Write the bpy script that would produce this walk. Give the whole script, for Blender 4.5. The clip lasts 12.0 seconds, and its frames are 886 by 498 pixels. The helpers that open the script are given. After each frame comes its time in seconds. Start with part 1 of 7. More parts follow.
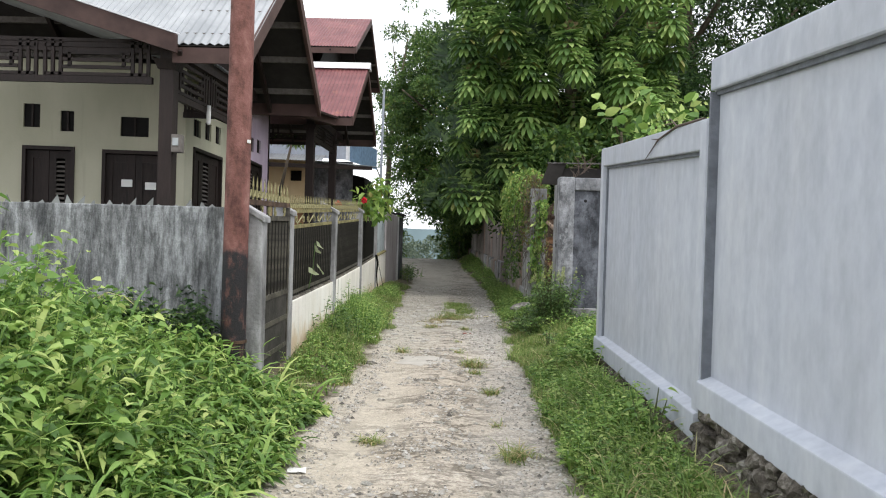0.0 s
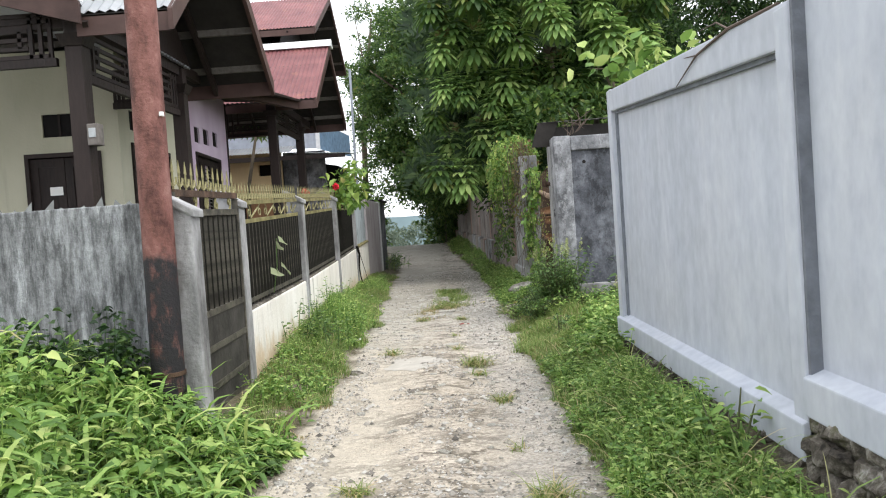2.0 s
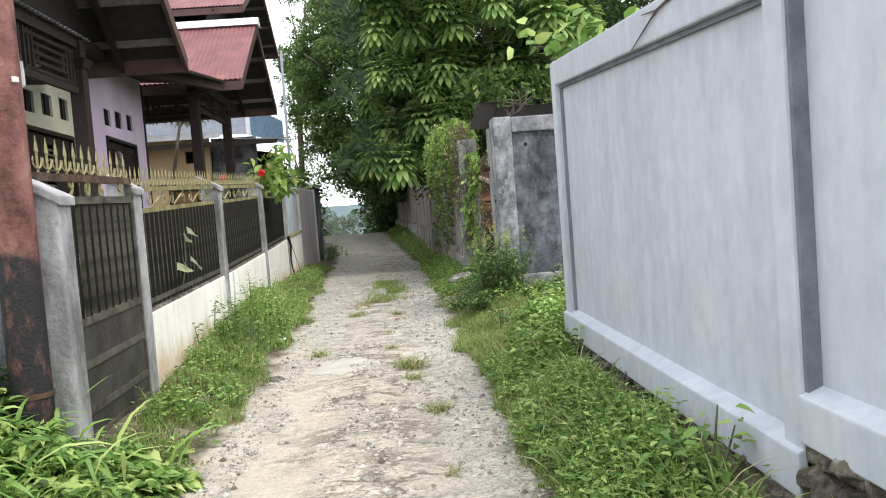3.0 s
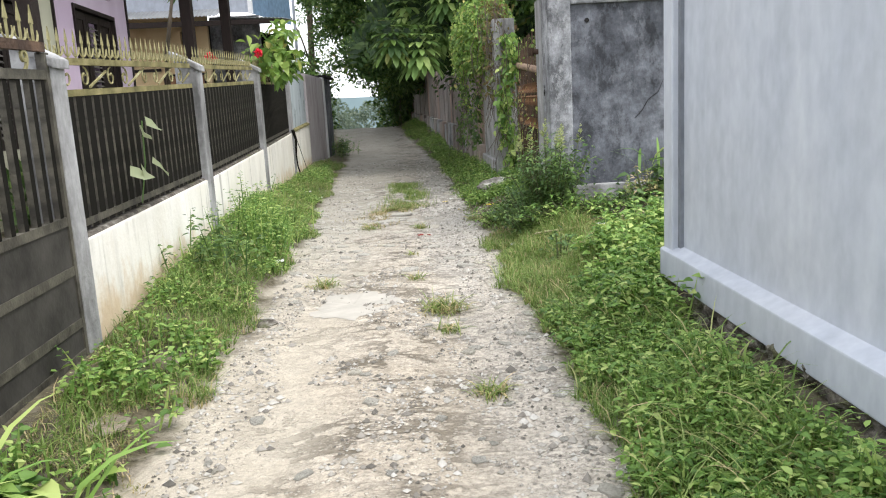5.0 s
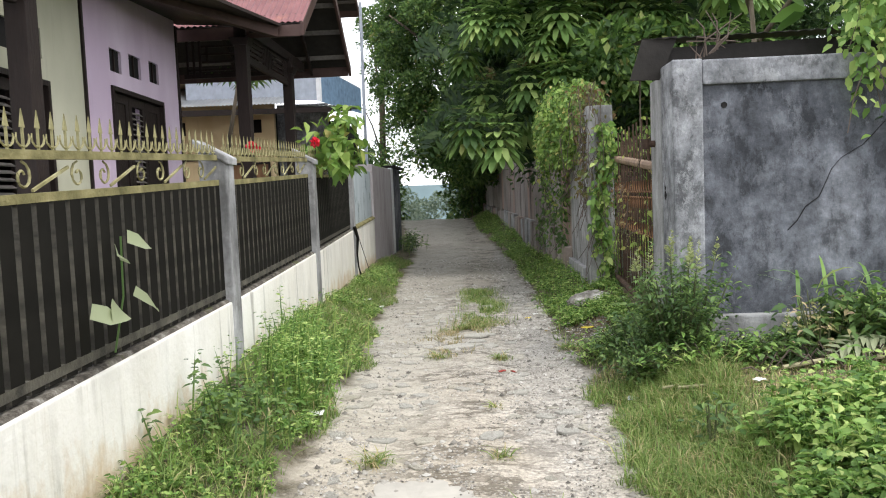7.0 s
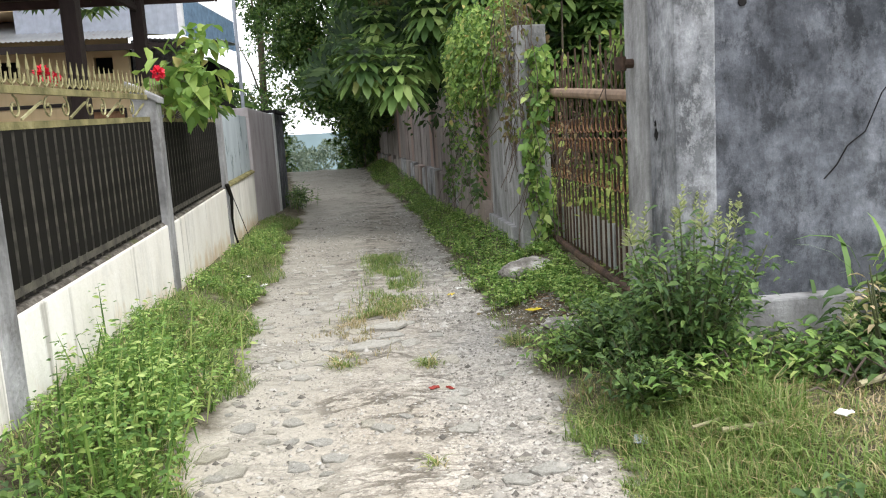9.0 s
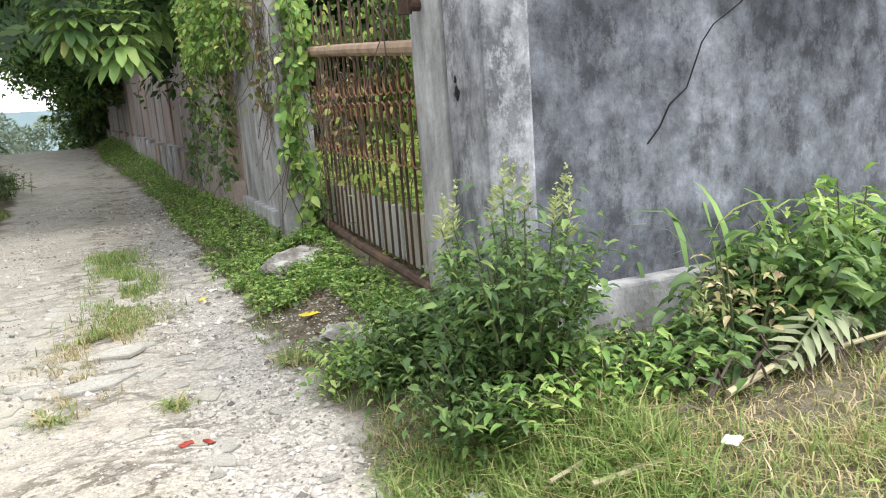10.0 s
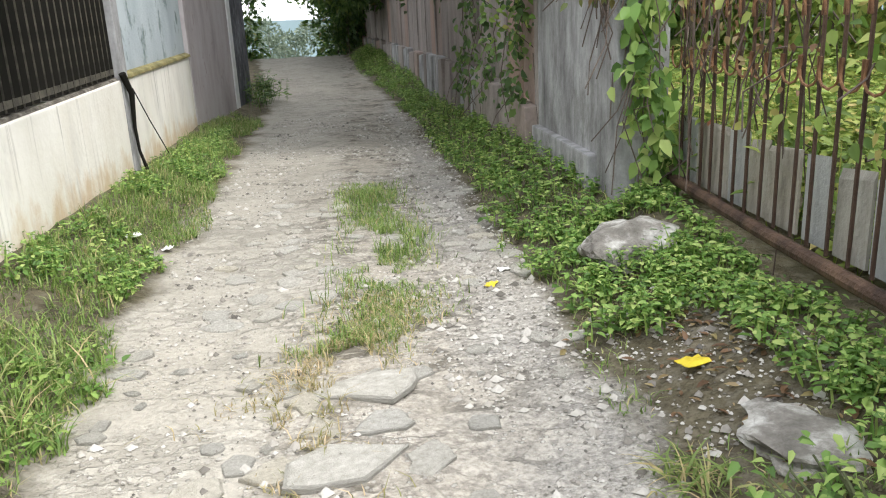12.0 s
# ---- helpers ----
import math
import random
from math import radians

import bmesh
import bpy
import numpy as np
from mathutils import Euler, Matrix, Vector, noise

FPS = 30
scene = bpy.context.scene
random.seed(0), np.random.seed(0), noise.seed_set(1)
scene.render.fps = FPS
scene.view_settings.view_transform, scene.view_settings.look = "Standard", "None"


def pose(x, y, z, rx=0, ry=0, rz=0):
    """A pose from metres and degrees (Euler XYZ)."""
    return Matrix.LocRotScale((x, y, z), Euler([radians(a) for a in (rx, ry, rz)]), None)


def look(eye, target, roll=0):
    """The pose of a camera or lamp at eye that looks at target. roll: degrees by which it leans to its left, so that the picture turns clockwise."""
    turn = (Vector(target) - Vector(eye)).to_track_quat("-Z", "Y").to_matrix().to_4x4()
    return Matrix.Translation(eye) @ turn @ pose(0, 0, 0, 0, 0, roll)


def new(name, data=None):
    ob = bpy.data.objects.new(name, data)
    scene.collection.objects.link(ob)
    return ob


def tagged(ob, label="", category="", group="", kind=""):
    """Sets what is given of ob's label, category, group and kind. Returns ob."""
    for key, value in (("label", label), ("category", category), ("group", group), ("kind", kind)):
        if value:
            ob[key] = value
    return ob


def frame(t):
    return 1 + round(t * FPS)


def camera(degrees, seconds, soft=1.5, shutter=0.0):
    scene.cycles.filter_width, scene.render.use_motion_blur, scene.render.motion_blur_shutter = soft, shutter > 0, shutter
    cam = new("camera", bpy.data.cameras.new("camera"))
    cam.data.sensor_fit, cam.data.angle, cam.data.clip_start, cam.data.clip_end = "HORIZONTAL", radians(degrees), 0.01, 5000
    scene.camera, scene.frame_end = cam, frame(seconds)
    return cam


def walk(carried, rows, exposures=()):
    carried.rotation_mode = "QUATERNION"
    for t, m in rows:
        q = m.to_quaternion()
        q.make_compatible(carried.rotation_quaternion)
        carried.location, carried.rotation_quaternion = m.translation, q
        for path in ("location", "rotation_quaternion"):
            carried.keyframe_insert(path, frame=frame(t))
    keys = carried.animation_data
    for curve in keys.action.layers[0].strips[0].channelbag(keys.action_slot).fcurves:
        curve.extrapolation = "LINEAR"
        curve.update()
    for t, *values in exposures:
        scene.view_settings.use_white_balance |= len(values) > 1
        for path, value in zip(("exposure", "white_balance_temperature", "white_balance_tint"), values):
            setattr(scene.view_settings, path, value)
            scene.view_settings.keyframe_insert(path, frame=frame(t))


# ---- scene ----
cam = camera(59.2, 12.0, soft=1.1)
PATH = [
    (0, (0.365, 1.445, 1.407), (0.297, 3.444, 1.382), 1.7),
    (0.5, (0.324, 1.78, 1.384), (0.345, 3.78, 1.379), 0.6),
    (1, (0.342, 2.129, 1.366), (0.338, 4.129, 1.354), -2.6),
    (1.5, (0.392, 2.467, 1.38), (0.28, 4.464, 1.359), -3.5),
    (2, (0.333, 2.803, 1.354), (0.297, 4.802, 1.289), -3.9),
    (2.5, (0.378, 3.111, 1.341), (0.469, 5.107, 1.257), -4.9),
    (2.7, (0.418, 3.265, 1.328), (0.534, 5.259, 1.221), -4.6),
    (4.3, (0.452, 4.555, 1.428), (0.446, 6.553, 1.34), -1.8),
    (4.5, (0.419, 4.758, 1.427), (0.398, 6.754, 1.296), -1.8),
    (5, (0.306, 5.215, 1.328), (0.367, 7.179, 0.96), -3.2),
    (5.5, (0.316, 5.678, 1.323), (0.394, 7.633, 0.906), -4.0),
    (6, (0.236, 6.143, 1.374), (0.262, 8.13, 1.148), -2.5),
    (6.5, (0.184, 6.531, 1.419), (0.139, 8.527, 1.304), -2.1),
    (6.7, (0.202, 6.671, 1.431), (0.106, 8.665, 1.31), -2.5),
    (8.3, (0.118, 8.132, 1.499), (0.051, 10.119, 1.286), -1.2),
    (8.5, (0.097, 8.307, 1.485), (0.045, 10.295, 1.266), -1.2),
    (9, (0.057, 8.816, 1.436), (0.227, 10.788, 1.149), -3.6),
    (9.5, (0.157, 9.334, 1.399), (0.699, 11.226, 1.044), -5.0),
    (10, (0.191, 9.865, 1.377), (0.949, 11.674, 0.985), -4.2),
    (10.3, (0.172, 10.197, 1.368), (0.852, 12.037, 0.975), -3.5),
    (10.5, (0.166, 10.396, 1.361), (0.692, 12.28, 0.944), -4.1),
    (11, (0.185, 10.9, 1.378), (0.507, 12.823, 0.932), -3.2),
    (11.5, (0.145, 11.459, 1.304), (0.46, 13.351, 0.737), -3.2),
    (12, (0.113, 12.083, 1.27), (0.297, 13.996, 0.716), -2.7),
]
walk(cam, [(t, look(eye, target, roll)) for t, eye, target, roll in PATH],
     exposures=[(0, 0.36), (1.5, 0.46), (2.0, 0.64), (2.5, 0.73), (4.5, 0.74), (5.5, 0.80), (6.5, 0.65), (8.5, 0.8), (9.5, 0.80), (10, 1.24), (10.5, 1.27), (11, 1.15), (12, 1.14)])

# ---- world and sun: an overcast, bright sky ----
world = bpy.data.worlds.new("overcast")
scene.world = world
world.use_nodes = True
wn, wl = world.node_tree.nodes, world.node_tree.links
sky = wn.new("ShaderNodeTexSky")
sky.sky_type, sky.sun_disc = "NISHITA", False
sky.sun_elevation, sky.sun_rotation = radians(60), radians(126)
sky.air_density, sky.dust_density, sky.ozone_density = 1.0, 4.0, 1.0
cloud = wn.new("ShaderNodeMix")
cloud.data_type = "RGBA"
cloud.inputs[0].default_value = 0.86
cloud.inputs[7].default_value = (9.6, 9.8, 10.2, 1)
wl.new(sky.outputs[0], cloud.inputs[6])
wl.new(cloud.outputs[2], wn["Background"].inputs[0])
wn["Background"].inputs[1].default_value = 0.15
sun = new("sun", bpy.data.lights.new("sun", "SUN"))
sun.data.energy, sun.data.angle, sun.data.color = 1.3, radians(25), (1, 0.97, 0.92)
sun.matrix_world = look((0, 0, 0), (-0.75, 0.55, -1.65))


# ---- materials ----
def material(name, build, rough=0.8, bump=0.0, metal=0.0, spec=0.3):
    """A node material; build(nodes helper) returns colour socket and height socket."""
    m = bpy.data.materials.new(name)
    m.use_nodes = True
    nt = m.node_tree
    b = nt.nodes["Principled BSDF"]
    b.inputs["Roughness"].default_value, b.inputs["Metallic"].default_value = rough, metal
    b.inputs["Specular IOR Level"].default_value = spec
    k = Kit(nt)
    out = build(k)
    colour, height = out if isinstance(out, tuple) else (out, None)
    nt.links.new(colour, b.inputs["Base Color"])
    if height is not None and bump:
        n = nt.nodes.new("ShaderNodeBump")
        n.inputs["Strength"].default_value = min(1.0, bump * 20)
        n.inputs["Distance"].default_value = 0.03 * bump * 5
        nt.links.new(height, n.inputs["Height"])
        nt.links.new(n.outputs[0], b.inputs["Normal"])
    return m


class Kit:
    def __init__(self, nt):
        self.nt = nt
        self.co = nt.nodes.new("ShaderNodeTexCoord").outputs["Object"]

    def noise(self, scale, detail=4, stretch=(1, 1, 1), rough=0.55):
        mp = self.nt.nodes.new("ShaderNodeMapping")
        mp.inputs["Scale"].default_value = stretch
        self.nt.links.new(self.co, mp.inputs[0])
        n = self.nt.nodes.new("ShaderNodeTexNoise")
        n.inputs["Scale"].default_value, n.inputs["Detail"].default_value = scale, detail
        n.inputs["Roughness"].default_value = rough
        self.nt.links.new(mp.outputs[0], n.inputs["Vector"])
        return n.outputs[0]

    def cells(self, scale, feature="F1", stretch=(1, 1, 1)):
        mp = self.nt.nodes.new("ShaderNodeMapping")
        mp.inputs["Scale"].default_value = stretch
        self.nt.links.new(self.co, mp.inputs[0])
        n = self.nt.nodes.new("ShaderNodeTexVoronoi")
        n.feature = feature
        n.inputs["Scale"].default_value = scale
        self.nt.links.new(mp.outputs[0], n.inputs["Vector"])
        return n.outputs[0]

    def ramp(self, fac, *stops):
        r = self.nt.nodes.new("ShaderNodeValToRGB")
        e = r.color_ramp.elements
        while len(e) < len(stops):
            e.new(0.5)
        for el, (p, c) in zip(e, stops):
            el.position = p
            el.color = (*c, 1) if isinstance(c, tuple) else (c, c, c, 1)
        self.nt.links.new(fac, r.inputs[0])
        return r.outputs[0]

    def mix(self, fac, a, b, kind="MIX"):
        n = self.nt.nodes.new("ShaderNodeMix")
        n.data_type, n.blend_type = "RGBA", kind
        for i, v in ((0, fac), (6, a), (7, b)):
            if isinstance(v, (int, float)):
                n.inputs[i].default_value = v
            elif isinstance(v, tuple):
                n.inputs[i].default_value = (*v, 1)
            else:
                self.nt.links.new(v, n.inputs[i])
        return n.outputs[2]

    def island(self):
        return self.nt.nodes.new("ShaderNodeNewGeometry").outputs["Random Per Island"]

    def chance(self):
        return self.nt.nodes.new("ShaderNodeObjectInfo").outputs["Random"]

    def axis(self, i):
        s = self.nt.nodes.new("ShaderNodeSeparateXYZ")
        self.nt.links.new(self.co, s.inputs[0])
        return s.outputs[i]

    def calc(self, op, a, b=0.0):
        n = self.nt.nodes.new("ShaderNodeMath")
        n.operation = op
        for i, v in ((0, a), (1, b)):
            if isinstance(v, (int, float)):
                n.inputs[i].default_value = v
            else:
                self.nt.links.new(v, n.inputs[i])
        return n.outputs[0]


def m_blue_render(k):
    streak = k.noise(2.2, 6, (2.2, 2.2, 0.25))
    base = k.ramp(streak, (0.25, (0.40, 0.43, 0.49)), (0.55, (0.47, 0.50, 0.56)), (0.8, (0.53, 0.555, 0.60)))
    blot = k.ramp(k.noise(1.1, 5), (0.42, 0.0), (0.7, 1.0))
    c = k.mix(k.calc("MULTIPLY", blot, 0.35), base, (0.40, 0.41, 0.43))
    fine = k.noise(14, 8, (1, 1, 0.6))
    c = k.mix(0.18, c, k.ramp(fine, (0.3, 0.25), (0.7, 0.75)), "OVERLAY")
    return c, k.mix(0.5, fine, k.noise(3, 6))


def m_old_plaster(k):
    big = k.noise(1.5, 9, (1, 1, 0.9), 0.66)
    c = k.ramp(big, (0.34, (0.095, 0.10, 0.112)), (0.46, (0.17, 0.176, 0.19)), (0.56, (0.25, 0.257, 0.275)), (0.68, (0.40, 0.407, 0.425)))
    patch = k.ramp(k.noise(4.5, 12, (1.3, 1.3, 0.8), 0.78), (0.42, 0.18), (0.48, 0.46), (0.55, 0.60), (0.60, 0.80))
    c = k.mix(0.75, c, patch, "OVERLAY")
    peel = k.ramp(k.noise(2.6, 12, (1.6, 1.6, 1.0), 0.8), (0.54, 0.0), (0.58, 0.5))
    c = k.mix(peel, c, (0.38, 0.388, 0.405))
    streak = k.ramp(k.noise(3.6, 9, (1.0, 1.0, 1.5), 0.7), (0.40, 0.30), (0.50, 0.5), (0.60, 0.66))
    c = k.mix(0.6, c, streak, "OVERLAY")
    warm = k.ramp(k.noise(0.9, 3), (0.55, 0.0), (0.75, 0.45))
    c = k.mix(warm, c, (0.24, 0.20, 0.17))
    fine = k.noise(24, 9, rough=0.7)
    return k.mix(0.35, c, fine, "OVERLAY"), k.mix(0.5, fine, big)


def m_streaked_cement(k):
    c = k.ramp(k.noise(3.2, 9, (2.2, 2.2, 0.28), 0.68), (0.36, (0.085, 0.088, 0.092)), (0.47, (0.19, 0.195, 0.20)), (0.56, (0.28, 0.29, 0.30)), (0.68, (0.40, 0.41, 0.42)))
    patch = k.ramp(k.noise(11, 12, (1.8, 1.8, 0.45), 0.78), (0.42, 0.24), (0.49, 0.48), (0.57, 0.76))
    c = k.mix(0.8, c, patch, "OVERLAY")
    fine = k.noise(26, 9, rough=0.7)
    return k.mix(0.35, c, fine, "OVERLAY"), fine


# the weathered plaster colours multiplied down to about half
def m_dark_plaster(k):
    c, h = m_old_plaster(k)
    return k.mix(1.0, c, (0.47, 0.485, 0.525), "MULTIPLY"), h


def m_post(k):
    c = k.ramp(k.noise(3.5, 7, (1.4, 1.4, 0.5), 0.6), (0.32, (0.13, 0.13, 0.13)), (0.48, (0.27, 0.27, 0.272)), (0.66, (0.43, 0.432, 0.44)))
    stain = k.ramp(k.noise(2.2, 9, (1.3, 1.3, 0.8), 0.7), (0.54, 0.0), (0.64, 0.6))
    c = k.mix(stain, c, (0.12, 0.113, 0.105))
    fine = k.noise(30, 8)
    return k.mix(0.25, c, fine, "OVERLAY"), fine


def m_white_plinth(k):
    c = k.ramp(k.noise(2.2, 6, (1, 1, 0.4)), (0.35, (0.74, 0.71, 0.64)), (0.65, (0.86, 0.84, 0.79)))
    drip = k.ramp(k.noise(4.5, 6, (3, 3, 0.22), 0.65), (0.62, 0.0), (0.80, 0.45))
    c = k.mix(drip, c, (0.44, 0.37, 0.27))
    grey = k.ramp(k.noise(2.1, 8, (1.3, 1.3, 0.5), 0.7), (0.52, 0.0), (0.70, 0.45))
    c = k.mix(grey, c, (0.46, 0.45, 0.42))
    run = k.calc("MULTIPLY", k.ramp(k.noise(5.0, 7, (3, 3, 0.12), 0.6), (0.56, 0.0), (0.66, 0.75)), k.ramp(k.noise(0.8, 4), (0.45, 0.0), (0.58, 1.0)))
    c = k.mix(run, c, (0.33, 0.31, 0.27))
    splash = k.calc("ADD", k.axis(2), k.calc("MULTIPLY", k.calc("SUBTRACT", k.noise(3.4, 9, (1.5, 1.5, 0.8), 0.7), 0.5), 0.85))
    c = k.mix(k.ramp(splash, (0.26, 0.75), (0.46, 0.0)), c, (0.55, 0.40, 0.23))
    fine = k.noise(26, 7)
    return k.mix(0.12, c, fine, "OVERLAY"), fine


def m_house(a, b, dirt):
    def build(k):
        c = k.ramp(k.noise(1.3, 6, (1, 1, 0.5)), (0.35, a), (0.7, b))
        s = k.ramp(k.noise(4, 6, (3, 3, 0.25)), (0.6, 0.0), (0.8, 0.4))
        fine = k.noise(30, 6)
        return k.mix(s, c, dirt), fine
    return build


def m_wood(a, b, scale=6, stretch=(6, 6, 1)):
    def build(k):
        g = k.noise(scale, 7, stretch, 0.6)
        c = k.ramp(g, (0.3, a), (0.7, b))
        c = k.mix(k.calc("MULTIPLY", k.chance(), 0.35), c, tuple(v * 1.5 for v in b))
        return c, g
    return build


def m_zinc(k):
    c = k.ramp(k.noise(2.0, 6, (1, 1, 1)), (0.35, (0.27, 0.285, 0.30)), (0.7, (0.40, 0.415, 0.43)))
    rust = k.ramp(k.noise(3.1, 8), (0.62, 0.0), (0.78, 0.6))
    return k.mix(rust, c, (0.25, 0.17, 0.12)), k.noise(12, 5)


def m_red_roof(k):
    c = k.ramp(k.noise(1.7, 6), (0.3, (0.13, 0.045, 0.05)), (0.7, (0.24, 0.095, 0.095)))
    rust = k.ramp(k.noise(2.6, 8), (0.60, 0.0), (0.75, 0.8))
    return k.mix(rust, c, (0.30, 0.13, 0.08)), k.noise(14, 5)


def m_rust(k):
    c = k.ramp(k.noise(7, 8, (1, 1, 0.6), 0.65), (0.3, (0.025, 0.015, 0.012)), (0.5, (0.07, 0.043, 0.03)), (0.72, (0.16, 0.10, 0.065)))
    fine = k.noise(50, 6)
    return k.mix(0.2, c, fine, "OVERLAY"), fine


def m_pole(k):
    c = k.ramp(k.noise(7, 8, (1, 1, 0.6), 0.65), (0.34, (0.075, 0.032, 0.027)), (0.47, (0.17, 0.075, 0.062)), (0.56, (0.22, 0.10, 0.085)), (0.70, (0.32, 0.18, 0.155)))
    z = k.calc("ADD", k.axis(2), k.calc("MULTIPLY", k.noise(9, 6), 0.35))
    tar = k.ramp(k.calc("DIVIDE", z, 3.0), (0.47, 1.0), (0.50, 0.0))
    # worn tar: noise thins the black foot in patches
    darkening = k.ramp(k.noise(10, 8, (1, 1, 0.5), 0.7), (0.52, 1.0), (0.66, 0.25))
    c = k.mix(k.calc("MULTIPLY", tar, darkening), c, (0.025, 0.024, 0.026))
    return c, k.noise(60, 6)


def m_pale_peel(k):
    c = k.ramp(k.noise(4, 8, rough=0.7), (0.35, (0.22, 0.24, 0.25)), (0.5, (0.38, 0.41, 0.42)), (0.65, (0.50, 0.50, 0.50)))
    return c, k.noise(30, 6)


def m_iron(k):
    c = k.ramp(k.noise(9, 7), (0.35, (0.035, 0.032, 0.027)), (0.7, (0.13, 0.12, 0.095)))
    return c, k.noise(60, 4)


def m_gold(k):
    c = k.ramp(k.noise(8, 7), (0.35, (0.15, 0.135, 0.06)), (0.6, (0.36, 0.33, 0.17)), (0.8, (0.58, 0.56, 0.40)))
    return c, k.noise(50, 4)


def m_moss_rail(k):
    c = k.ramp(k.noise(6, 7, (1, 1, 1)), (0.35, (0.11, 0.10, 0.04)), (0.6, (0.25, 0.22, 0.10)), (0.8, (0.35, 0.32, 0.18)))
    return c, k.noise(50, 4)


def m_leaf(*stops):
    def build(k):
        return k.ramp(k.island(), *stops)
    return build


def leafy(name, *stops, glow=0.35, rough=0.5):
    stops = [(at, (c[0] * 1.12, c[1], c[2] * 1.12)) for at, c in stops]
    m = material(name, m_leaf(*stops), rough, spec=0.35)
    nt = m.node_tree
    b, o = nt.nodes["Principled BSDF"], nt.nodes["Material Output"]
    tr, mx = nt.nodes.new("ShaderNodeBsdfTranslucent"), nt.nodes.new("ShaderNodeMixShader")
    src = b.inputs["Base Color"].links[0].from_socket
    nt.links.new(src, tr.inputs[0])
    mx.inputs[0].default_value = glow
    nt.links.new(b.outputs[0], mx.inputs[1])
    nt.links.new(tr.outputs[0], mx.inputs[2])
    nt.links.new(mx.outputs[0], o.inputs[0])
    return m


def m_ground(k):
    x, y = k.axis(0), k.axis(1)
    wob = k.calc("MULTIPLY", k.calc("SUBTRACT", k.noise(1.9, 8, rough=0.65), 0.5), 0.7)
    bend = k.ramp(k.calc("DIVIDE", y, 40.0), (0.28, 0.0), (0.40, 0.07), (0.62, 0.17), (0.80, 0.46), (1.0, 0.84))
    mid = k.calc("SUBTRACT", 0.1, k.calc("MULTIPLY", bend, 2.5))
    off = k.calc("ADD", k.calc("ABSOLUTE", k.calc("SUBTRACT", x, mid)), wob)
    off = k.calc("SUBTRACT", off, k.calc("MULTIPLY", bend, 0.5))
    soil = k.ramp(k.noise(5, 8, rough=0.65), (0.3, (0.06, 0.05, 0.032)), (0.55, (0.125, 0.108, 0.068)), (0.8, (0.23, 0.20, 0.145)))
    soil = k.mix(k.ramp(k.noise(16, 8, rough=0.7), (0.5, 0.0), (0.7, 0.8)), soil, (0.22, 0.20, 0.16))
    pale = k.ramp(k.noise(1.3, 9, rough=0.7), (0.32, (0.385, 0.345, 0.285)), (0.47, (0.465, 0.425, 0.365)), (0.58, (0.53, 0.49, 0.43)), (0.72, (0.59, 0.56, 0.505)))
    grit = k.ramp(k.noise(42, 6, rough=0.7), (0.35, 0.22), (0.6, 0.64))
    pale = k.mix(0.6, pale, grit, "OVERLAY")
    crust = k.ramp(k.noise(7, 9, (1, 1, 1), 0.75), (0.40, 0.27), (0.49, 0.5), (0.60, 0.72))
    pale = k.mix(0.32, pale, crust, "OVERLAY")
    pits = k.ramp(k.noise(11, 8, (1, 0.7, 1), 0.72), (0.34, 0.7), (0.41, 0.0))
    pale = k.mix(pits, pale, (0.17, 0.15, 0.12))
    crack = k.ramp(k.cells(2.3, "DISTANCE_TO_EDGE"), (0.0, 1.0), (0.018, 0.0))
    crack = k.calc("MULTIPLY", crack, k.ramp(k.noise(1.1, 4), (0.50, 0.0), (0.62, 0.6)))
    pale = k.mix(crack, pale, (0.15, 0.135, 0.11))
    line = k.calc("ABSOLUTE", k.calc("SUBTRACT", k.noise(2.6, 7, (0.75, 1.3, 1), 0.6), 0.5))
    line = k.calc("MULTIPLY", k.ramp(line, (0.0, 0.95), (0.02, 0.7), (0.035, 0.0)), k.ramp(k.noise(1.9, 4), (0.42, 0.0), (0.54, 1.0)))
    pale = k.mix(line, pale, (0.13, 0.115, 0.09))
    plate = k.calc("ABSOLUTE", k.calc("SUBTRACT", k.noise(6.5, 6, (0.7, 1.3, 1), 0.6), 0.5))
    plate = k.calc("MULTIPLY", k.ramp(plate, (0.0, 0.6), (0.018, 0.35), (0.032, 0.0)), k.ramp(k.noise(1.3, 5), (0.44, 0.0), (0.58, 1.0)))
    pale = k.mix(plate, pale, (0.17, 0.155, 0.13))
    loose = k.ramp(k.noise(1.6, 6, rough=0.65), (0.44, 0.0), (0.56, 1.0))
    light = k.calc("MULTIPLY", k.ramp(k.cells(33), (0.20, 1.0), (0.30, 0.0)), loose)
    dark = k.calc("MULTIPLY", k.ramp(k.cells(24, stretch=(1.1, 0.85, 1)), (0.13, 0.85), (0.22, 0.0)), k.ramp(k.noise(2.3, 5, (1, 0.8, 1)), (0.46, 0.0), (0.60, 1.0)))
    pale = k.mix(k.calc("MULTIPLY", light, 0.55), pale, (0.64, 0.62, 0.58))
    pale = k.mix(dark, pale, (0.19, 0.17, 0.145))
    swept = k.calc("ADD", x, k.calc("MULTIPLY", k.calc("SUBTRACT", k.noise(1.2, 6), 0.5), 0.9))
    pale = k.mix(k.ramp(k.calc("ADD", k.calc("MULTIPLY", swept, -1.0), 0.2), (0.25, 0.0), (0.6, 0.55)), pale, (0.54, 0.51, 0.445))
    pale = k.mix(k.ramp(swept, (0.40, 0.0), (0.62, 0.5)), pale, k.mix(0.8, (0.48, 0.465, 0.44), grit, "OVERLAY"))
    track = k.ramp(k.noise(0.7, 3, (1.2, 0.5, 1)), (0.5, 0.0), (0.75, 0.25))
    pale = k.mix(track, pale, (0.33, 0.29, 0.23))
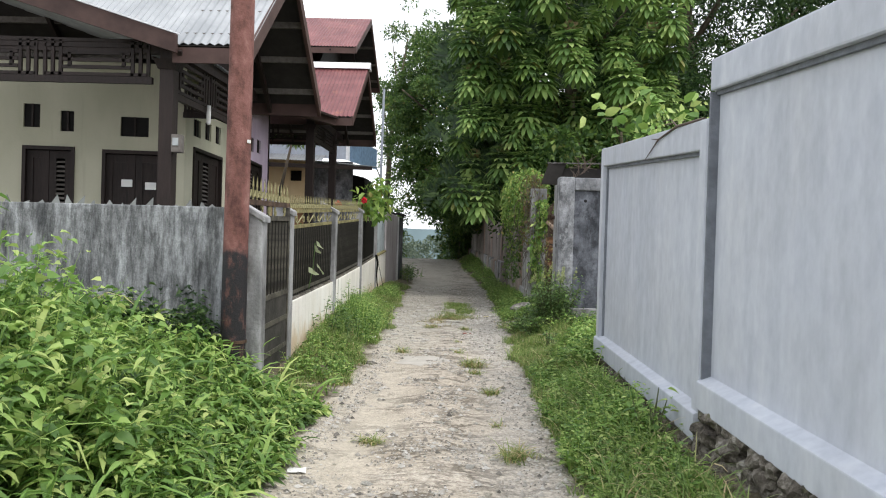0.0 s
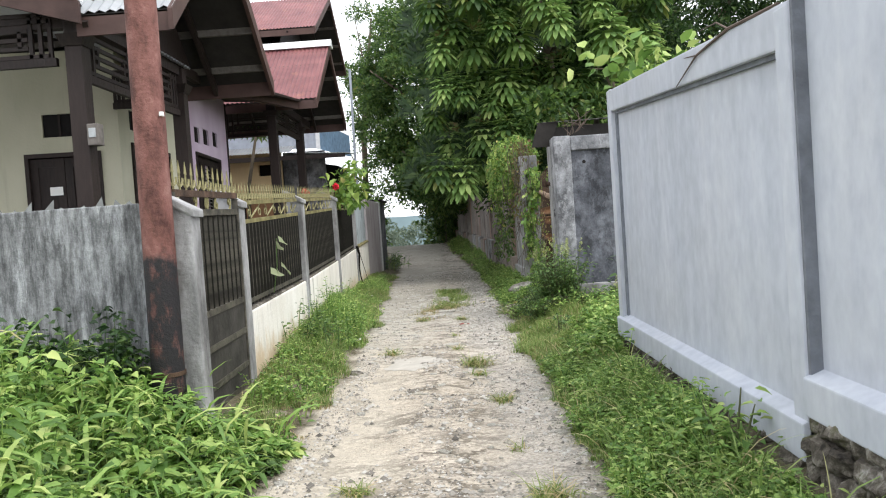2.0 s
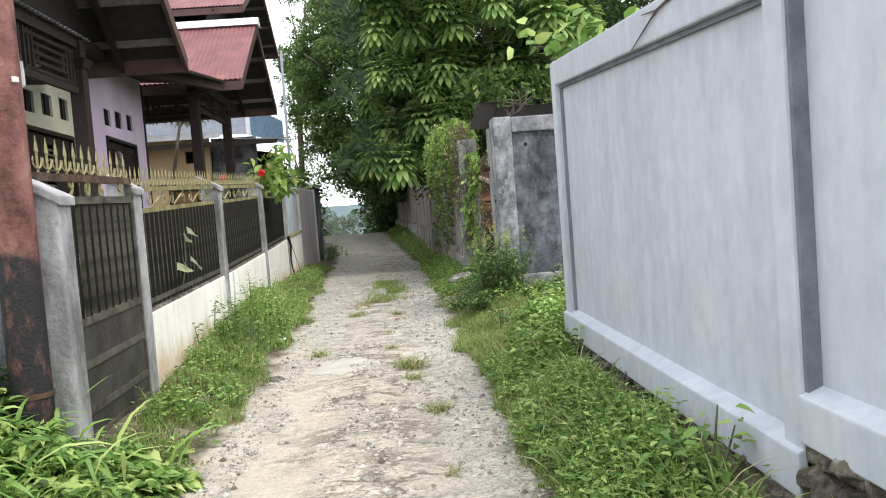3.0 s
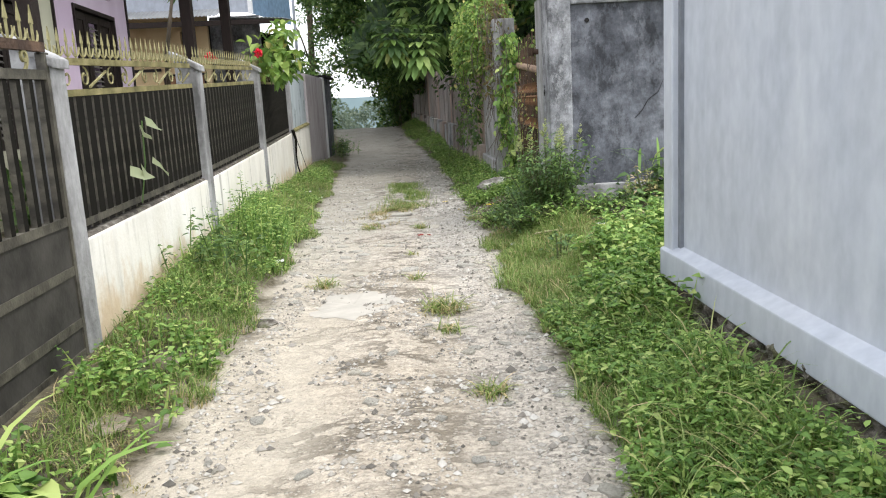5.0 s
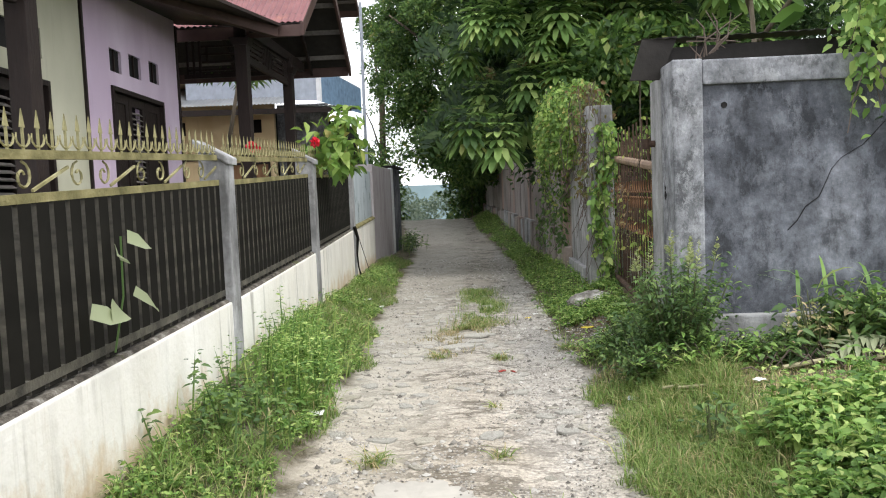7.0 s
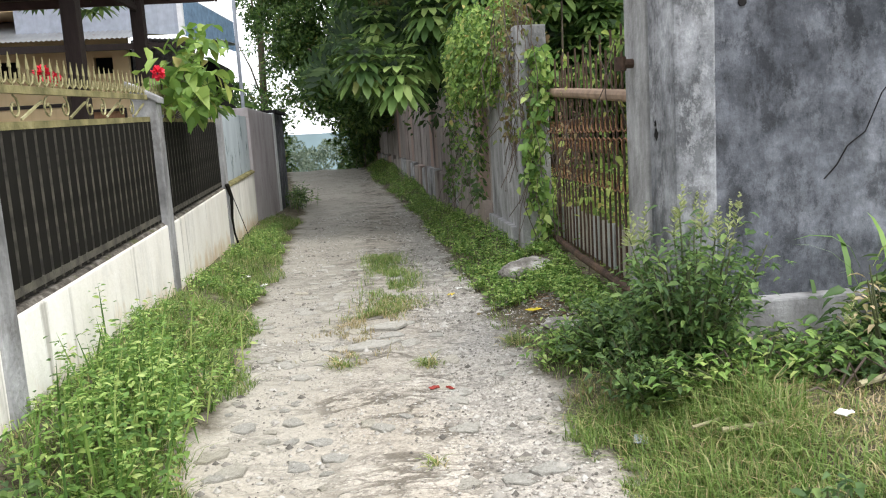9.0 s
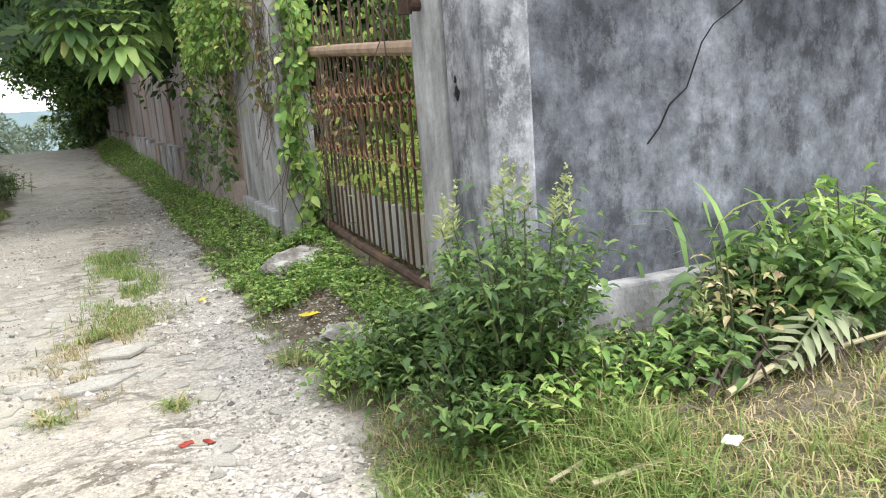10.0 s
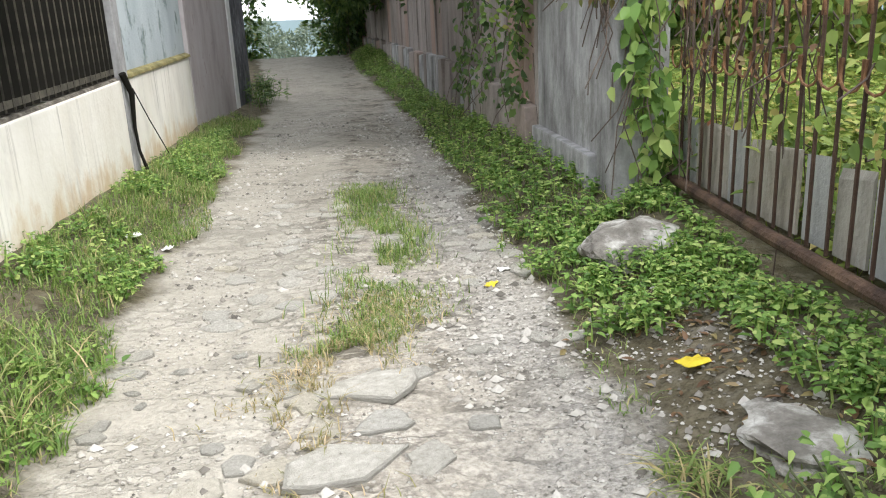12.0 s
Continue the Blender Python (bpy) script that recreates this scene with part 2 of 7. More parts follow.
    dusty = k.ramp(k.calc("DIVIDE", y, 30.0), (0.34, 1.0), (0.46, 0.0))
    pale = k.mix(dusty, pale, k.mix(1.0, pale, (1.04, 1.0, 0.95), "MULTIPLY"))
    # lane colours turn darker and greyer along y, from 12 to 17
    darkening = k.ramp(k.calc("DIVIDE", y, 30.0), (0.40, 0.0), (0.58, 0.9))
    pale = k.mix(darkening, pale, k.mix(1.0, pale, (0.70, 0.705, 0.70), "MULTIPLY"))
    c = k.mix(k.ramp(off, (0.84, 0.0), (1.06, 1.0)), pale, soil)
    far = k.ramp(k.calc("DIVIDE", y, 100.0), (0.42, 0.0), (0.55, 1.0))
    c = k.mix(far, c, (0.07, 0.10, 0.05))
    relief = k.mix(0.4, k.noise(9, 8, rough=0.7), k.noise(45, 6, rough=0.7))
    relief = k.mix(k.calc("MULTIPLY", light, 0.6), relief, (1.0, 1.0, 1.0))
    return c, k.mix(k.calc("MULTIPLY", k.calc("MAXIMUM", line, plate), 0.8), relief, (0.0, 0.0, 0.0))


def m_stone(k):
    c = k.ramp(k.noise(6, 8, rough=0.65), (0.3, (0.33, 0.315, 0.275)), (0.55, (0.47, 0.455, 0.415)), (0.75, (0.58, 0.57, 0.54)))
    tint = k.ramp(k.chance(), (0.0, (0.55, 0.54, 0.52)), (0.6, (0.5, 0.5, 0.5)), (1.0, (0.62, 0.58, 0.50)))
    c = k.mix(0.6, c, tint, "OVERLAY")
    fine = k.noise(45, 6)
    return k.mix(0.25, c, fine, "OVERLAY"), fine


def m_gravel(k):
    c = k.ramp(k.island(), (0.0, (0.10, 0.092, 0.08)), (0.3, (0.27, 0.25, 0.22)), (0.65, (0.40, 0.38, 0.34)), (1.0, (0.53, 0.51, 0.475)))
    return k.mix(0.3, c, k.noise(40, 4), "OVERLAY"), k.noise(60, 4)


def m_rubble(k):
    c = k.ramp(k.noise(11, 9, rough=0.75), (0.34, (0.022, 0.02, 0.017)), (0.48, (0.085, 0.074, 0.06)), (0.58, (0.19, 0.175, 0.15)), (0.70, (0.42, 0.41, 0.38)))
    moss = k.ramp(k.noise(3.5, 8, rough=0.7), (0.55, 0.0), (0.63, 0.7))
    c = k.mix(moss, c, (0.075, 0.085, 0.025))
    return c, k.noise(16, 8, rough=0.7)


def m_panel(k):
    c = k.ramp(k.noise(2.2, 7, (1, 1, 0.35)), (0.3, (0.15, 0.128, 0.118)), (0.5, (0.255, 0.225, 0.208)), (0.72, (0.36, 0.325, 0.30)))
    c = k.mix(k.ramp(k.chance(), (0.70, 0.0), (0.95, 0.6)), c, (0.33, 0.20, 0.15))
    fine = k.noise(26, 8)
    return k.mix(0.25, c, fine, "OVERLAY"), fine


def plain(c, vary=0.25, scale=8):
    lo, hi = tuple(v * (1 - vary) for v in c), tuple(min(1, v * (1 + vary)) for v in c)
    return lambda k: (k.ramp(k.noise(scale, 6), (0.3, lo), (0.7, hi)), k.noise(scale * 5, 4))


BLUE = material("blue_grey_render", m_blue_render, 0.85, 0.04)
BLUE_DARK = material("shaded_joint_render", plain((0.17, 0.185, 0.21)), 0.9, 0.05)
PLASTER = material("weathered_plaster", m_old_plaster, 0.9, 0.08)
STREAKED = material("streaked_cement", m_streaked_cement, 0.9, 0.08)
PLASTER_DARK = material("dark_grey_plaster", m_dark_plaster, 0.9, 0.08)
POST = material("cement_post", m_post, 0.9, 0.06)
PLINTH = material("stained_white_wash", m_white_plinth, 0.85, 0.04)
WHITE = material("cream_wall", m_house((0.43, 0.42, 0.315), (0.53, 0.515, 0.40), (0.33, 0.31, 0.25)), 0.85, 0.03)
LILAC = material("lilac_wall", m_house((0.56, 0.44, 0.56), (0.68, 0.57, 0.68), (0.40, 0.32, 0.38)), 0.85, 0.03)
OCHRE = material("ochre_wall", m_house((0.55, 0.40, 0.22), (0.66, 0.52, 0.32), (0.35, 0.26, 0.16)), 0.85, 0.03)
DARKWOOD = material("dark_stained_wood", m_wood((0.008, 0.0055, 0.005), (0.026, 0.017, 0.0145)), 0.6, 0.04)
FASCIA = material("brown_fascia", m_wood((0.042, 0.024, 0.021), (0.085, 0.05, 0.043), 4, (1, 1, 1)), 0.65, 0.04)
GREYWOOD = material("grey_weathered_wood", m_wood((0.07, 0.062, 0.055), (0.17, 0.155, 0.14), 5, (3, 3, 3)), 0.8, 0.05)
TIMBER = material("varnished_door_wood", m_wood((0.14, 0.07, 0.035), (0.26, 0.14, 0.07)), 0.5, 0.03)
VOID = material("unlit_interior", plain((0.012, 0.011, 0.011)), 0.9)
ZINC = material("corrugated_zinc", m_zinc, 0.45, 0.02, 0.35)
RED = material("red_corrugated_sheet", m_red_roof, 0.55, 0.02)
ORANGE_RUST = material("orange_rust", plain((0.20, 0.105, 0.055), 0.5, 14), 0.85, 0.05)
RUST = material("rusty_iron", m_rust, 0.8, 0.06)
POLE = material("rust_red_pole", m_pole, 0.75, 0.05)
IRON_SHEET = material("black_backing_sheet", plain((0.013, 0.012, 0.010), 0.35, 3), 0.9, 0.0, spec=0.08)
GATE_SHEET = material("sooty_gate_sheet", plain((0.045, 0.042, 0.037), 0.45, 5), 0.8, 0.04)
IRON = material("blackened_iron", m_iron, 0.6, 0.04)
GOLD = material("faded_yellow_iron", m_gold, 0.6, 0.03)
MOSSRAIL = material("mossy_yellow_rail", m_moss_rail, 0.8, 0.05)
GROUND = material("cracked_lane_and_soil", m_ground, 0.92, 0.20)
STONE = material("pale_lane_stone", m_stone, 0.9, 0.06)
GRAVEL = material("gravel", m_gravel, 0.9, 0.04)
RUBBLE = material("dark_rubble", m_rubble, 0.9, 0.12)
PEEL = material("peeling_pale_paint", m_pale_peel, 0.85, 0.05)
def m_stained_blue(k):
    c = k.ramp(k.noise(2.5, 7, (1, 1, 0.5)), (0.3, (0.36, 0.42, 0.46)), (0.7, (0.52, 0.58, 0.61)))
    algae = k.ramp(k.noise(3.3, 9, (1, 1, 0.8), 0.7), (0.55, 0.0), (0.63, 0.85))
    c = k.mix(k.calc("MULTIPLY", algae, k.ramp(k.axis(2), (0.0, 0.1), (1.0, 0.9))), c, (0.10, 0.15, 0.14))
    return c, k.noise(30, 6)


def m_mauve(k):
    c = k.ramp(k.noise(1.6, 8, (1, 1, 0.5), 0.65), (0.32, (0.33, 0.29, 0.30)), (0.5, (0.47, 0.43, 0.44)), (0.7, (0.55, 0.53, 0.55)))
    peel = k.ramp(k.noise(4.2, 9, rough=0.7), (0.60, 0.0), (0.68, 0.7))
    return k.mix(peel, c, (0.27, 0.21, 0.19)), k.noise(28, 6)


def m_plank(k):
    c = k.ramp(k.noise(5, 8, (2, 2, 0.5), 0.65), (0.3, (0.17, 0.155, 0.125)), (0.5, (0.30, 0.28, 0.235)), (0.72, (0.44, 0.425, 0.38)))
    c = k.mix(k.ramp(k.chance(), (0.55, 0.0), (0.7, 0.5)), c, (0.36, 0.40, 0.42))
    paint = k.calc("MULTIPLY", k.ramp(k.noise(4.5, 3), (0.60, 0.0), (0.62, 0.9)), k.ramp(k.chance(), (0.4, 1.0), (0.42, 0.0)))
    return k.mix(paint, c, (0.38, 0.14, 0.07)), k.noise(40, 6)


def m_rock(k):
    c = k.ramp(k.noise(5, 9, rough=0.7), (0.35, (0.13, 0.12, 0.105)), (0.48, (0.25, 0.235, 0.21)), (0.55, (0.42, 0.405, 0.375)), (0.64, (0.64, 0.63, 0.60)))
    return c, k.noise(20, 8, rough=0.7)


STAINED = material("stained_pale_blue_wash", m_stained_blue, 0.85, 0.05)
MAUVE = material("faded_mauve_wash", m_mauve, 0.85, 0.05)
PLANK = material("painted_foot_plank", m_plank, 0.8, 0.05)
BROWNROCK = material("dusty_brown_rock", plain((0.24, 0.205, 0.16), 0.4, 7), 0.9, 0.08)
ROCK = material("mottled_rock", m_rock, 0.9, 0.1)
TAN = material("tan_rusted_pipe", plain((0.27, 0.19, 0.135), 0.35, 6), 0.75, 0.04)
PANEL = material("cement_fence_panel", m_panel, 0.9, 0.06)
BLUESHEET = material("blue_metal_sheet", plain((0.16, 0.25, 0.36)), 0.45, 0.02)
PALESHEET = material("pale_metal_sheet", plain((0.40, 0.44, 0.51), 0.12), 0.45, 0.02)
RIDGE = material("white_ridge_metal", plain((0.75, 0.76, 0.78), 0.1), 0.5, 0.02)
PAPER = material("white_paper", plain((0.75, 0.75, 0.73), 0.06), 0.7)
BARK = material("bark", m_wood((0.05, 0.04, 0.03), (0.14, 0.115, 0.085), 4, (3, 3, 1)), 0.9, 0.1)
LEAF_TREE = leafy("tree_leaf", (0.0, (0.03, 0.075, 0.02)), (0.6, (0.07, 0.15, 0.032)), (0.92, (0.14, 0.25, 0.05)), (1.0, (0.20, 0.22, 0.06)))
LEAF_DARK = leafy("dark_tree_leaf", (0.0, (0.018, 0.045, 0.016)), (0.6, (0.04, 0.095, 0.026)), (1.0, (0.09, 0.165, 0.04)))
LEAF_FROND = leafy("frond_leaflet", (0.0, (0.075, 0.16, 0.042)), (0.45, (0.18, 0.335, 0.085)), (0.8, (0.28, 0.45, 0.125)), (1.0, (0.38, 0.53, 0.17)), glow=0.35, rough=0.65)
LEAF_YOUNG = leafy("reddish_young_leaf", (0.0, (0.13, 0.085, 0.035)), (0.5, (0.15, 0.16, 0.045)), (1.0, (0.12, 0.20, 0.05)))
LEAF_WEED = leafy("weed_leaf", (0.0, (0.07, 0.16, 0.034)), (0.45, (0.17, 0.335, 0.068)), (0.8, (0.30, 0.47, 0.115)), (1.0, (0.46, 0.60, 0.19)))
# sunlight on the garden is put into this lighter, yellower leaf colour
LEAF_GARDEN = leafy("sunlit_garden_leaf", (0.0, (0.09, 0.17, 0.035)), (0.45, (0.24, 0.37, 0.075)), (0.9, (0.42, 0.52, 0.14)), (1.0, (0.48, 0.42, 0.15)), glow=0.45)
LEAF_BUSH = leafy("bush_leaf", (0.0, (0.05, 0.11, 0.035)), (0.6, (0.105, 0.205, 0.055)), (1.0, (0.19, 0.31, 0.08)))
LEAF_VINE = leafy("vine_leaf", (0.0, (0.07, 0.15, 0.03)), (0.5, (0.15, 0.29, 0.05)), (0.9, (0.28, 0.42, 0.09)), (1.0, (0.36, 0.34, 0.10)))
GRASS = leafy("grass_blade", (0.0, (0.09, 0.16, 0.035)), (0.5, (0.185, 0.33, 0.07)), (0.82, (0.29, 0.40, 0.12)), (1.0, (0.50, 0.44, 0.23)))
DRYGRASS = leafy("dry_grass_blade", (0.0, (0.18, 0.23, 0.07)), (0.5, (0.36, 0.34, 0.15)), (1.0, (0.58, 0.51, 0.30)))
STEM = material("green_brown_stem", plain((0.10, 0.115, 0.055)), 0.8)
DRYVINE = material("dry_vine_twig", plain((0.11, 0.085, 0.07)), 0.9)
FLOWER = material("red_petal", plain((0.65, 0.03, 0.06)), 0.5)
BLOSSOM = leafy("pale_flower_spike", (0.0, (0.22, 0.30, 0.10)), (1.0, (0.42, 0.50, 0.22)))
# greyed green: distance haze is part of this leaf colour
FARLEAF = leafy("hazed_leaf", (0.0, (0.085, 0.135, 0.085)), (1.0, (0.16, 0.225, 0.14)))
TUFT = leafy("tuft_blade", (0.0, (0.13, 0.22, 0.05)), (0.55, (0.24, 0.34, 0.09)), (0.75, (0.42, 0.40, 0.17)), (1.0, (0.55, 0.48, 0.27)))
BROWNLEAF = leafy("withered_leaf", (0.0, (0.11, 0.07, 0.035)), (0.5, (0.22, 0.145, 0.07)), (0.8, (0.27, 0.25, 0.10)), (1.0, (0.36, 0.30, 0.15)))
PALELEAF = leafy("pale_lobed_leaf", (0.0, (0.22, 0.30, 0.14)), (1.0, (0.34, 0.41, 0.23)))


# ---- building helpers ----
def finish(ob, mat, smooth=False):
    ob.data.materials.append(mat)
    if smooth:
        for p in ob.data.polygons:
            p.use_smooth = True
    return ob


def part(name, bm, mat, parent=None, label="", bevel=0.0, smooth=False):
    """Links a bmesh as one mesh object, a part if it has a parent."""
    if bevel:
        bmesh.ops.bevel(bm, geom=bm.edges[:], offset=bevel, segments=2, affect="EDGES", profile=0.6)
    me = bpy.data.meshes.new(name)
    bm.to_mesh(me)
    bm.free()
    ob = new(name, me)
    finish(ob, mat, smooth)
    if parent:
        ob.parent = parent
    if label:
        tagged(ob, label)
    return ob


def soup(name, verts, faces, mat, parent=None, label="", kind="", smooth=False):
    me = bpy.data.meshes.new(name)
    me.from_pydata([tuple(v) for v in verts] if not isinstance(verts, np.ndarray) else verts.tolist(), [], faces if not isinstance(faces, np.ndarray) else faces.tolist())
    ob = new(name, me)
    finish(ob, mat, smooth)
    if parent:
        ob.parent = parent
    if label or kind:
        tagged(ob, label, kind=kind)
    return ob


def base(name, label, category, at=(0, 0, 0), group="", kind=""):
    """An empty at a thing's base; its parts are given in world coordinates."""
    ob = new(name)
    ob.empty_display_size = 0.1
    tagged(ob, label, category, group, kind)
    return ob


def slab(x0, x1, y0, y1, z0, z1, bm=None):
    """A box between two corners, added to a bmesh."""
    bm = bm or bmesh.new()
    v = [bm.verts.new((x, y, z)) for z in (z0, z1) for x, y in ((x0, y0), (x1, y0), (x1, y1), (x0, y1))]
    for f in ((3, 2, 1, 0), (4, 5, 6, 7), (0, 1, 5, 4), (1, 2, 6, 5), (2, 3, 7, 6), (3, 0, 4, 7)):
        bm.faces.new([v[i] for i in f])
    return bm


def hexa(bottom, top, bm=None):
    """A solid between two quads of points."""
    bm = bm or bmesh.new()
    v = [bm.verts.new(p) for p in (*bottom, *top)]
    for f in ((3, 2, 1, 0), (4, 5, 6, 7), (0, 1, 5, 4), (1, 2, 6, 5), (2, 3, 7, 6), (3, 0, 4, 7)):
        bm.faces.new([v[i] for i in f])
    return bm


def beam(a, b, w, h, bm=None, up=(0, 0, 1)):
    """A straight bar of section w x h from a to b."""
    bm = bm or bmesh.new()
    a, b, up = Vector(a), Vector(b), Vector(up)
    d = (b - a).normalized()
    s = d.cross(up)
    s = s.normalized() if s.length > 1e-4 else Vector((1, 0, 0))
    u = s.cross(d).normalized()
    q = [s * (sx * w / 2) + u * (sz * h / 2) for sx, sz in ((-1, -1), (1, -1), (1, 1), (-1, 1))]
    v = [bm.verts.new(p + o) for p in (a, b) for o in q]
    for f in ((3, 2, 1, 0), (4, 5, 6, 7), (0, 1, 5, 4), (1, 2, 6, 5), (2, 3, 7, 6), (3, 0, 4, 7)):
        bm.faces.new([v[i] for i in f])
    return bm


def tube(points, radii, sides=8, bm=None, cap=True):
    """A round bar along points with a radius at each."""
    bm = bm or bmesh.new()
    pts = [Vector(p) for p in points]
    if isinstance(radii, (int, float)):
        radii = [radii] * len(pts)
    rings = []
    for i, (p, r) in enumerate(zip(pts, radii)):
        d = (pts[min(i + 1, len(pts) - 1)] - pts[max(i - 1, 0)]).normalized()
        s = d.cross(Vector((0.13, 0.31, 1)) if abs(d.z) < 0.9 else Vector((1, 0.2, 0))).normalized()
        u = s.cross(d)
        rings.append([bm.verts.new(p + (s * math.cos(2 * math.pi * k / sides) + u * math.sin(2 * math.pi * k / sides)) * r) for k in range(sides)])
    for a, b in zip(rings, rings[1:]):
        for k in range(sides):
            bm.faces.new((a[k], a[(k + 1) % sides], b[(k + 1) % sides], b[k]))
    if cap:
        bm.faces.new(rings[0][::-1])
        bm.faces.new(rings[-1])
    return bm


def sheet(p00, p10, p11, p01, pitch=0.09, depth=0.012, thick=0.004, bm=None):
    """A corrugated sheet on a quad; the waves run from the p00-p10 edge to the p01-p11 edge."""
    bm = bm or bmesh.new()
    p00, p10, p11, p01 = (Vector(p) for p in (p00, p10, p11, p01))
    n = max(4, int((p10 - p00).length / pitch * 4))
    nrm = (p10 - p00).cross(p01 - p00).normalized()
    rows = []
    for off in (0, -thick):
        for a, b in ((p00, p10), (p01, p11)):
            rows.append([bm.verts.new(a.lerp(b, i / n) + nrm * (off + depth * math.sin(i * math.pi / 2))) for i in range(n + 1)])
    lo, hi, lo2, hi2 = rows
    for i in range(n):
        bm.faces.new((lo[i], lo[i + 1], hi[i + 1], hi[i]))
        bm.faces.new((hi2[i], hi2[i + 1], lo2[i + 1], lo2[i]))
        bm.faces.new((lo2[i], lo2[i + 1], lo[i + 1], lo[i]))
        bm.faces.new((hi[i], hi[i + 1], hi2[i + 1], hi2[i]))
    return bm


def lerp_table(table, y):
    return float(np.interp(y, [a for a, _ in table], [b for _, b in table]))


LANE_Z = ((-60, 0), (24, 0), (29, 0.17), (34, 0.48), (36.5, 0.58), (40, 0.1), (50, -4), (90, -14), (300, -30), (3000, -60))
EDGE_L = ((-60, -0.75), (10, -0.8), (13.8, -0.88), (15.2, -0.98), (18.9, -1.2), (25, -1.5), (32, -2.2), (40, -3.5))
EDGE_R = ((-60, 1.1), (10, 1.02), (24, 0.9), (32, 0.1), (40, -0.6))
RISE_L = ((-60, 0.12), (8, 0.12), (9.2, 0.16), (12, 0.36), (15, 0.34), (18.5, 0.28), (22, 0.3), (27, 0.1), (40, 0.1))
RISE_R = ((-60, 0.35), (5, 0.3), (9.5, 0.2), (12.5, 0.24), (15, 0.2), (16.6, 0.34), (24, 0.45), (34, 0.4), (40, 0.1))


def terrain(x, y):
    """Height of the ground."""
    z = lerp_table(LANE_Z, y)
    el, er = lerp_table(EDGE_L, y), lerp_table(EDGE_R, y)
    if x < el:
        z += lerp_table(RISE_L, y) * min(1.0, (el - x) / 0.55)
    if x > er:
        z += lerp_table(RISE_R, y) * min(1.0, (x - er) / 0.65)
    w = 0.012 if el < x < er else 0.03
    z += w * noise.noise((x * 1.7, y * 1.3, 3.1)) + 0.5 * w * noise.noise((x * 5.2, y * 4.7, 8.0))
    if el < x < er:
        mid = (el + er) / 2
        z += 0.012 * math.cos((x - mid) / (er - el) * 2 * math.pi * 2)
    return z


# ---- the ground: one sheet to the horizon ----
def axis_steps(lo, hi, step, far):
    s = [lo + i * step for i in range(int((hi - lo) / step) + 1)]
    grow, a, b = step, s[0], s[-1]
    left, right = [], []
    while b < far:
        grow *= 1.25
        a, b = a - grow, b + grow
        left.append(a)
        right.append(b)
    return left[::-1] + s + right


gx, gy = axis_steps(-2.6, 3.2, 0.055, 2500), axis_steps(1.5, 26, 0.07, 2500)
gv = [(x, y, terrain(x, y)) for y in gy for x in gx]
nx = len(gx)
gf = [(j * nx + i, j * nx + i + 1, (j + 1) * nx + i + 1, (j + 1) * nx + i) for j in range(len(gy) - 1) for i in range(nx - 1)]
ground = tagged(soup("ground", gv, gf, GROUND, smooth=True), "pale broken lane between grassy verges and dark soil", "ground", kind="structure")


# ---- the tall blue-grey wall ----
def ledge_z(y):
    return lerp_table(((-4, 0.69), (5.91, 0.68), (5.93, 0.49), (9.5, 0.492)), y)


big_wall = base("wall_east", "tall blue-grey rendered boundary wall with raised frames and ledge", "wall", kind="structure")


def wall_section(y0, y1, top0, top1, band, x):
    l0, l1 = ledge_z(y0 + 0.02), ledge_z(y1 - 0.02)
    def run(name, xa, xb, lo0, lo1, hi0, hi1, mat, bevel=0.0, lean=0.0):
        part(name, hexa([(xa, y0, lo0), (xb, y0, lo0), (xb, y1, lo1), (xa, y1, lo1)], [(xa, y0, hi0), (xb, y0, hi0 + lean), (xb, y1, hi1 + lean), (xa, y1, hi1)]), mat, big_wall, bevel=bevel)
    run("wall_panel", x + 0.05, x + 0.22, l0 - 0.3, l1 - 0.3, top0 - 0.02, top1 - 0.02, BLUE)
    run("coping", x, x + 0.235, top0 - band, top1 - band, top0, top1, BLUE, 0.012)
    # the shade under the coping is painted as a darker blue-grey strip
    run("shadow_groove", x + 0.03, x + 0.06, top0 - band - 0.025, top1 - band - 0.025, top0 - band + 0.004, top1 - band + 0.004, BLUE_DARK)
    run("ledge", x - 0.025, x + 0.06, l0 - 0.19, l1 - 0.19, l0 - 0.035, l1 - 0.035, BLUE, 0.008, 0.035)


wall_section(-6.0, 3.2, 2.24, 2.24, 0.18, 1.70)
wall_section(3.2, 5.92, 2.24, 2.47, 0.18, 1.70)
wall_section(5.92, 9.5, 2.14, 2.38, 0.18, 1.69)
part("pilaster", slab(1.687, 1.93, 5.92, 6.05, 0.36, 2.13), BLUE, big_wall, bevel=0.01)
part("pilaster", slab(1.687, 1.93, 9.36, 9.5, 0.30, 2.375), BLUE, big_wall, bevel=0.01)
# joint shade is painted too, as darker strips beside the pilasters
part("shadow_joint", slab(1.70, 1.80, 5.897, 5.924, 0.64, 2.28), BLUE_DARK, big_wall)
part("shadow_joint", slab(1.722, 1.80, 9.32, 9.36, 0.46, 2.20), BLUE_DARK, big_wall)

twig = base("dead_twig", "dead black twig lying over the wall coping", "twig")
tw = tube([(1.70, 6.02, 2.15), (1.685, 6.56, 2.185), (1.68, 7.03, 2.16), (1.68, 7.43, 2.06)], [0.010, 0.008, 0.006, 0.003], 6)
tube([(1.685, 6.56, 2.185), (1.68, 6.7, 2.25), (1.68, 6.95, 2.27)], [0.006, 0.004, 0.002], 5, tw)
tube([(1.68, 7.03, 2.16), (1.68, 7.25, 2.19)], [0.005, 0.002], 5, tw)
part("stick", tw, DRYVINE, twig)

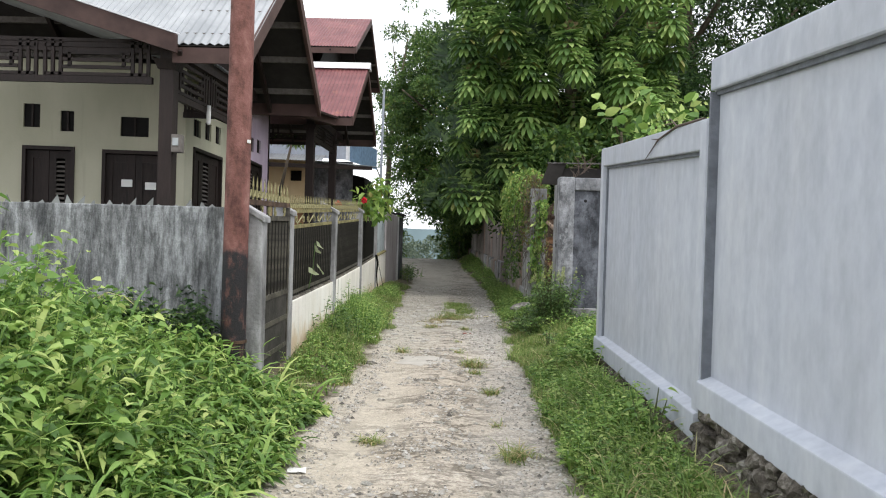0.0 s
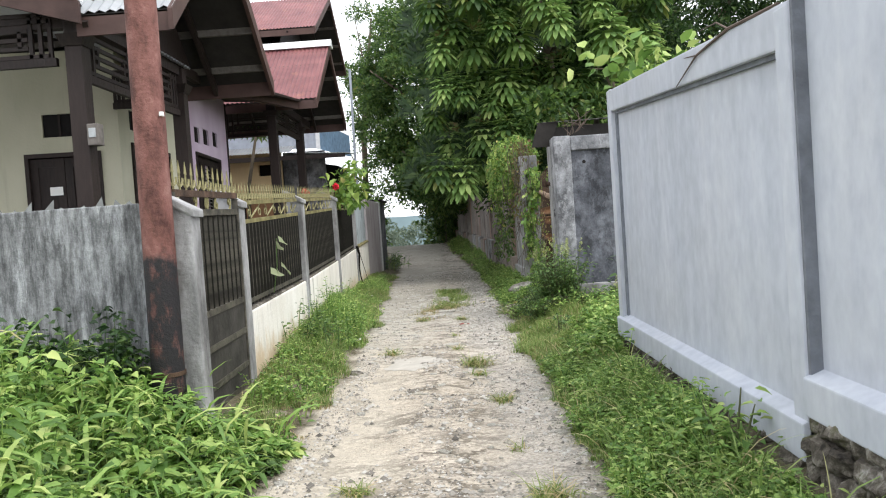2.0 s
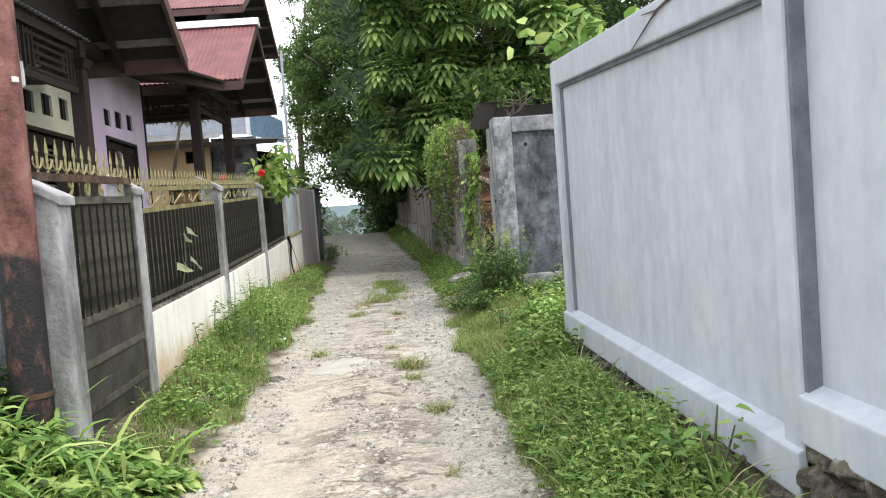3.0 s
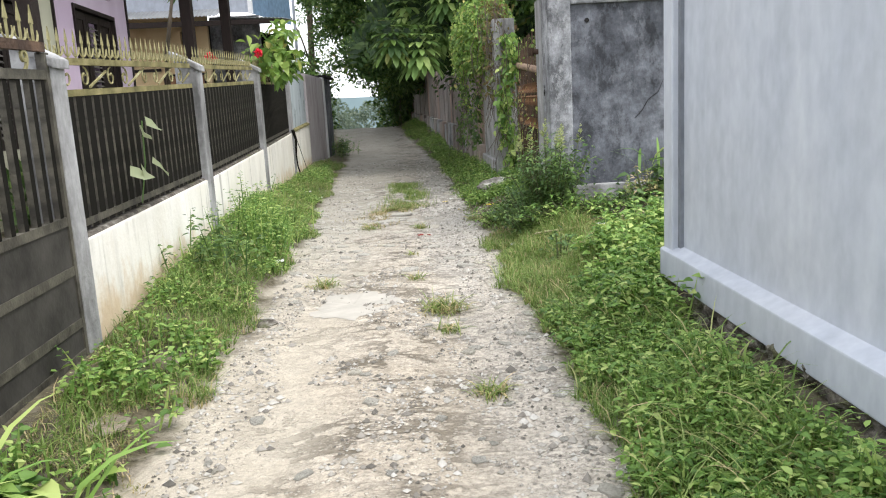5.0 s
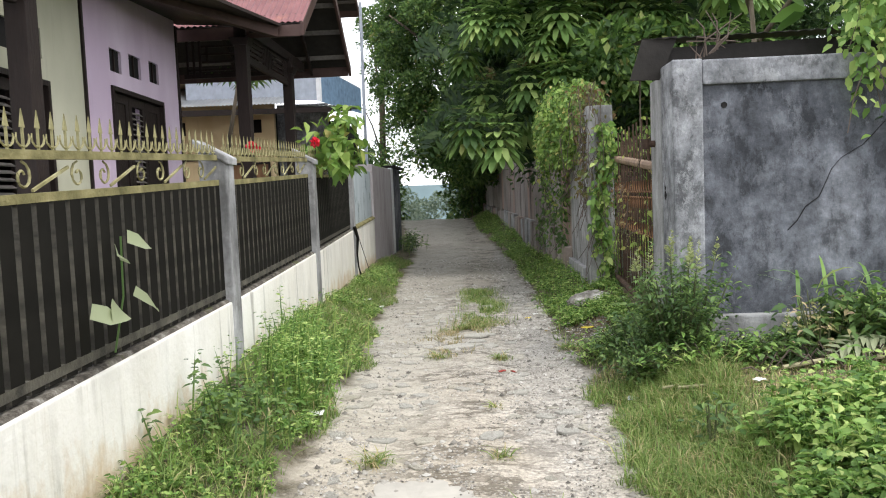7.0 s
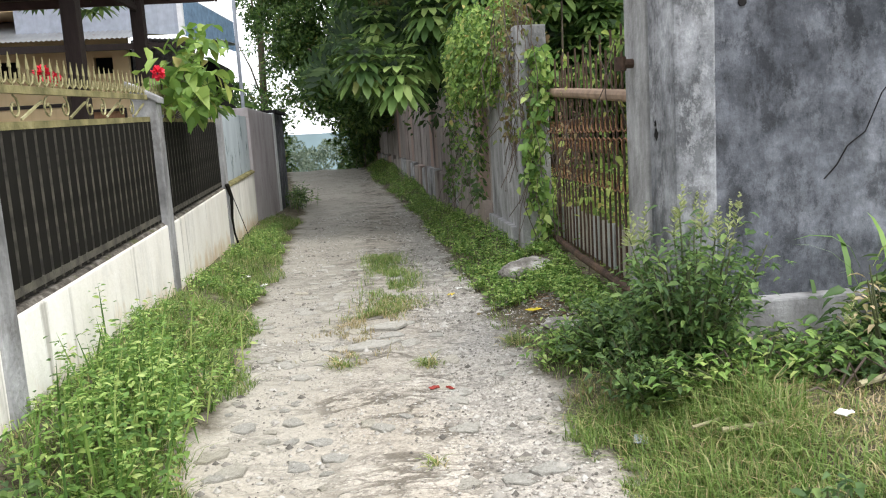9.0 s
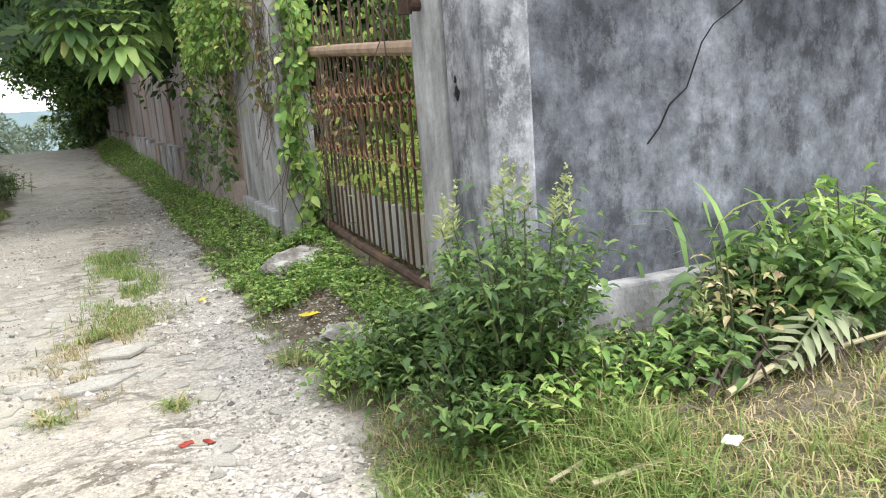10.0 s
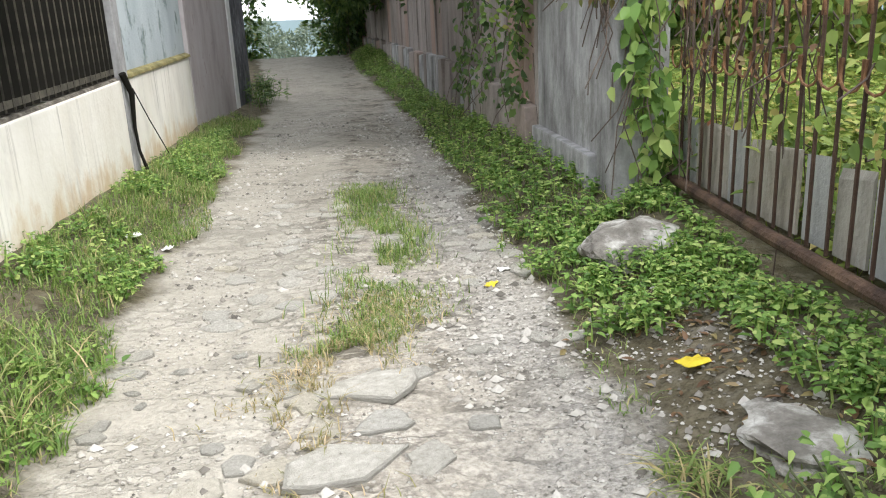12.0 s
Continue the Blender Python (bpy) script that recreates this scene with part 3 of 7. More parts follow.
# rubble footing below the wall
rubble = base("rubble_footing", "dark mossy rubble footing under the blue-grey wall", "footing", kind="structure")
rng = random.Random(5)


def boulder(cx, cy, cz, rx, ry, rz, mat, parent, name, r, sub=2, jag=0.25, label="", smooth=False):
    bm = bmesh.new()
    bmesh.ops.create_icosphere(bm, subdivisions=sub, radius=1)
    o = Vector((r.uniform(0, 50), r.uniform(0, 50), r.uniform(0, 50)))
    for v in bm.verts:
        k = 1 + jag * noise.noise(v.co * 1.6 + o) * 2 + jag * 0.6 * noise.noise(v.co * 4 + o) + jag * 0.35 * noise.noise(v.co * 9 + o)
        v.co = Vector((v.co.x * rx * k + cx, v.co.y * ry * k + cy, v.co.z * rz * k + cz))
    return part(name, bm, mat, parent, label, smooth=smooth)


y = 2.8
while y < 9.3:
    l = ledge_z(y)
    for row in range(4):
        r = rng.uniform(0.05, 0.085)
        boulder(1.745 - 0.012 * row + rng.uniform(-0.02, 0.02), y + rng.uniform(-0.05, 0.05), l - 0.22 - row * 0.095 + rng.uniform(-0.02, 0.02), 0.075, r * 1.2, r, RUBBLE, rubble, "rubble_stone", rng, 3, 0.22)
    y += 0.11
part("footing_core", hexa([(1.74, -6, -0.1), (1.9, -6, -0.1), (1.9, 9.45, -0.1), (1.74, 9.45, -0.1)], [(1.74, -6, 0.55), (1.9, -6, 0.55), (1.9, 9.45, 0.3), (1.74, 9.45, 0.3)]), RUBBLE, rubble)

# ---- the weathered grey wall beside the rusty gate ----
grey = base("wall_grey", "weathered grey plaster wall with raised frame and black stains", "wall", kind="structure")
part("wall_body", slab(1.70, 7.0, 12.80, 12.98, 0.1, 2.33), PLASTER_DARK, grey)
part("frame_post", slab(1.64, 1.86, 12.76, 13.14, 0.0, 2.36), PLASTER, grey, bevel=0.015)
part("frame_top", slab(1.86, 7.0, 12.762, 13.0, 2.17, 2.352), PLASTER, grey, bevel=0.015)
part("frame_foot", slab(1.86, 7.0, 12.70, 13.0, 0.0, 0.47), POST, grey, bevel=0.015)
part("gate_pillar", slab(1.65, 1.97, 13.20, 13.57, 0.0, 2.30), POST, grey, bevel=0.015)

# spalled holes, pillar gap and drain: near-black fills stand for their shade
boulder(1.64, 13.03, 1.37, 0.008, 0.018, 0.030, VOID, grey, "spalled_hole", rng, 3, 0.3)
boulder(1.64, 13.04, 1.43, 0.007, 0.010, 0.016, VOID, grey, "spalled_hole", rng, 3, 0.3)
part("pillar_gap", slab(1.70, 1.90, 13.138, 13.202, 0.0, 2.28), VOID, grey)
part("pin", tube([(1.56, 13.42, 1.79), (1.72, 13.42, 1.79)], 0.028, 10), RUST, grey, "rusty iron hinge pin")
part("sleeve", tube([(1.575, 13.42, 1.75), (1.575, 13.42, 1.83)], 0.035, 10), RUST, grey, "rusty iron hinge pin")
bm = bmesh.new()
pts = [(3.34, 2.10), (3.20, 1.88), (3.02, 1.69), (2.86, 1.60), (2.79, 1.52), (2.75, 1.43), (2.70, 1.32), (2.60, 1.25), (2.54, 1.15), (2.47, 1.08)]
for (xa, za), (xb, zb) in zip(pts, pts[1:]):
    beam((xa, 12.797, za), (xb, 12.797, zb), 0.0018 if zb > 1.3 else 0.004, 0.01, bm, up=(0, 1, 0))
part("crack", bm, VOID, grey)
part("drain_hole", tube([(2.02, 12.79, 2.02), (2.02, 12.83, 2.02)], 0.022, 12), VOID, grey)


# ---- the fence along the lane ----
def fence_x(y):
    return lerp_table(((7.62, -1.27), (9.25, -1.42), (12.15, -1.47), (15.15, -1.53), (18.5, -1.67), (22.2, -1.80)), y)


POST_Y = (7.62, 9.24, 12.12, 15.12, 18.45)


def foot_z(y):
    return lerp_table(((8, 0.0), (9.2, 0.15), (12, 0.36), (23, 0.32)), y)


def plinth_z(y):
    return lerp_table(((9.1, 0.72), (12, 0.78), (15.1, 0.88), (18.5, 0.97), (22, 1.05)), y)


def post_z(y):
    return lerp_table(((7.8, 1.55), (9.15, 1.645), (11.95, 1.75), (15.1, 1.87), (18.5, 1.95), (22, 2.0)), y)


def fence_post(y):
    x, z = fence_x(y), post_z(y)
    p = base("fence_post", "grey cement fence post with slanted top", "post", group="fence posts along the lane")
    a, b = x - 0.19, x
    part("shaft", hexa([(a, y - 0.085, 0), (b, y - 0.085, 0), (b, y + 0.085, 0), (a, y + 0.085, 0)],
                       [(a, y - 0.08, z + 0.06), (b, y - 0.08, z - 0.04), (b, y + 0.08, z - 0.04), (a, y + 0.08, z + 0.06)]), POST, p, bevel=0.012)
    part("slanted_cap", hexa([(a - 0.03, y - 0.095, z + 0.075), (b + 0.02, y - 0.095, z - 0.055), (b + 0.02, y + 0.095, z - 0.055), (a - 0.03, y + 0.095, z + 0.075)],
                             [(a - 0.03, y - 0.095, z + 0.125), (b + 0.02, y - 0.095, z - 0.005), (b + 0.02, y + 0.095, z - 0.005), (a - 0.03, y + 0.095, z + 0.125)]), POST, p, bevel=0.01)
    return p


for y in POST_Y:
    fence_post(y)

plinth = base("wall_plinth", "cream washed low wall with brown drip stains under the fence", "low wall", kind="structure")
ends = list(POST_Y[1:]) + [21.6]
for a, b in zip(ends, ends[1:]):
    xa, xb = fence_x(a), fence_x(b)
    part("plinth_length", hexa([(xa - 0.13, a + 0.07, -0.1), (xa - 0.015, a + 0.07, -0.1), (xb - 0.015, b - 0.07, -0.1), (xb - 0.13, b - 0.07, -0.1)],
                               [(xa - 0.13, a + 0.07, plinth_z(a)), (xa - 0.015, a + 0.07, plinth_z(a)), (xb - 0.015, b - 0.07, plinth_z(b)), (xb - 0.13, b - 0.07, plinth_z(b))]), PLINTH, plinth, bevel=0.01)
    part("dirty_ledge", hexa([(xa - 0.128, a + 0.08, plinth_z(a) + 0.001), (xa - 0.03, a + 0.08, plinth_z(a) + 0.001), (xb - 0.03, b - 0.08, plinth_z(b) + 0.001), (xb - 0.128, b - 0.08, plinth_z(b) + 0.001)],
                             [(xa - 0.125, a + 0.08, plinth_z(a) + 0.022), (xa - 0.045, a + 0.08, plinth_z(a) + 0.018), (xb - 0.045, b - 0.08, plinth_z(b) + 0.018), (xb - 0.125, b - 0.08, plinth_z(b) + 0.022)]), RUBBLE, plinth, "dark mossy ledge")

# shared small iron shapes
spike_bm = bmesh.new()
for a, b in (((0, 0.0), (0.0, 0.17)),):
    hexa([(-0.005, -0.005, -0.02), (0.005, -0.005, -0.02), (0.005, 0.005, -0.02), (-0.005, 0.005, -0.02)], [(-0.005, -0.005, 0.10), (0.005, -0.005, 0.10), (0.005, 0.005, 0.10), (-0.005, 0.005, 0.10)], spike_bm)
    hexa([(-0.004, -0.018, 0.10), (0.004, -0.018, 0.10), (0.004, 0.018, 0.10), (-0.004, 0.018, 0.10)], [(-0.002, -0.001, 0.185), (0.002, -0.001, 0.185), (0.002, 0.001, 0.185), (-0.002, 0.001, 0.185)], spike_bm)
for s in (-1, 1):
    arc = [(0, s * 0.052 * math.sin(a), 0.055 - 0.045 * math.cos(a)) for a in (0.0, 0.5, 1.0, 1.5, 2.0)]
    tube(arc, [0.006, 0.006, 0.006, 0.005, 0.003], 4, spike_bm)
SPIKE = bpy.data.meshes.new("spike")
spike_bm.to_mesh(SPIKE)
spike_bm.free()
SPIKE.materials.append(GOLD)
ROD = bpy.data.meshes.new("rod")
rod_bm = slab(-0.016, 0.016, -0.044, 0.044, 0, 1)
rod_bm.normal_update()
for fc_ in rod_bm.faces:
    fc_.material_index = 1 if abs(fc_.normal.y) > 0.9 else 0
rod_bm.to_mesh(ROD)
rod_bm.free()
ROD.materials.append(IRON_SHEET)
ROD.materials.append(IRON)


def placed(name, mesh, parent, at, scale=(1, 1, 1), rz=0.0, rx=0.0):
    ob = new(name, mesh)
    ob.matrix_basis = Matrix.Translation(at) @ Euler((rx, 0, rz)).to_matrix().to_4x4() @ Matrix.Diagonal((*scale, 1))
    ob.parent = parent
    return ob


def scroll(yc, zc, x, r, bm, turn=1):
    pts = []
    for i in range(15):
        a = i * 0.52
        q = r * (1 - i / 19)
        pts.append((x, yc + turn * q * math.sin(a), zc + q * math.cos(a)))
    tube(pts, 0.006, 4, bm)


def railing(y0, y1, seed):
    """One iron panel: dense bars, two rails, scrollwork between them and a crown of spikes."""
    f = base("iron_railing", "black iron bar railing with mossy yellow rails and spear tips", "railing", group="railings between the fence posts")
    a, b = y0 + 0.08, y1 - 0.08
    x0, x1 = fence_x(a) - 0.075, fence_x(b) - 0.075
    def at(y):
        return x0 + (x1 - x0) * (y - a) / (b - a)
    za, zb = plinth_z(a), plinth_z(b)
    ta, tb = post_z(y0) - 0.005, post_z(y1) - 0.005
    for dz, w, mat, name in ((0.0, 0.036, MOSSRAIL, "top_rail"), (-0.165, 0.036, MOSSRAIL, "middle_rail")):
        part(name, beam((x0, a, ta + dz), (x1, b, tb + dz), 0.035, w), mat, f)
    part("bottom_rail", beam((x0, a, za + 0.07), (x1, b, zb + 0.07), 0.035, 0.04), IRON, f)
    n = int((b - a) / 0.128)
    for i in range(n + 1):
        y = a + 0.03 + (b - a - 0.06) * i / n
        s = (y - a) / (b - a)
        lo, hi = za + (zb - za) * s + 0.03, ta + (tb - ta) * s - 0.175
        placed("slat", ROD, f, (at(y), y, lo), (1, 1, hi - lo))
    m = int((b - a) / 0.105)
    for i in range(m + 1):
        y = a + 0.04 + (b - a - 0.08) * i / m
        s = (y - a) / (b - a)
        placed("spear_tip", SPIKE, f, (at(y), y, ta + (tb - ta) * s + 0.02), (0.85, 0.85, 0.82))
    k = 0
    y = a + 0.2
    while y < b - 0.15:
        s = (y - a) / (b - a)
        bm = bmesh.new()
        scroll(y, ta + (tb - ta) * s - 0.083, at(y), 0.058, bm, 1 if k % 2 else -1)
        if k % 2:
            beam((at(y), y + 0.06, ta + (tb - ta) * s - 0.135), (at(y + 0.3), y + 0.34, ta + (tb - ta) * s - 0.035), 0.01, 0.012, bm)
        part("scroll", bm, GOLD, f)
        y += 0.24 if k % 2 == 0 else 0.42
        k += 1
    return f


railing(POST_Y[1], POST_Y[2], 0)
railing(POST_Y[2], POST_Y[3], 1)
railing(POST_Y[3], POST_Y[4], 1)

# blue-grey painted panel and the tall end block
xa, xb = fence_x(18.52), fence_x(21.6)
part("infill", hexa([(xa - 0.11, 18.52, plinth_z(18.5) - 0.02), (xa - 0.07, 18.52, plinth_z(18.5) - 0.02), (xb - 0.07, 21.6, plinth_z(21.6) - 0.02), (xb - 0.11, 21.6, plinth_z(21.6) - 0.02)],
                    [(xa - 0.11, 18.52, 1.9), (xa - 0.07, 18.52, 1.9), (xb - 0.07, 21.6, 1.93), (xb - 0.11, 21.6, 1.93)]), STAINED, plinth, "pale blue-grey cement infill with dark algae stains")
part("mossy_edge", hexa([(xa - 0.07, 18.54, plinth_z(18.5)), (xa + 0.0, 18.54, plinth_z(18.5)), (xb + 0.0, 21.58, plinth_z(21.6)), (xb - 0.07, 21.58, plinth_z(21.6))],
                        [(xa - 0.07, 18.54, plinth_z(18.5) + 0.05), (xa - 0.01, 18.54, plinth_z(18.5) + 0.03), (xb - 0.01, 21.58, plinth_z(21.6) + 0.03), (xb - 0.07, 21.58, plinth_z(21.6) + 0.05)]), MOSSRAIL, plinth, "yellow-green mossy ledge", bevel=0.008)
endb = base("gate_block", "tall grey and mauve cement gate block with flat cap", "pillar")
part("block", slab(-2.3, -1.80, 21.6, 24.7, 0.0, 2.07), MAUVE, endb, bevel=0.02)
part("pale_edge", slab(-2.3, -1.785, 24.7, 25.02, 0.0, 2.09), RIDGE, endb, "whitewashed corner strip", bevel=0.02)
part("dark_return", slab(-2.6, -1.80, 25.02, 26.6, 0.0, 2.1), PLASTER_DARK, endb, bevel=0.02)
part("cap", slab(-2.75, -1.72, 24.9, 26.75, 2.10, 2.16), VOID, endb, bevel=0.01)
cable = base("black_cable", "black cable hanging down the last fence post", "cable")
part("strand", tube([(-1.66, 18.35, 1.02), (-1.63, 18.42, 0.86), (-1.65, 18.44, 0.6), (-1.635, 18.42, 0.42), (-1.60, 18.43, 0.27)], [0.028, 0.022, 0.014, 0.012, 0.014], 7), IRON_SHEET, cable)
part("loose_end", tube([(-1.64, 18.5, 0.9), (-1.60, 18.72, 0.62), (-1.585, 18.95, 0.42), (-1.58, 19.1, 0.30)], 0.005, 5), IRON_SHEET, cable)

# ---- the lane gate between the first two posts ----
gate = base("iron_gate", "black iron bar gate with yellow spear tips and house number", "gate")
ga, gb = POST_Y[0] + 0.09, POST_Y[1] - 0.09
gxx = -1.45
part("bottom_sheet", slab(gxx - 0.012, gxx + 0.012, ga, gb, 0.12, 0.84), GATE_SHEET, gate, "black sheet metal")
for z, mat in ((0.82, IRON), (0.14, IRON), (0.30, IRON), (0.57, IRON), (1.535, IRON), (1.665, RUST)):
    part("rail", beam((gxx, ga, z), (gxx, gb, z + 0.03), 0.04, 0.045), mat, gate)
for y in (ga, gb):
    part("stile", beam((gxx, y, 0.08), (gxx, y, 1.67), 0.045, 0.045, up=(1, 0, 0)), IRON, gate)
for i in range(12):
    y = ga + (gb - ga) * (i + 0.5) / 12
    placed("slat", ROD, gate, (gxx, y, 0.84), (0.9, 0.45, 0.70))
for i in range(12):
    y = ga + (gb - ga) * (i + 0.5) / 12
    placed("spear_tip", SPIKE, gate, (gxx, y, 1.70))


def lettering(name, text, size, mat, m, parent, depth=0.006):
    cu = bpy.data.curves.new(name, "FONT")
    cu.body, cu.size, cu.extrude, cu.align_x = text, size, depth, "CENTER"
    tmp = new("tmp", cu)
    me = bpy.data.meshes.new_from_object(tmp.evaluated_get(bpy.context.evaluated_depsgraph_get()))
    bpy.data.objects.remove(tmp)
    me.name = name
    ob = new(name, me)
    ob.data.materials.clear()
    ob.data.materials.append(mat)
    ob.matrix_basis = m
    ob.parent = parent
    return ob


for ch, k in (("9", 0.30), ("0", 0.47), ("6", 0.62), ("9", 0.86)):
    lettering("digit", ch, 0.15, GOLD, pose(gxx + 0.01, ga + (gb - ga) * k, 1.57, 90, 0, 90), gate)

# ---- concrete boundary wall with shards, running away from the lane ----
cw = base("wall_concrete", "streaked grey cement boundary wall topped with glass shards", "wall", kind="structure")
part("wall_body", hexa([(-9, 7.84, -0.1), (-1.46, 7.84, -0.1), (-1.46, 7.99, -0.1), (-9, 7.99, -0.1)], [(-9, 7.84, 1.60), (-1.46, 7.84, 1.62), (-1.46, 7.99, 1.62), (-9, 7.99, 1.60)]), STREAKED, cw, bevel=0.01)
rs = random.Random(3)
SHARD = material("dusty_glass", plain((0.17, 0.18, 0.17)), 0.3)
for i in range(46):
    x = -1.55 - i * 0.115 + rs.uniform(-0.04, 0.04)
    h, w = rs.uniform(0.02, 0.085), rs.uniform(0.02, 0.05)
    bm = bmesh.new()
    v = [bm.verts.new(p) for p in ((x - w, 7.9, 1.60), (x + w, 7.9, 1.60), (x + rs.uniform(-w, w), 7.92, 1.61 + h), (x, 7.935, 1.60))]
    for f in ((0, 1, 2), (1, 3, 2), (3, 0, 2), (0, 3, 1)):
        bm.faces.new([v[j] for j in f])
    part("glass_shard", bm, SHARD, cw)

# ---- the rusty pole ----
pole = base("utility_pole", "leaning rust-red steel pole with black tarred foot", "pole")
part("shaft", tube([(-1.465, 7.48, -0.05), (-1.465, 7.48, 0.5), (-1.46, 7.48, 1.5), (-1.455, 7.48, 3.0), (-1.445, 7.48, 7.0)], [0.098, 0.098, 0.095, 0.092, 0.08], 24), POLE, pole, smooth=True)
part("collar", tube([(-1.465, 7.48, 0.55), (-1.465, 7.48, 0.575)], 0.106, 24), RUST, pole)
part("insulator", slab(-1.375, -1.355, 7.42, 7.45, 2.105, 2.13), PAPER, pole, "small white clip")


# ---- the houses behind the fence ----
def pierced(name, p0, p1, z0, z1, thick, holes, mat, parent):
    """An upright wall from p0 to p1 with real openings (s0, s1, z0, z1), s in metres from p0."""
    p0, p1 = Vector((*p0, 0)), Vector((*p1, 0))
    d = (p1 - p0).normalized()
    n = Vector((d.y, -d.x, 0))
    ss = sorted({0, (p1 - p0).length, *(v for h in holes for v in h[:2])})
    zs = sorted({z0, z1, *(v for h in holes for v in h[2:])})
    bm = bmesh.new()
    for a, b in zip(ss, ss[1:]):
        for c, e in zip(zs, zs[1:]):
            if any(h[0] <= a and b <= h[1] and h[2] <= c and e <= h[3] for h in holes):
                continue
            q = [p0 + d * a, p0 + d * b, p0 + d * b - n * thick, p0 + d * a - n * thick]
            hexa([(v.x, v.y, c) for v in q], [(v.x, v.y, e) for v in q], bm)
    bmesh.ops.remove_doubles(bm, verts=bm.verts[:], dist=0.0005)
    inner = [f for f in bm.faces if sum(1 for g in bm.faces if g is not f and set(g.verts) == set(f.verts))]
    bmesh.ops.delete(bm, geom=inner, context="FACES_ONLY")
    return part(name, bm, mat, parent), p0, d, n


def shutters(wall, s0, s1, z0, z1, parent, name="window", leaves=2, slats=True):
    """Dark shuttered window or door leaves set in an opening."""
    _, p0, d, n = wall
    w = part(name, bmesh.new(), DARKWOOD, parent)
    def box(a, b, c, e, f, g, mat, nm, label=""):
        q = [p0 + d * a + n * f, p0 + d * b + n * f, p0 + d * b + n * g, p0 + d * a + n * g]
        return part(nm, hexa([(v.x, v.y, c) for v in q], [(v.x, v.y, e) for v in q]), mat, w, label)
    for a, b, c, e in ((s0 - 0.01, s0 + 0.035, z0, z1 + 0.02), (s1 - 0.035, s1 + 0.01, z0, z1 + 0.02), (s0 + 0.035, s1 - 0.035, z1 - 0.03, z1 + 0.02)):
        box(a, b, c, e, 0.025, -0.08, DARKWOOD, "frame")
    step = (s1 - s0 - 0.06) / leaves
    for i in range(leaves):
        a = s0 + 0.03 + i * step
        b = a + step - 0.008
        for u, v in ((a, a + 0.09), (b - 0.09, b)):
            box(u, v, z0, z1 - 0.04, -0.03, -0.065, DARKWOOD, "stile")
        for u, v in ((z0, z0 + 0.1), (z1 - 0.14, z1 - 0.04)):
            box(a + 0.09, b - 0.09, u, v, -0.03, -0.065, DARKWOOD, "crossrail")
        if slats and i == leaves // 2:
            z = z0 + 0.12
            while z < z1 - 0.18:
                q0, q1 = p0 + d * (a + 0.09), p0 + d * (b - 0.09)
                part("louvre", beam((q0 - n * 0.045 + Vector((0, 0, z))), (q1 - n * 0.045 + Vector((0, 0, z))), 0.045, 0.012, up=tuple(n * 0.6 + Vector((0, 0, 1)))), GREYWOOD, w)
                z += 0.062
        else:
            box(a + 0.09, b - 0.09, z0 + 0.1, z1 - 0.14, -0.045, -0.055, DARKWOOD, "leaf_panel")
    return w


def fret(p0, p1, z0, z1, parent, seed=0):
    """A fretwork lattice panel of dark slats under the eaves."""
    p0, p1 = Vector((*p0, 0)), Vector((*p1, 0))
    L = (p1 - p0).length
    d = (p1 - p0).normalized()
    f = part("lattice", beam(p0 + Vector((0, 0, z0)), p1 + Vector((0, 0, z0)), 0.05, 0.07), DARKWOOD, parent)
    def bar(s0, s1, za, zb):
        a, b = p0 + d * s0 + Vector((0, 0, za)), p0 + d * s1 + Vector((0, 0, zb))
        part("slat", beam(a, b, 0.03, 0.035, up=(0, 0, 1) if abs(za - zb) < 0.01 else tuple(d)), DARKWOOD, f)
    h = z1 - z0
    bar(0, L, z1, z1)
    n = max(1, round(L / 1.25))
    c = L / n
    for i in range(n):
        o = i * c
        for k in (0.04, 0.11, 0.18):
            bar(o + k * c, o + k * c, z0, z1)
            bar(o + c - k * c, o + c - k * c, z0, z1)
        for k in (0.14, 0.86):
            bar(o + 0.04 * c, o + 0.96 * c, z0 + k * h, z0 + k * h)
        for k in (0.32, 0.5, 0.68):
            bar(o + 0.2 * c, o + 0.8 * c, z0 + k * h, z0 + k * h)
        for k in (0.26, 0.74):
            bar(o + k * c, o + k * c, z0 + 0.32 * h, z0 + 0.68 * h)
    return f


def column(x, y, z0, z1, parent, w=0.13):
    c = part("column", slab(x - w / 2, x + w / 2, y - w / 2, y + w / 2, z0, z1), DARKWOOD, parent, bevel=0.006)
    part("bracket", hexa([(x - w * 0.6, y - w * 0.6, z1 - 0.30), (x + w * 0.6, y - w * 0.6, z1 - 0.30), (x + w * 0.6, y + w * 0.6, z1 - 0.30), (x - w * 0.6, y + w * 0.6, z1 - 0.30)],
                         [(x - w * 0.85, y - w * 0.85, z1 - 0.2), (x + w * 0.85, y - w * 0.85, z1 - 0.2), (x + w * 0.85, y + w * 0.85, z1 - 0.2), (x - w * 0.85, y + w * 0.85, z1 - 0.2)]), DARKWOOD, c)
    return c


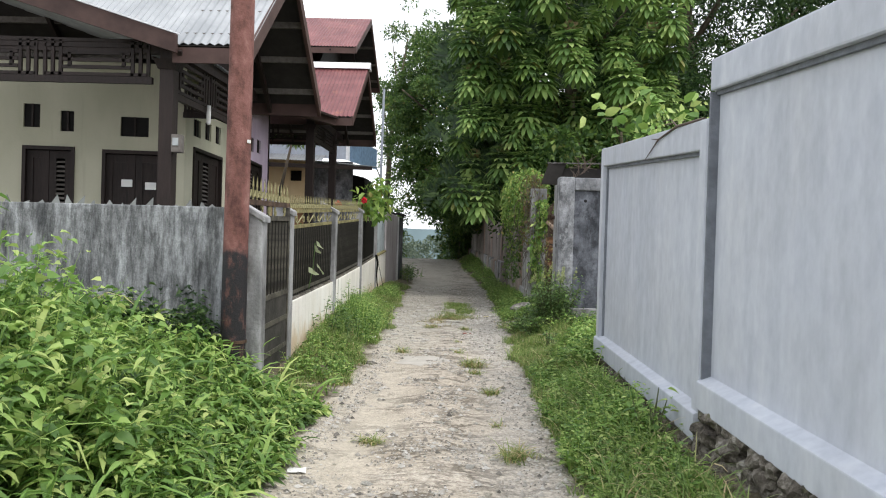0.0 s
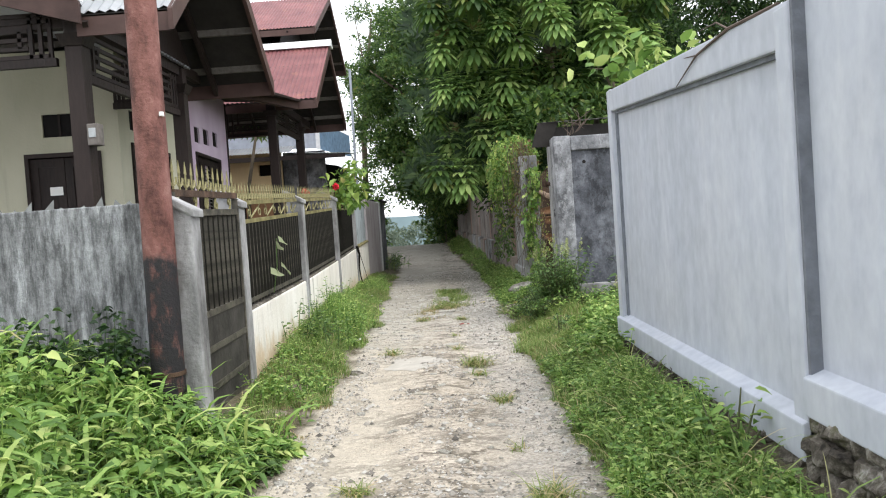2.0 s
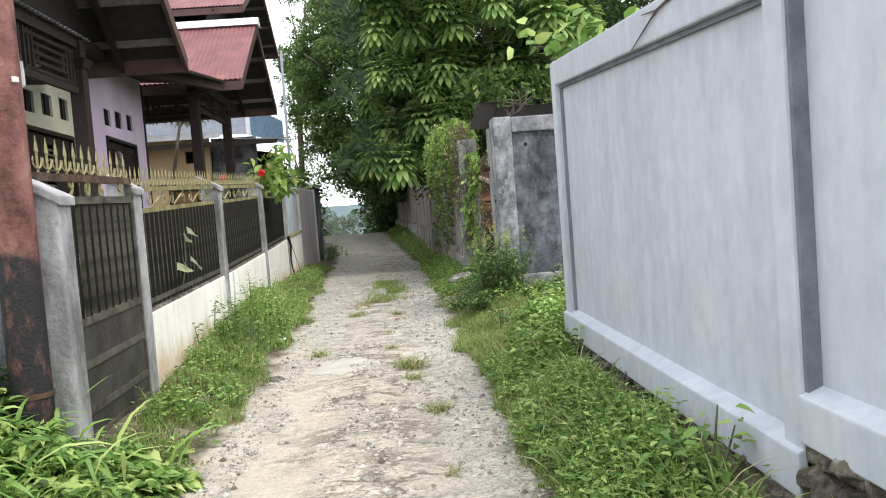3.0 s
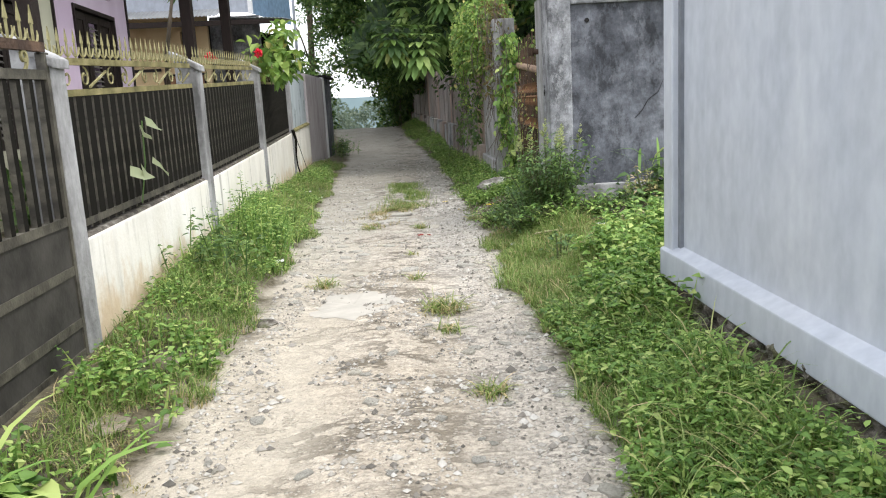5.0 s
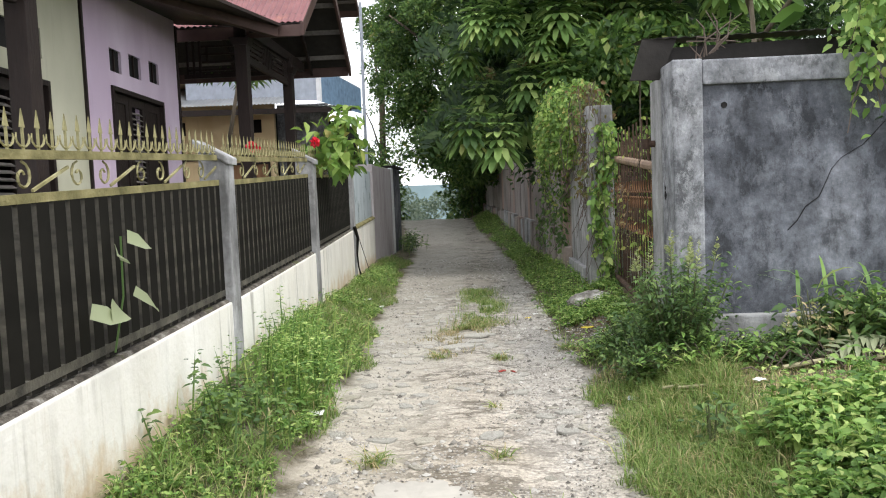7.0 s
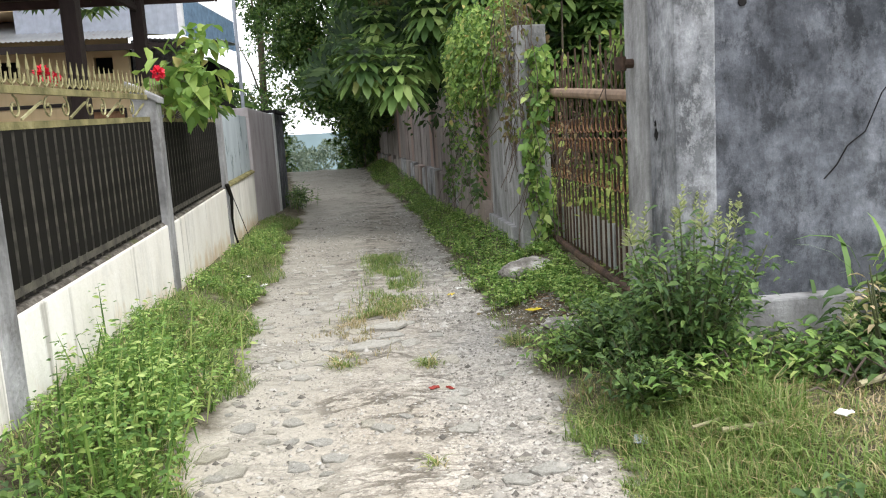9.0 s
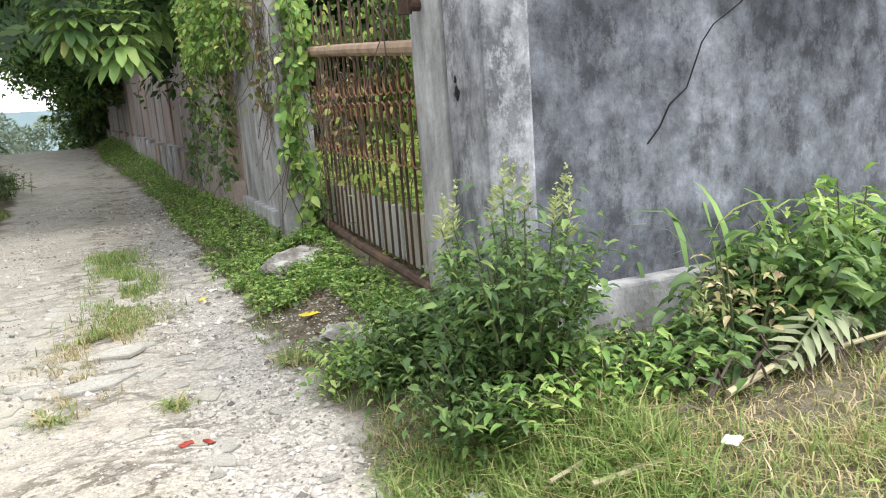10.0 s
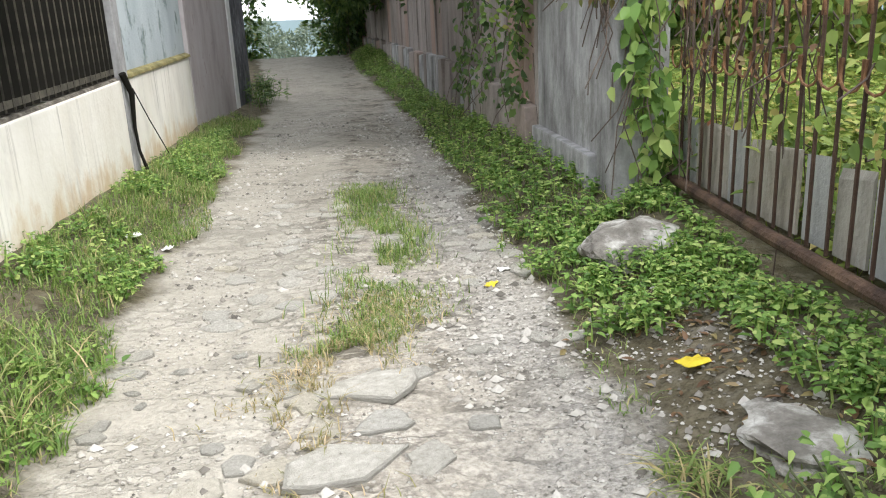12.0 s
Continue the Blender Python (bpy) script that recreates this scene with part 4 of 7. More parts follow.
def gable_roof(parent, x0, x1, ya, za, yr, zr, yb, zb, sheet_mat, board_mat, purlins=4, cut=None):
    """A roof with its ridge along x: slopes from (ya, za) up to (yr, zr) and down to (yb, zb); barge boards on the lane side."""
    xn = x0 if cut is None else cut
    part("roof_near_slope", sheet((xn, ya, za), (x1, ya, za), (x1, yr, zr), (xn, yr, zr)), sheet_mat, parent)
    if cut is not None:
        xk, yc, zc = xn - 3.82, ya + (yr - ya) * 0.84, za + (zr - za) * 0.84
        part("roof_upper_slope", sheet((xk, yc, zc), (xn, ya, za), (xn, yr, zr), (xk, yr, zr)), sheet_mat, parent)
    part("roof_far_slope", sheet((x1, yb, zb), (x0, yb, zb), (x0, yr, zr), (x1, yr, zr)), sheet_mat, parent)
    # dark sheets added below the slopes stand for their shaded undersides
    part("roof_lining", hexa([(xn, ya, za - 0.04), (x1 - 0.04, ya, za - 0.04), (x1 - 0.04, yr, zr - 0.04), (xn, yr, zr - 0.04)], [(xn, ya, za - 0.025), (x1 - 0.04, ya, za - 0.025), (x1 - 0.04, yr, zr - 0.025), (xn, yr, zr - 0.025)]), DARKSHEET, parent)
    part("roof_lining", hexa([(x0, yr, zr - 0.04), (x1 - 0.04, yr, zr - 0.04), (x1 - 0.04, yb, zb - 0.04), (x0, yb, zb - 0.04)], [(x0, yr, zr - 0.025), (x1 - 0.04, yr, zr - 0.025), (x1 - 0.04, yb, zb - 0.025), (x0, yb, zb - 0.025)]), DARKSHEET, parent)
    for (y, z) in ((ya, za), (yb, zb)):
        s = 1 if y < yr else -1
        part("barge_board", hexa([(x1 - 0.035, y - s * 0.02, z - 0.20), (x1 + 0.01, y - s * 0.02, z - 0.20), (x1 + 0.01, yr, zr - 0.20), (x1 - 0.035, yr, zr - 0.20)],
                                 [(x1 - 0.035, y - s * 0.02, z - 0.02), (x1 + 0.01, y - s * 0.02, z - 0.02), (x1 + 0.01, yr, zr - 0.015), (x1 - 0.035, yr, zr - 0.015)]), board_mat, parent)
        xl = xn if s > 0 else x0
        part("eave_fascia", slab(xl, x1 - 0.04, min(y, y + s * 0.03), max(y, y + s * 0.03), z - 0.20, z - 0.025), board_mat, parent)
        for i in range(purlins):
            k = (i + 0.5) / purlins
            py, pz = y + (yr - y) * k, z + (zr - z) * k
            part("purlin", beam((xl, py, pz - 0.06), (x1 - 0.04, py, pz - 0.06), 0.05, 0.08), GREYWOOD, parent)
        for x in [v for v in (x1 - 0.75, x1 - 2.2, x1 - 3.5) if v > xl]:
            part("rafter", beam((x, y, z - 0.13), (x, yr, zr - 0.13), 0.05, 0.10), DARKWOOD, parent)


DARKSHEET = material("dark_sheet", plain((0.028, 0.025, 0.023)), 0.75, 0.03)
def vents(wall, holes, parent):
    """Dark wooden grille bars over black panels that stand for the unlit vent openings."""
    _, p0, d, n = wall
    for s0, s1, z0, z1 in holes:
        def q(f, g, a, b):
            return [p0 + d * a - n * f, p0 + d * b - n * f, p0 + d * b - n * g, p0 + d * a - n * g]
        v = part("vent", hexa([(w.x, w.y, z0) for w in q(0.03, 0.05, s0, s1)], [(w.x, w.y, z1) for w in q(0.03, 0.05, s0, s1)]), VOID, parent)
        for k in (0.5,):
            m_ = s0 + (s1 - s0) * k
            part("grille_bar", hexa([(w.x, w.y, z0) for w in q(0.012, 0.03, m_ - 0.012, m_ + 0.012)], [(w.x, w.y, z1) for w in q(0.012, 0.03, m_ - 0.012, m_ + 0.012)]), DARKWOOD, v)


# the cream house with a dark timber veranda, zinc roof and lilac side
ha = base("house", "cream and lilac bungalow with dark timber veranda and zinc roof", "house")
FLOOR = 0.35
part("veranda_floor", slab(-9, -2.75, 9.6, 12.0, 0.0, FLOOR), POST, ha)
fw = pierced("wall_front", (-9.0, 11.55), (-3.62, 12.1), FLOOR, 3.70, 0.14,
             [(3.27, 3.94, 1.2, 2.50), (4.33, 5.19, FLOOR, 2.48), (3.26, 3.48, 2.77, 3.09), (3.75, 3.93, 2.73, 3.01), (4.55, 4.93, 2.69, 2.96)], WHITE, ha)
vents(fw, [(3.26, 3.48, 2.77, 3.09), (3.75, 3.93, 2.73, 3.01), (4.55, 4.93, 2.69, 2.96)], ha)
shutters(fw, 3.27, 3.94, 1.2, 2.50, ha)
dr = shutters(fw, 4.33, 5.19, FLOOR, 2.48, ha, "front_door", 2, False)
for s, z in ((4.65, 2.05), (4.97, 2.02)):
    q = fw[1] + fw[2] * s - fw[3] * 0.02
    part("paper_note", hexa([(q.x - 0.075, q.y - 0.012, z - 0.05), (q.x + 0.075, q.y - 0.004, z - 0.05), (q.x + 0.075, q.y, z - 0.05), (q.x - 0.075, q.y - 0.008, z - 0.05)],
                            [(q.x - 0.075, q.y - 0.012, z + 0.05), (q.x + 0.075, q.y - 0.004, z + 0.05), (q.x + 0.075, q.y, z + 0.05), (q.x - 0.075, q.y - 0.008, z + 0.05)]), PAPER, dr, "white paper note")
sw = pierced("wall_lane_side", (-3.60, 12.1), (-3.72, 14.66), FLOOR, 4.3, 0.14,
             [(0.36, 1.82, 1.1, 2.60), (0.36, 0.70, 2.78, 3.03), (0.92, 1.24, 2.80, 3.06), (1.48, 1.76, 2.81, 3.08)], WHITE, ha)
vents(sw, [(0.36, 0.70, 2.78, 3.03), (0.92, 1.24, 2.80, 3.06), (1.48, 1.76, 2.81, 3.08)], ha)
shutters(sw, 0.36, 1.82, 1.1, 2.60, ha, leaves=3)
pw = pierced("wall_lilac", (-3.72, 14.68), (-3.90, 17.62), FLOOR, 4.4, 0.14,
             [(0.65, 2.27, 1.0, 2.76), (0.66, 0.98, 2.94, 3.19), (1.21, 1.58, 2.96, 3.22), (1.86, 2.20, 2.99, 3.25)], LILAC, ha)
vents(pw, [(0.66, 0.98, 2.94, 3.19), (1.21, 1.58, 2.96, 3.22), (1.86, 2.20, 2.99, 3.25)], ha)
shutters(pw, 0.65, 2.27, 1.0, 2.76, ha, leaves=3)
part("end_wall", slab(-9, -3.92, 17.48, 17.60, FLOOR, 4.4), LILAC, ha)
part("corner_board", slab(-3.74, -3.695, 14.645, 14.685, FLOOR, 3.9), DARKWOOD, ha)
part("corner_board", slab(-3.94, -3.88, 17.61, 17.66, FLOOR, 3.9), DARKWOOD, ha)
# solid near-black block stands for the darkness of the rooms
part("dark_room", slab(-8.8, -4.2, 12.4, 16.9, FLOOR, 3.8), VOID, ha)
gable_roof(ha, -9.0, -1.95, 9.47, 3.36, 11.33, 4.86, 13.15, 3.40, ZINC, FASCIA, cut=-2.78)
# low front gable towards the neighbour, its barge board rising from the corner
part("front_gable_slope", sheet((-2.75, 9.40, 3.44), (-2.75, 12.3, 3.44), (-6.6, 12.3, 4.62), (-6.6, 9.40, 4.62)), ZINC, ha)
part("front_barge", hexa([(-2.70, 9.36, 3.24), (-2.70, 9.40, 3.24), (-6.6, 9.40, 4.40), (-6.6, 9.36, 4.40)], [(-2.70, 9.36, 3.43), (-2.70, 9.40, 3.43), (-6.6, 9.40, 4.61), (-6.6, 9.36, 4.61)]), FASCIA, ha)
part("flashing", hexa([(-2.72, 9.34, 3.44), (-2.72, 9.50, 3.46), (-6.6, 9.50, 4.64), (-6.6, 9.34, 4.62)], [(-2.72, 9.34, 3.45), (-2.72, 9.50, 3.47), (-6.6, 9.50, 4.65), (-6.6, 9.34, 4.63)]), RIDGE, ha)
part("front_beam", beam((-9, 9.70, 3.42), (-2.8, 9.70, 3.36), 0.09, 0.14), DARKWOOD, ha)
part("side_beam", beam((-2.87, 9.7, 3.38), (-2.87, 12.3, 3.40), 0.09, 0.14), DARKWOOD, ha)
part("gable_tie", beam((-2.9, 9.7, 3.45), (-2.9, 13.0, 3.45), 0.08, 0.12), DARKWOOD, ha)
part("gable_board", hexa([(-2.92, 9.9, 3.45), (-2.88, 9.9, 3.45), (-2.88, 12.8, 3.45), (-2.92, 12.8, 3.45)], [(-2.92, 11.28, 4.72), (-2.88, 11.28, 4.72), (-2.88, 11.38, 4.72), (-2.92, 11.38, 4.72)]), DARKWOOD, ha)
for x, y in ((-2.89, 9.68), (-2.87, 12.18), (-6.4, 9.4)):
    column(x, y, 0.0, 3.42, ha, 0.15)
fret((-5.5, 9.66), (-3.06, 9.66), 3.0, 3.42, ha)
fret((-8.0, 9.66), (-5.55, 9.66), 3.02, 3.45, ha)
fret((-2.90, 9.78), (-2.87, 12.10), 2.88, 3.34, ha)
fret((-3.6, 12.0), (-2.95, 12.1), 3.0, 3.40, ha)
lamp_b = base("bulb_lamp", "white spiral lamp bulb hanging below the veranda beam", "lamp")
part("socket", tube([(-2.82, 10.75, 2.93), (-2.82, 10.75, 2.86)], 0.022, 10), PAPER, lamp_b)
part("bulb", tube([(-2.82, 10.75, 2.86), (-2.82, 10.75, 2.72), (-2.82, 10.75, 2.70)], [0.026, 0.026, 0.012], 10), PAPER, lamp_b)
part("cable", tube([(-2.82, 10.75, 2.93), (-2.82, 10.75, 3.0)], 0.006, 6), IRON, lamp_b)
meter = base("electric_meter", "grey electric meter box on the veranda column", "meter box")
part("case", slab(-2.81, -2.71, 9.56, 9.68, 2.24, 2.43), GREYWOOD, meter, bevel=0.012)
part("dial_window", slab(-2.79, -2.73, 9.552, 9.56, 2.31, 2.39), PEEL, meter)

# the red-roofed annex
hb = base("house", "annex with red corrugated gable roof on dark timber posts", "house")
gable_roof(hb, -10.0, -2.20, 18.03, 3.97, 20.25, 5.50, 22.1, 4.0, RED, FASCIA)
part("ridge_cap", hexa([(-10, 20.05, 5.43), (-2.15, 20.05, 5.43), (-2.15, 20.45, 5.43), (-10, 20.45, 5.43)], [(-10, 20.2, 5.60), (-2.15, 20.2, 5.60), (-2.15, 20.3, 5.60), (-10, 20.3, 5.60)]), RIDGE, hb)
for x, y in ((-3.1, 18.05), (-3.1, 20.75)):
    column(x, y, 0.0, 3.97, hb, 0.17)
part("side_beam", beam((-3.1, 18.0, 3.97), (-3.1, 21.9, 3.97), 0.1, 0.16), DARKWOOD, hb)
part("eave_beam", beam((-4.0, 13.3, 3.75), (-2.6, 18.0, 3.86), 0.1, 0.2), FASCIA, hb)
part("eave_soffit", hexa([(-4.0, 13.2, 3.70), (-3.0, 13.2, 3.60), (-2.5, 18.0, 3.90), (-4.0, 18.0, 4.0)], [(-4.0, 13.2, 3.74), (-3.0, 13.2, 3.64), (-2.5, 18.0, 3.94), (-4.0, 18.0, 4.04)]), DARKWOOD, hb)
fret((-4.75, 20.2), (-3.2, 20.2), 3.62, 4.35, hb)
fret((-3.1, 18.15), (-3.1, 20.65), 3.50, 3.92, hb)

# the ochre house with a zinc lean-to and a blue sheet balcony
hd = base("house", "ochre house with blue sheet balcony and weathered red gable roof", "house")
gable_roof(hd, -12.0, -3.04, 23.7, 6.84, 26.8, 8.50, 29.5, 6.80, RED, FASCIA)
part("gable_wall", hexa([(-4.4, 24.3, 6.5), (-4.2, 24.3, 6.5), (-4.2, 29.0, 6.5), (-4.4, 29.0, 6.5)], [(-4.4, 26.7, 8.3), (-4.2, 26.7, 8.3), (-4.2, 26.9, 8.3), (-4.4, 26.9, 8.3)]), DARKWOOD, hd)
part("upper_wall", slab(-11.5, -4.2, 25.0, 29.0, 4.3, 6.6), OCHRE, hd)
ow = pierced("wall_front", (-10.0, 25.0), (-4.5, 25.0), 0.0, 3.75, 0.15, [(4.84, 5.20, 3.05, 3.37), (4.35, 5.35, 0.3, 2.35), (3.0, 3.4, 3.05, 3.37)], OCHRE, hd)
shutters(ow, 4.35, 5.35, 0.3, 2.35, hd, "door", 2, False)
part("wainscot_rail", slab(-10, -5.7, 24.97, 24.998, 2.45, 2.52), DARKWOOD, hd)
part("door_leaf", slab(-5.6, -4.7, 25.02, 25.06, 0.3, 2.32), TIMBER, hd, "arched brown panelled door")
part("side_wall", slab(-4.5, -3.3, 25.3, 25.45, 0.0, 3.7), PLASTER, hd)
# near-black block behind the openings paints the unlit inside
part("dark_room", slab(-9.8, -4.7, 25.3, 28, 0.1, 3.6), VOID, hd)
part("lean_to_roof", sheet((-10.5, 24.2, 3.66), (-4.05, 24.2, 3.60), (-4.05, 26.4, 4.35), (-10.5, 26.4, 4.45)), ZINC, hd)
part("porch_roof", sheet((-4.05, 24.2, 3.58), (-2.55, 24.2, 3.48), (-2.55, 26.6, 3.66), (-4.05, 26.6, 3.74)), ZINC, hd)
part("lean_to_fascia", hexa([(-10.5, 24.16, 3.45), (-2.55, 24.16, 3.36), (-2.55, 24.2, 3.36), (-10.5, 24.2, 3.45)], [(-10.5, 24.16, 3.62), (-2.55, 24.16, 3.46), (-2.55, 24.2, 3.46), (-10.5, 24.2, 3.62)]), DARKWOOD, hd)
part("balcony_front", sheet((-6.5, 24.9, 3.85), (-3.42, 24.9, 3.72), (-3.42, 24.9, 4.52), (-6.5, 24.9, 4.56), 0.2, 0.008), PALESHEET, hd)
part("balcony_corner", slab(-3.44, -3.34, 24.84, 24.96, 3.70, 4.55), RIDGE, hd)
part("balcony_side", sheet((-3.40, 24.9, 3.70), (-2.95, 28.5, 3.75), (-2.95, 28.5, 4.42), (-3.40, 24.9, 4.52), 0.12, 0.01), BLUESHEET, hd)
part("balcony_top", hexa([(-6.5, 24.9, 4.50), (-3.4, 24.9, 4.50), (-2.95, 28.5, 4.42), (-6.5, 28.5, 4.42)], [(-6.5, 24.9, 4.53), (-3.4, 24.9, 4.53), (-2.95, 28.5, 4.45), (-6.5, 28.5, 4.45)]), PALESHEET, hd)
# solid near-black shape put in for the shade under the porch
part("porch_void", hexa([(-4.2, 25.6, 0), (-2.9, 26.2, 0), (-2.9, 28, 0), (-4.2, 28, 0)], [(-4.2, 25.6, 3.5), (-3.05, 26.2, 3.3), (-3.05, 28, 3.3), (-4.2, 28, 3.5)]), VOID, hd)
mast = base("thin_mast", "thin pale green pipe mast beside the balcony", "mast")
part("pipe", tube([(-2.38, 25, 0.2), (-2.38, 25, 3.5), (-2.36, 25.0, 5.9)], 0.035, 8), PALESHEET, mast)
barrel = base("water_barrel", "blue plastic water barrel in the yard behind the railing", "barrel")
BLUEPLASTIC = material("blue_plastic", plain((0.02, 0.06, 0.30), 0.15), 0.4)
part("drum", tube([(-2.05, 11.75, 0.1), (-2.05, 11.75, 0.14), (-2.05, 11.75, 0.55), (-2.05, 11.75, 0.95), (-2.05, 11.75, 1.0)], [0.27, 0.29, 0.31, 0.29, 0.27], 20), BLUEPLASTIC, barrel, smooth=True)
part("rim", tube([(-2.05, 11.75, 0.98), (-2.05, 11.75, 1.03)], 0.30, 20), BLUEPLASTIC, barrel)


# ---- the cement panel fence and rusty gate on the far right ----
FENCE_R = ((16.66, 1.54), (19.0, 1.49), (20.3, 1.43), (26.5, 1.16), (31, 0.82), (35, 0.40))


def right_x(y):
    return lerp_table(FENCE_R, y)


def right_top(y):
    return lerp_table(((16.6, 2.05), (19, 2.1), (26.5, 2.35), (34, 2.70), (36, 2.75)), y)


def right_plinth(y):
    return lerp_table(((16.6, 0.62), (18.5, 0.66), (20.3, 0.87), (26.5, 0.88), (34, 1.05), (36, 1.1)), y)


rf = base("wall_panel_fence", "grey cement panel fence on a stone footing", "fence", kind="structure")
part("gate_post", slab(1.50, 1.80, 16.27, 16.62, 0.0, 2.42), POST, rf, bevel=0.015)
part("post_face", slab(1.515, 1.75, 16.62, 18.22, 0.0, 2.3), POST, rf, bevel=0.015)
part("post_foot", slab(1.455, 1.62, 16.66, 18.2, 0.0, 0.47), POST, rf, bevel=0.015)
y, k = 18.3, 0
while y < 35.5:
    y2 = y + 1.12
    xa, xb = right_x(y), right_x(y2)
    ym, xm = y + 0.56 + rng.uniform(-0.12, 0.12), (xa + xb) / 2
    for ya_, yb_, x0_, x1_ in ((y + 0.05, ym - 0.012, xa, xm), (ym + 0.012, y2 - 0.05, xm, xb)):
        o = 0.03 + rng.uniform(-0.008, 0.012)
        t0, t1 = right_top(ya_) + rng.uniform(-0.03, 0.02), right_top(yb_) + rng.uniform(-0.03, 0.02)
        part("fence_panel", hexa([(x0_ + o, ya_, right_plinth(y) - 0.1), (x0_ + 0.08, ya_, right_plinth(y) - 0.1), (x1_ + 0.08, yb_, right_plinth(y2) - 0.1), (x1_ + o, yb_, right_plinth(y2) - 0.1)],
                                 [(x0_ + o, ya_, t0), (x0_ + 0.08, ya_, t0), (x1_ + 0.08, yb_, t1), (x1_ + o, yb_, t1)]), PANEL, rf, bevel=0.008)
    part("fence_rib", slab(xa + 0.012, xa + 0.11, y - 0.055, y + 0.055, 0.1, right_top(y) + 0.04), PANEL, rf, bevel=0.01)
    cut = y
    while cut < y2 - 0.05:
        nxt = min(y2, cut + rng.uniform(0.3, 0.75))
        o, h0 = rng.uniform(-0.09, -0.05), right_plinth(cut) - 0.04 + rng.uniform(-0.05, 0.03)
        part("footing_kerb", hexa([(right_x(cut) + o, cut, 0.0), (right_x(cut) + 0.13, cut, 0.0), (right_x(nxt) + 0.13, nxt - 0.006, 0.0), (right_x(nxt) + o, nxt - 0.006, 0.0)],
                                  [(right_x(cut) + o, cut, h0), (right_x(cut) + 0.13, cut, h0), (right_x(nxt) + 0.13, nxt - 0.006, h0 + 0.01), (right_x(nxt) + o + 0.015, nxt - 0.006, h0 + rng.uniform(-0.04, 0.02))]),
             (POST, PANEL)[rng.choice((0, 1, 1))], rf, bevel=0.015)
        cut = nxt
    y, k = y2, k + 1

gate2 = base("rusty_gate", "rusty iron bar gate with scrolls and grey sheet foot", "gate")
GX0, GY0, GX1, GY1 = 1.70, 13.56, 1.83, 16.25


def gate_x(y):
    return GX0 + (GX1 - GX0) * (y - GY0) / (GY1 - GY0)


part("top_bar", tube([(gate_x(13.5), 13.5, 1.60), (gate_x(15), 15, 1.70), (gate_x(16.3), 16.3, 1.78)], 0.042, 10), TAN, gate2)
part("bottom_bar", tube([(gate_x(13.5) - 0.03, 13.5, 0.37), (gate_x(15.0) - 0.05, 15.0, 0.385), (gate_x(16.2) - 0.03, 16.2, 0.40)], 0.03, 10), RUST, gate2)
RUSTROD = bpy.data.meshes.new("rust_rod")
rb = tube([(0, 0, 0), (0, 0, 1)], 0.008, 6)
rb.to_mesh(RUSTROD)
rb.free()
RUSTROD.materials.append(RUST)
HOOK = bpy.data.meshes.new("scroll_hook")
hb_ = tube([(0, -0.058, 0.10), (0, -0.06, 0.05)] + [(0, -0.06 * math.cos(a), 0.04 - 0.05 * math.sin(a)) for a in (0.4, 0.9, 1.57, 2.2, 2.75)] + [(0, 0.06, 0.05), (0, 0.052, 0.10)], 0.0055, 5)
hb_.to_mesh(HOOK)
hb_.free()
HOOK.materials.append(ORANGE_RUST)
rg = random.Random(8)
for i in range(19):
    y = 13.66 + i * 0.138
    hi = 1.95 + (0.12 if i % 2 else 0.0)
    placed("bar", RUSTROD, gate2, (gate_x(y) + rg.uniform(-0.006, 0.006), y, 0.40), (1, 1, hi - 0.40), rx=rg.uniform(-0.01, 0.01))
    for z, flip in ((1.40, 1), (1.34, -1), (1.0, 1)):
        placed("scroll", HOOK, gate2, (gate_x(y) - 0.012, y + 0.069, z), (1, 1, flip))
y = 13.58
while y < 16.0:
    w = rg.uniform(0.13, 0.26)
    part("foot_sheet", hexa([(gate_x(y) + 0.03, y, 0.40), (gate_x(y) + 0.042, y, 0.40), (gate_x(y) + 0.045, y + w, 0.40), (gate_x(y) + 0.033, y + w, 0.40)],
                            [(gate_x(y) + 0.03, y, 0.74 + rg.uniform(-0.05, 0.04)), (gate_x(y) + 0.042, y, 0.74), (gate_x(y) + 0.045, y + w, 0.72), (gate_x(y) + 0.033, y + w, 0.72 + rg.uniform(-0.05, 0.03))]), PLANK, gate2)
    y += w + rg.choice((0.015, 0.03, 0.06))

# shed roof over the grey wall
R0 = random.Random(17)
shed = base("shed_roof", "dark rusted sheet lean-to roof resting behind the grey wall", "shed")
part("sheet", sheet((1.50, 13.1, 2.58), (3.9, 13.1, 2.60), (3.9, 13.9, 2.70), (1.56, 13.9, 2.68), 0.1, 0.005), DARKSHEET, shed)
part("side_flap", hexa([(1.40, 13.12, 2.27), (1.64, 13.16, 2.27), (1.64, 13.172, 2.27), (1.40, 13.132, 2.27)], [(1.50, 13.10, 2.575), (1.78, 13.14, 2.60), (1.78, 13.152, 2.60), (1.50, 13.112, 2.575)]), DARKSHEET, shed, "drooping bent sheet end")
wire = bmesh.new()
for i in range(9):
    p = (1.85 + 0.02 * i, 12.9, 2.36 + 0.01 * i)
    tube([p, (p[0] + R0.uniform(-0.12, 0.12), 12.88, p[2] + R0.uniform(0.08, 0.2)), (p[0] + R0.uniform(-0.1, 0.35), 12.9, p[2] + R0.uniform(0.05, 0.32))], [0.008, 0.006, 0.003], 5, wire)
tagged(part("dry_twig", wire, DRYVINE, shed), kind="stuff")
part("front_board", hexa([(1.60, 13.2, 2.36), (3.9, 13.2, 2.38), (3.9, 13.24, 2.38), (1.60, 13.24, 2.36)], [(1.60, 13.2, 2.52), (3.9, 13.2, 2.56), (3.9, 13.24, 2.56), (1.60, 13.24, 2.52)]), DARKSHEET, shed)
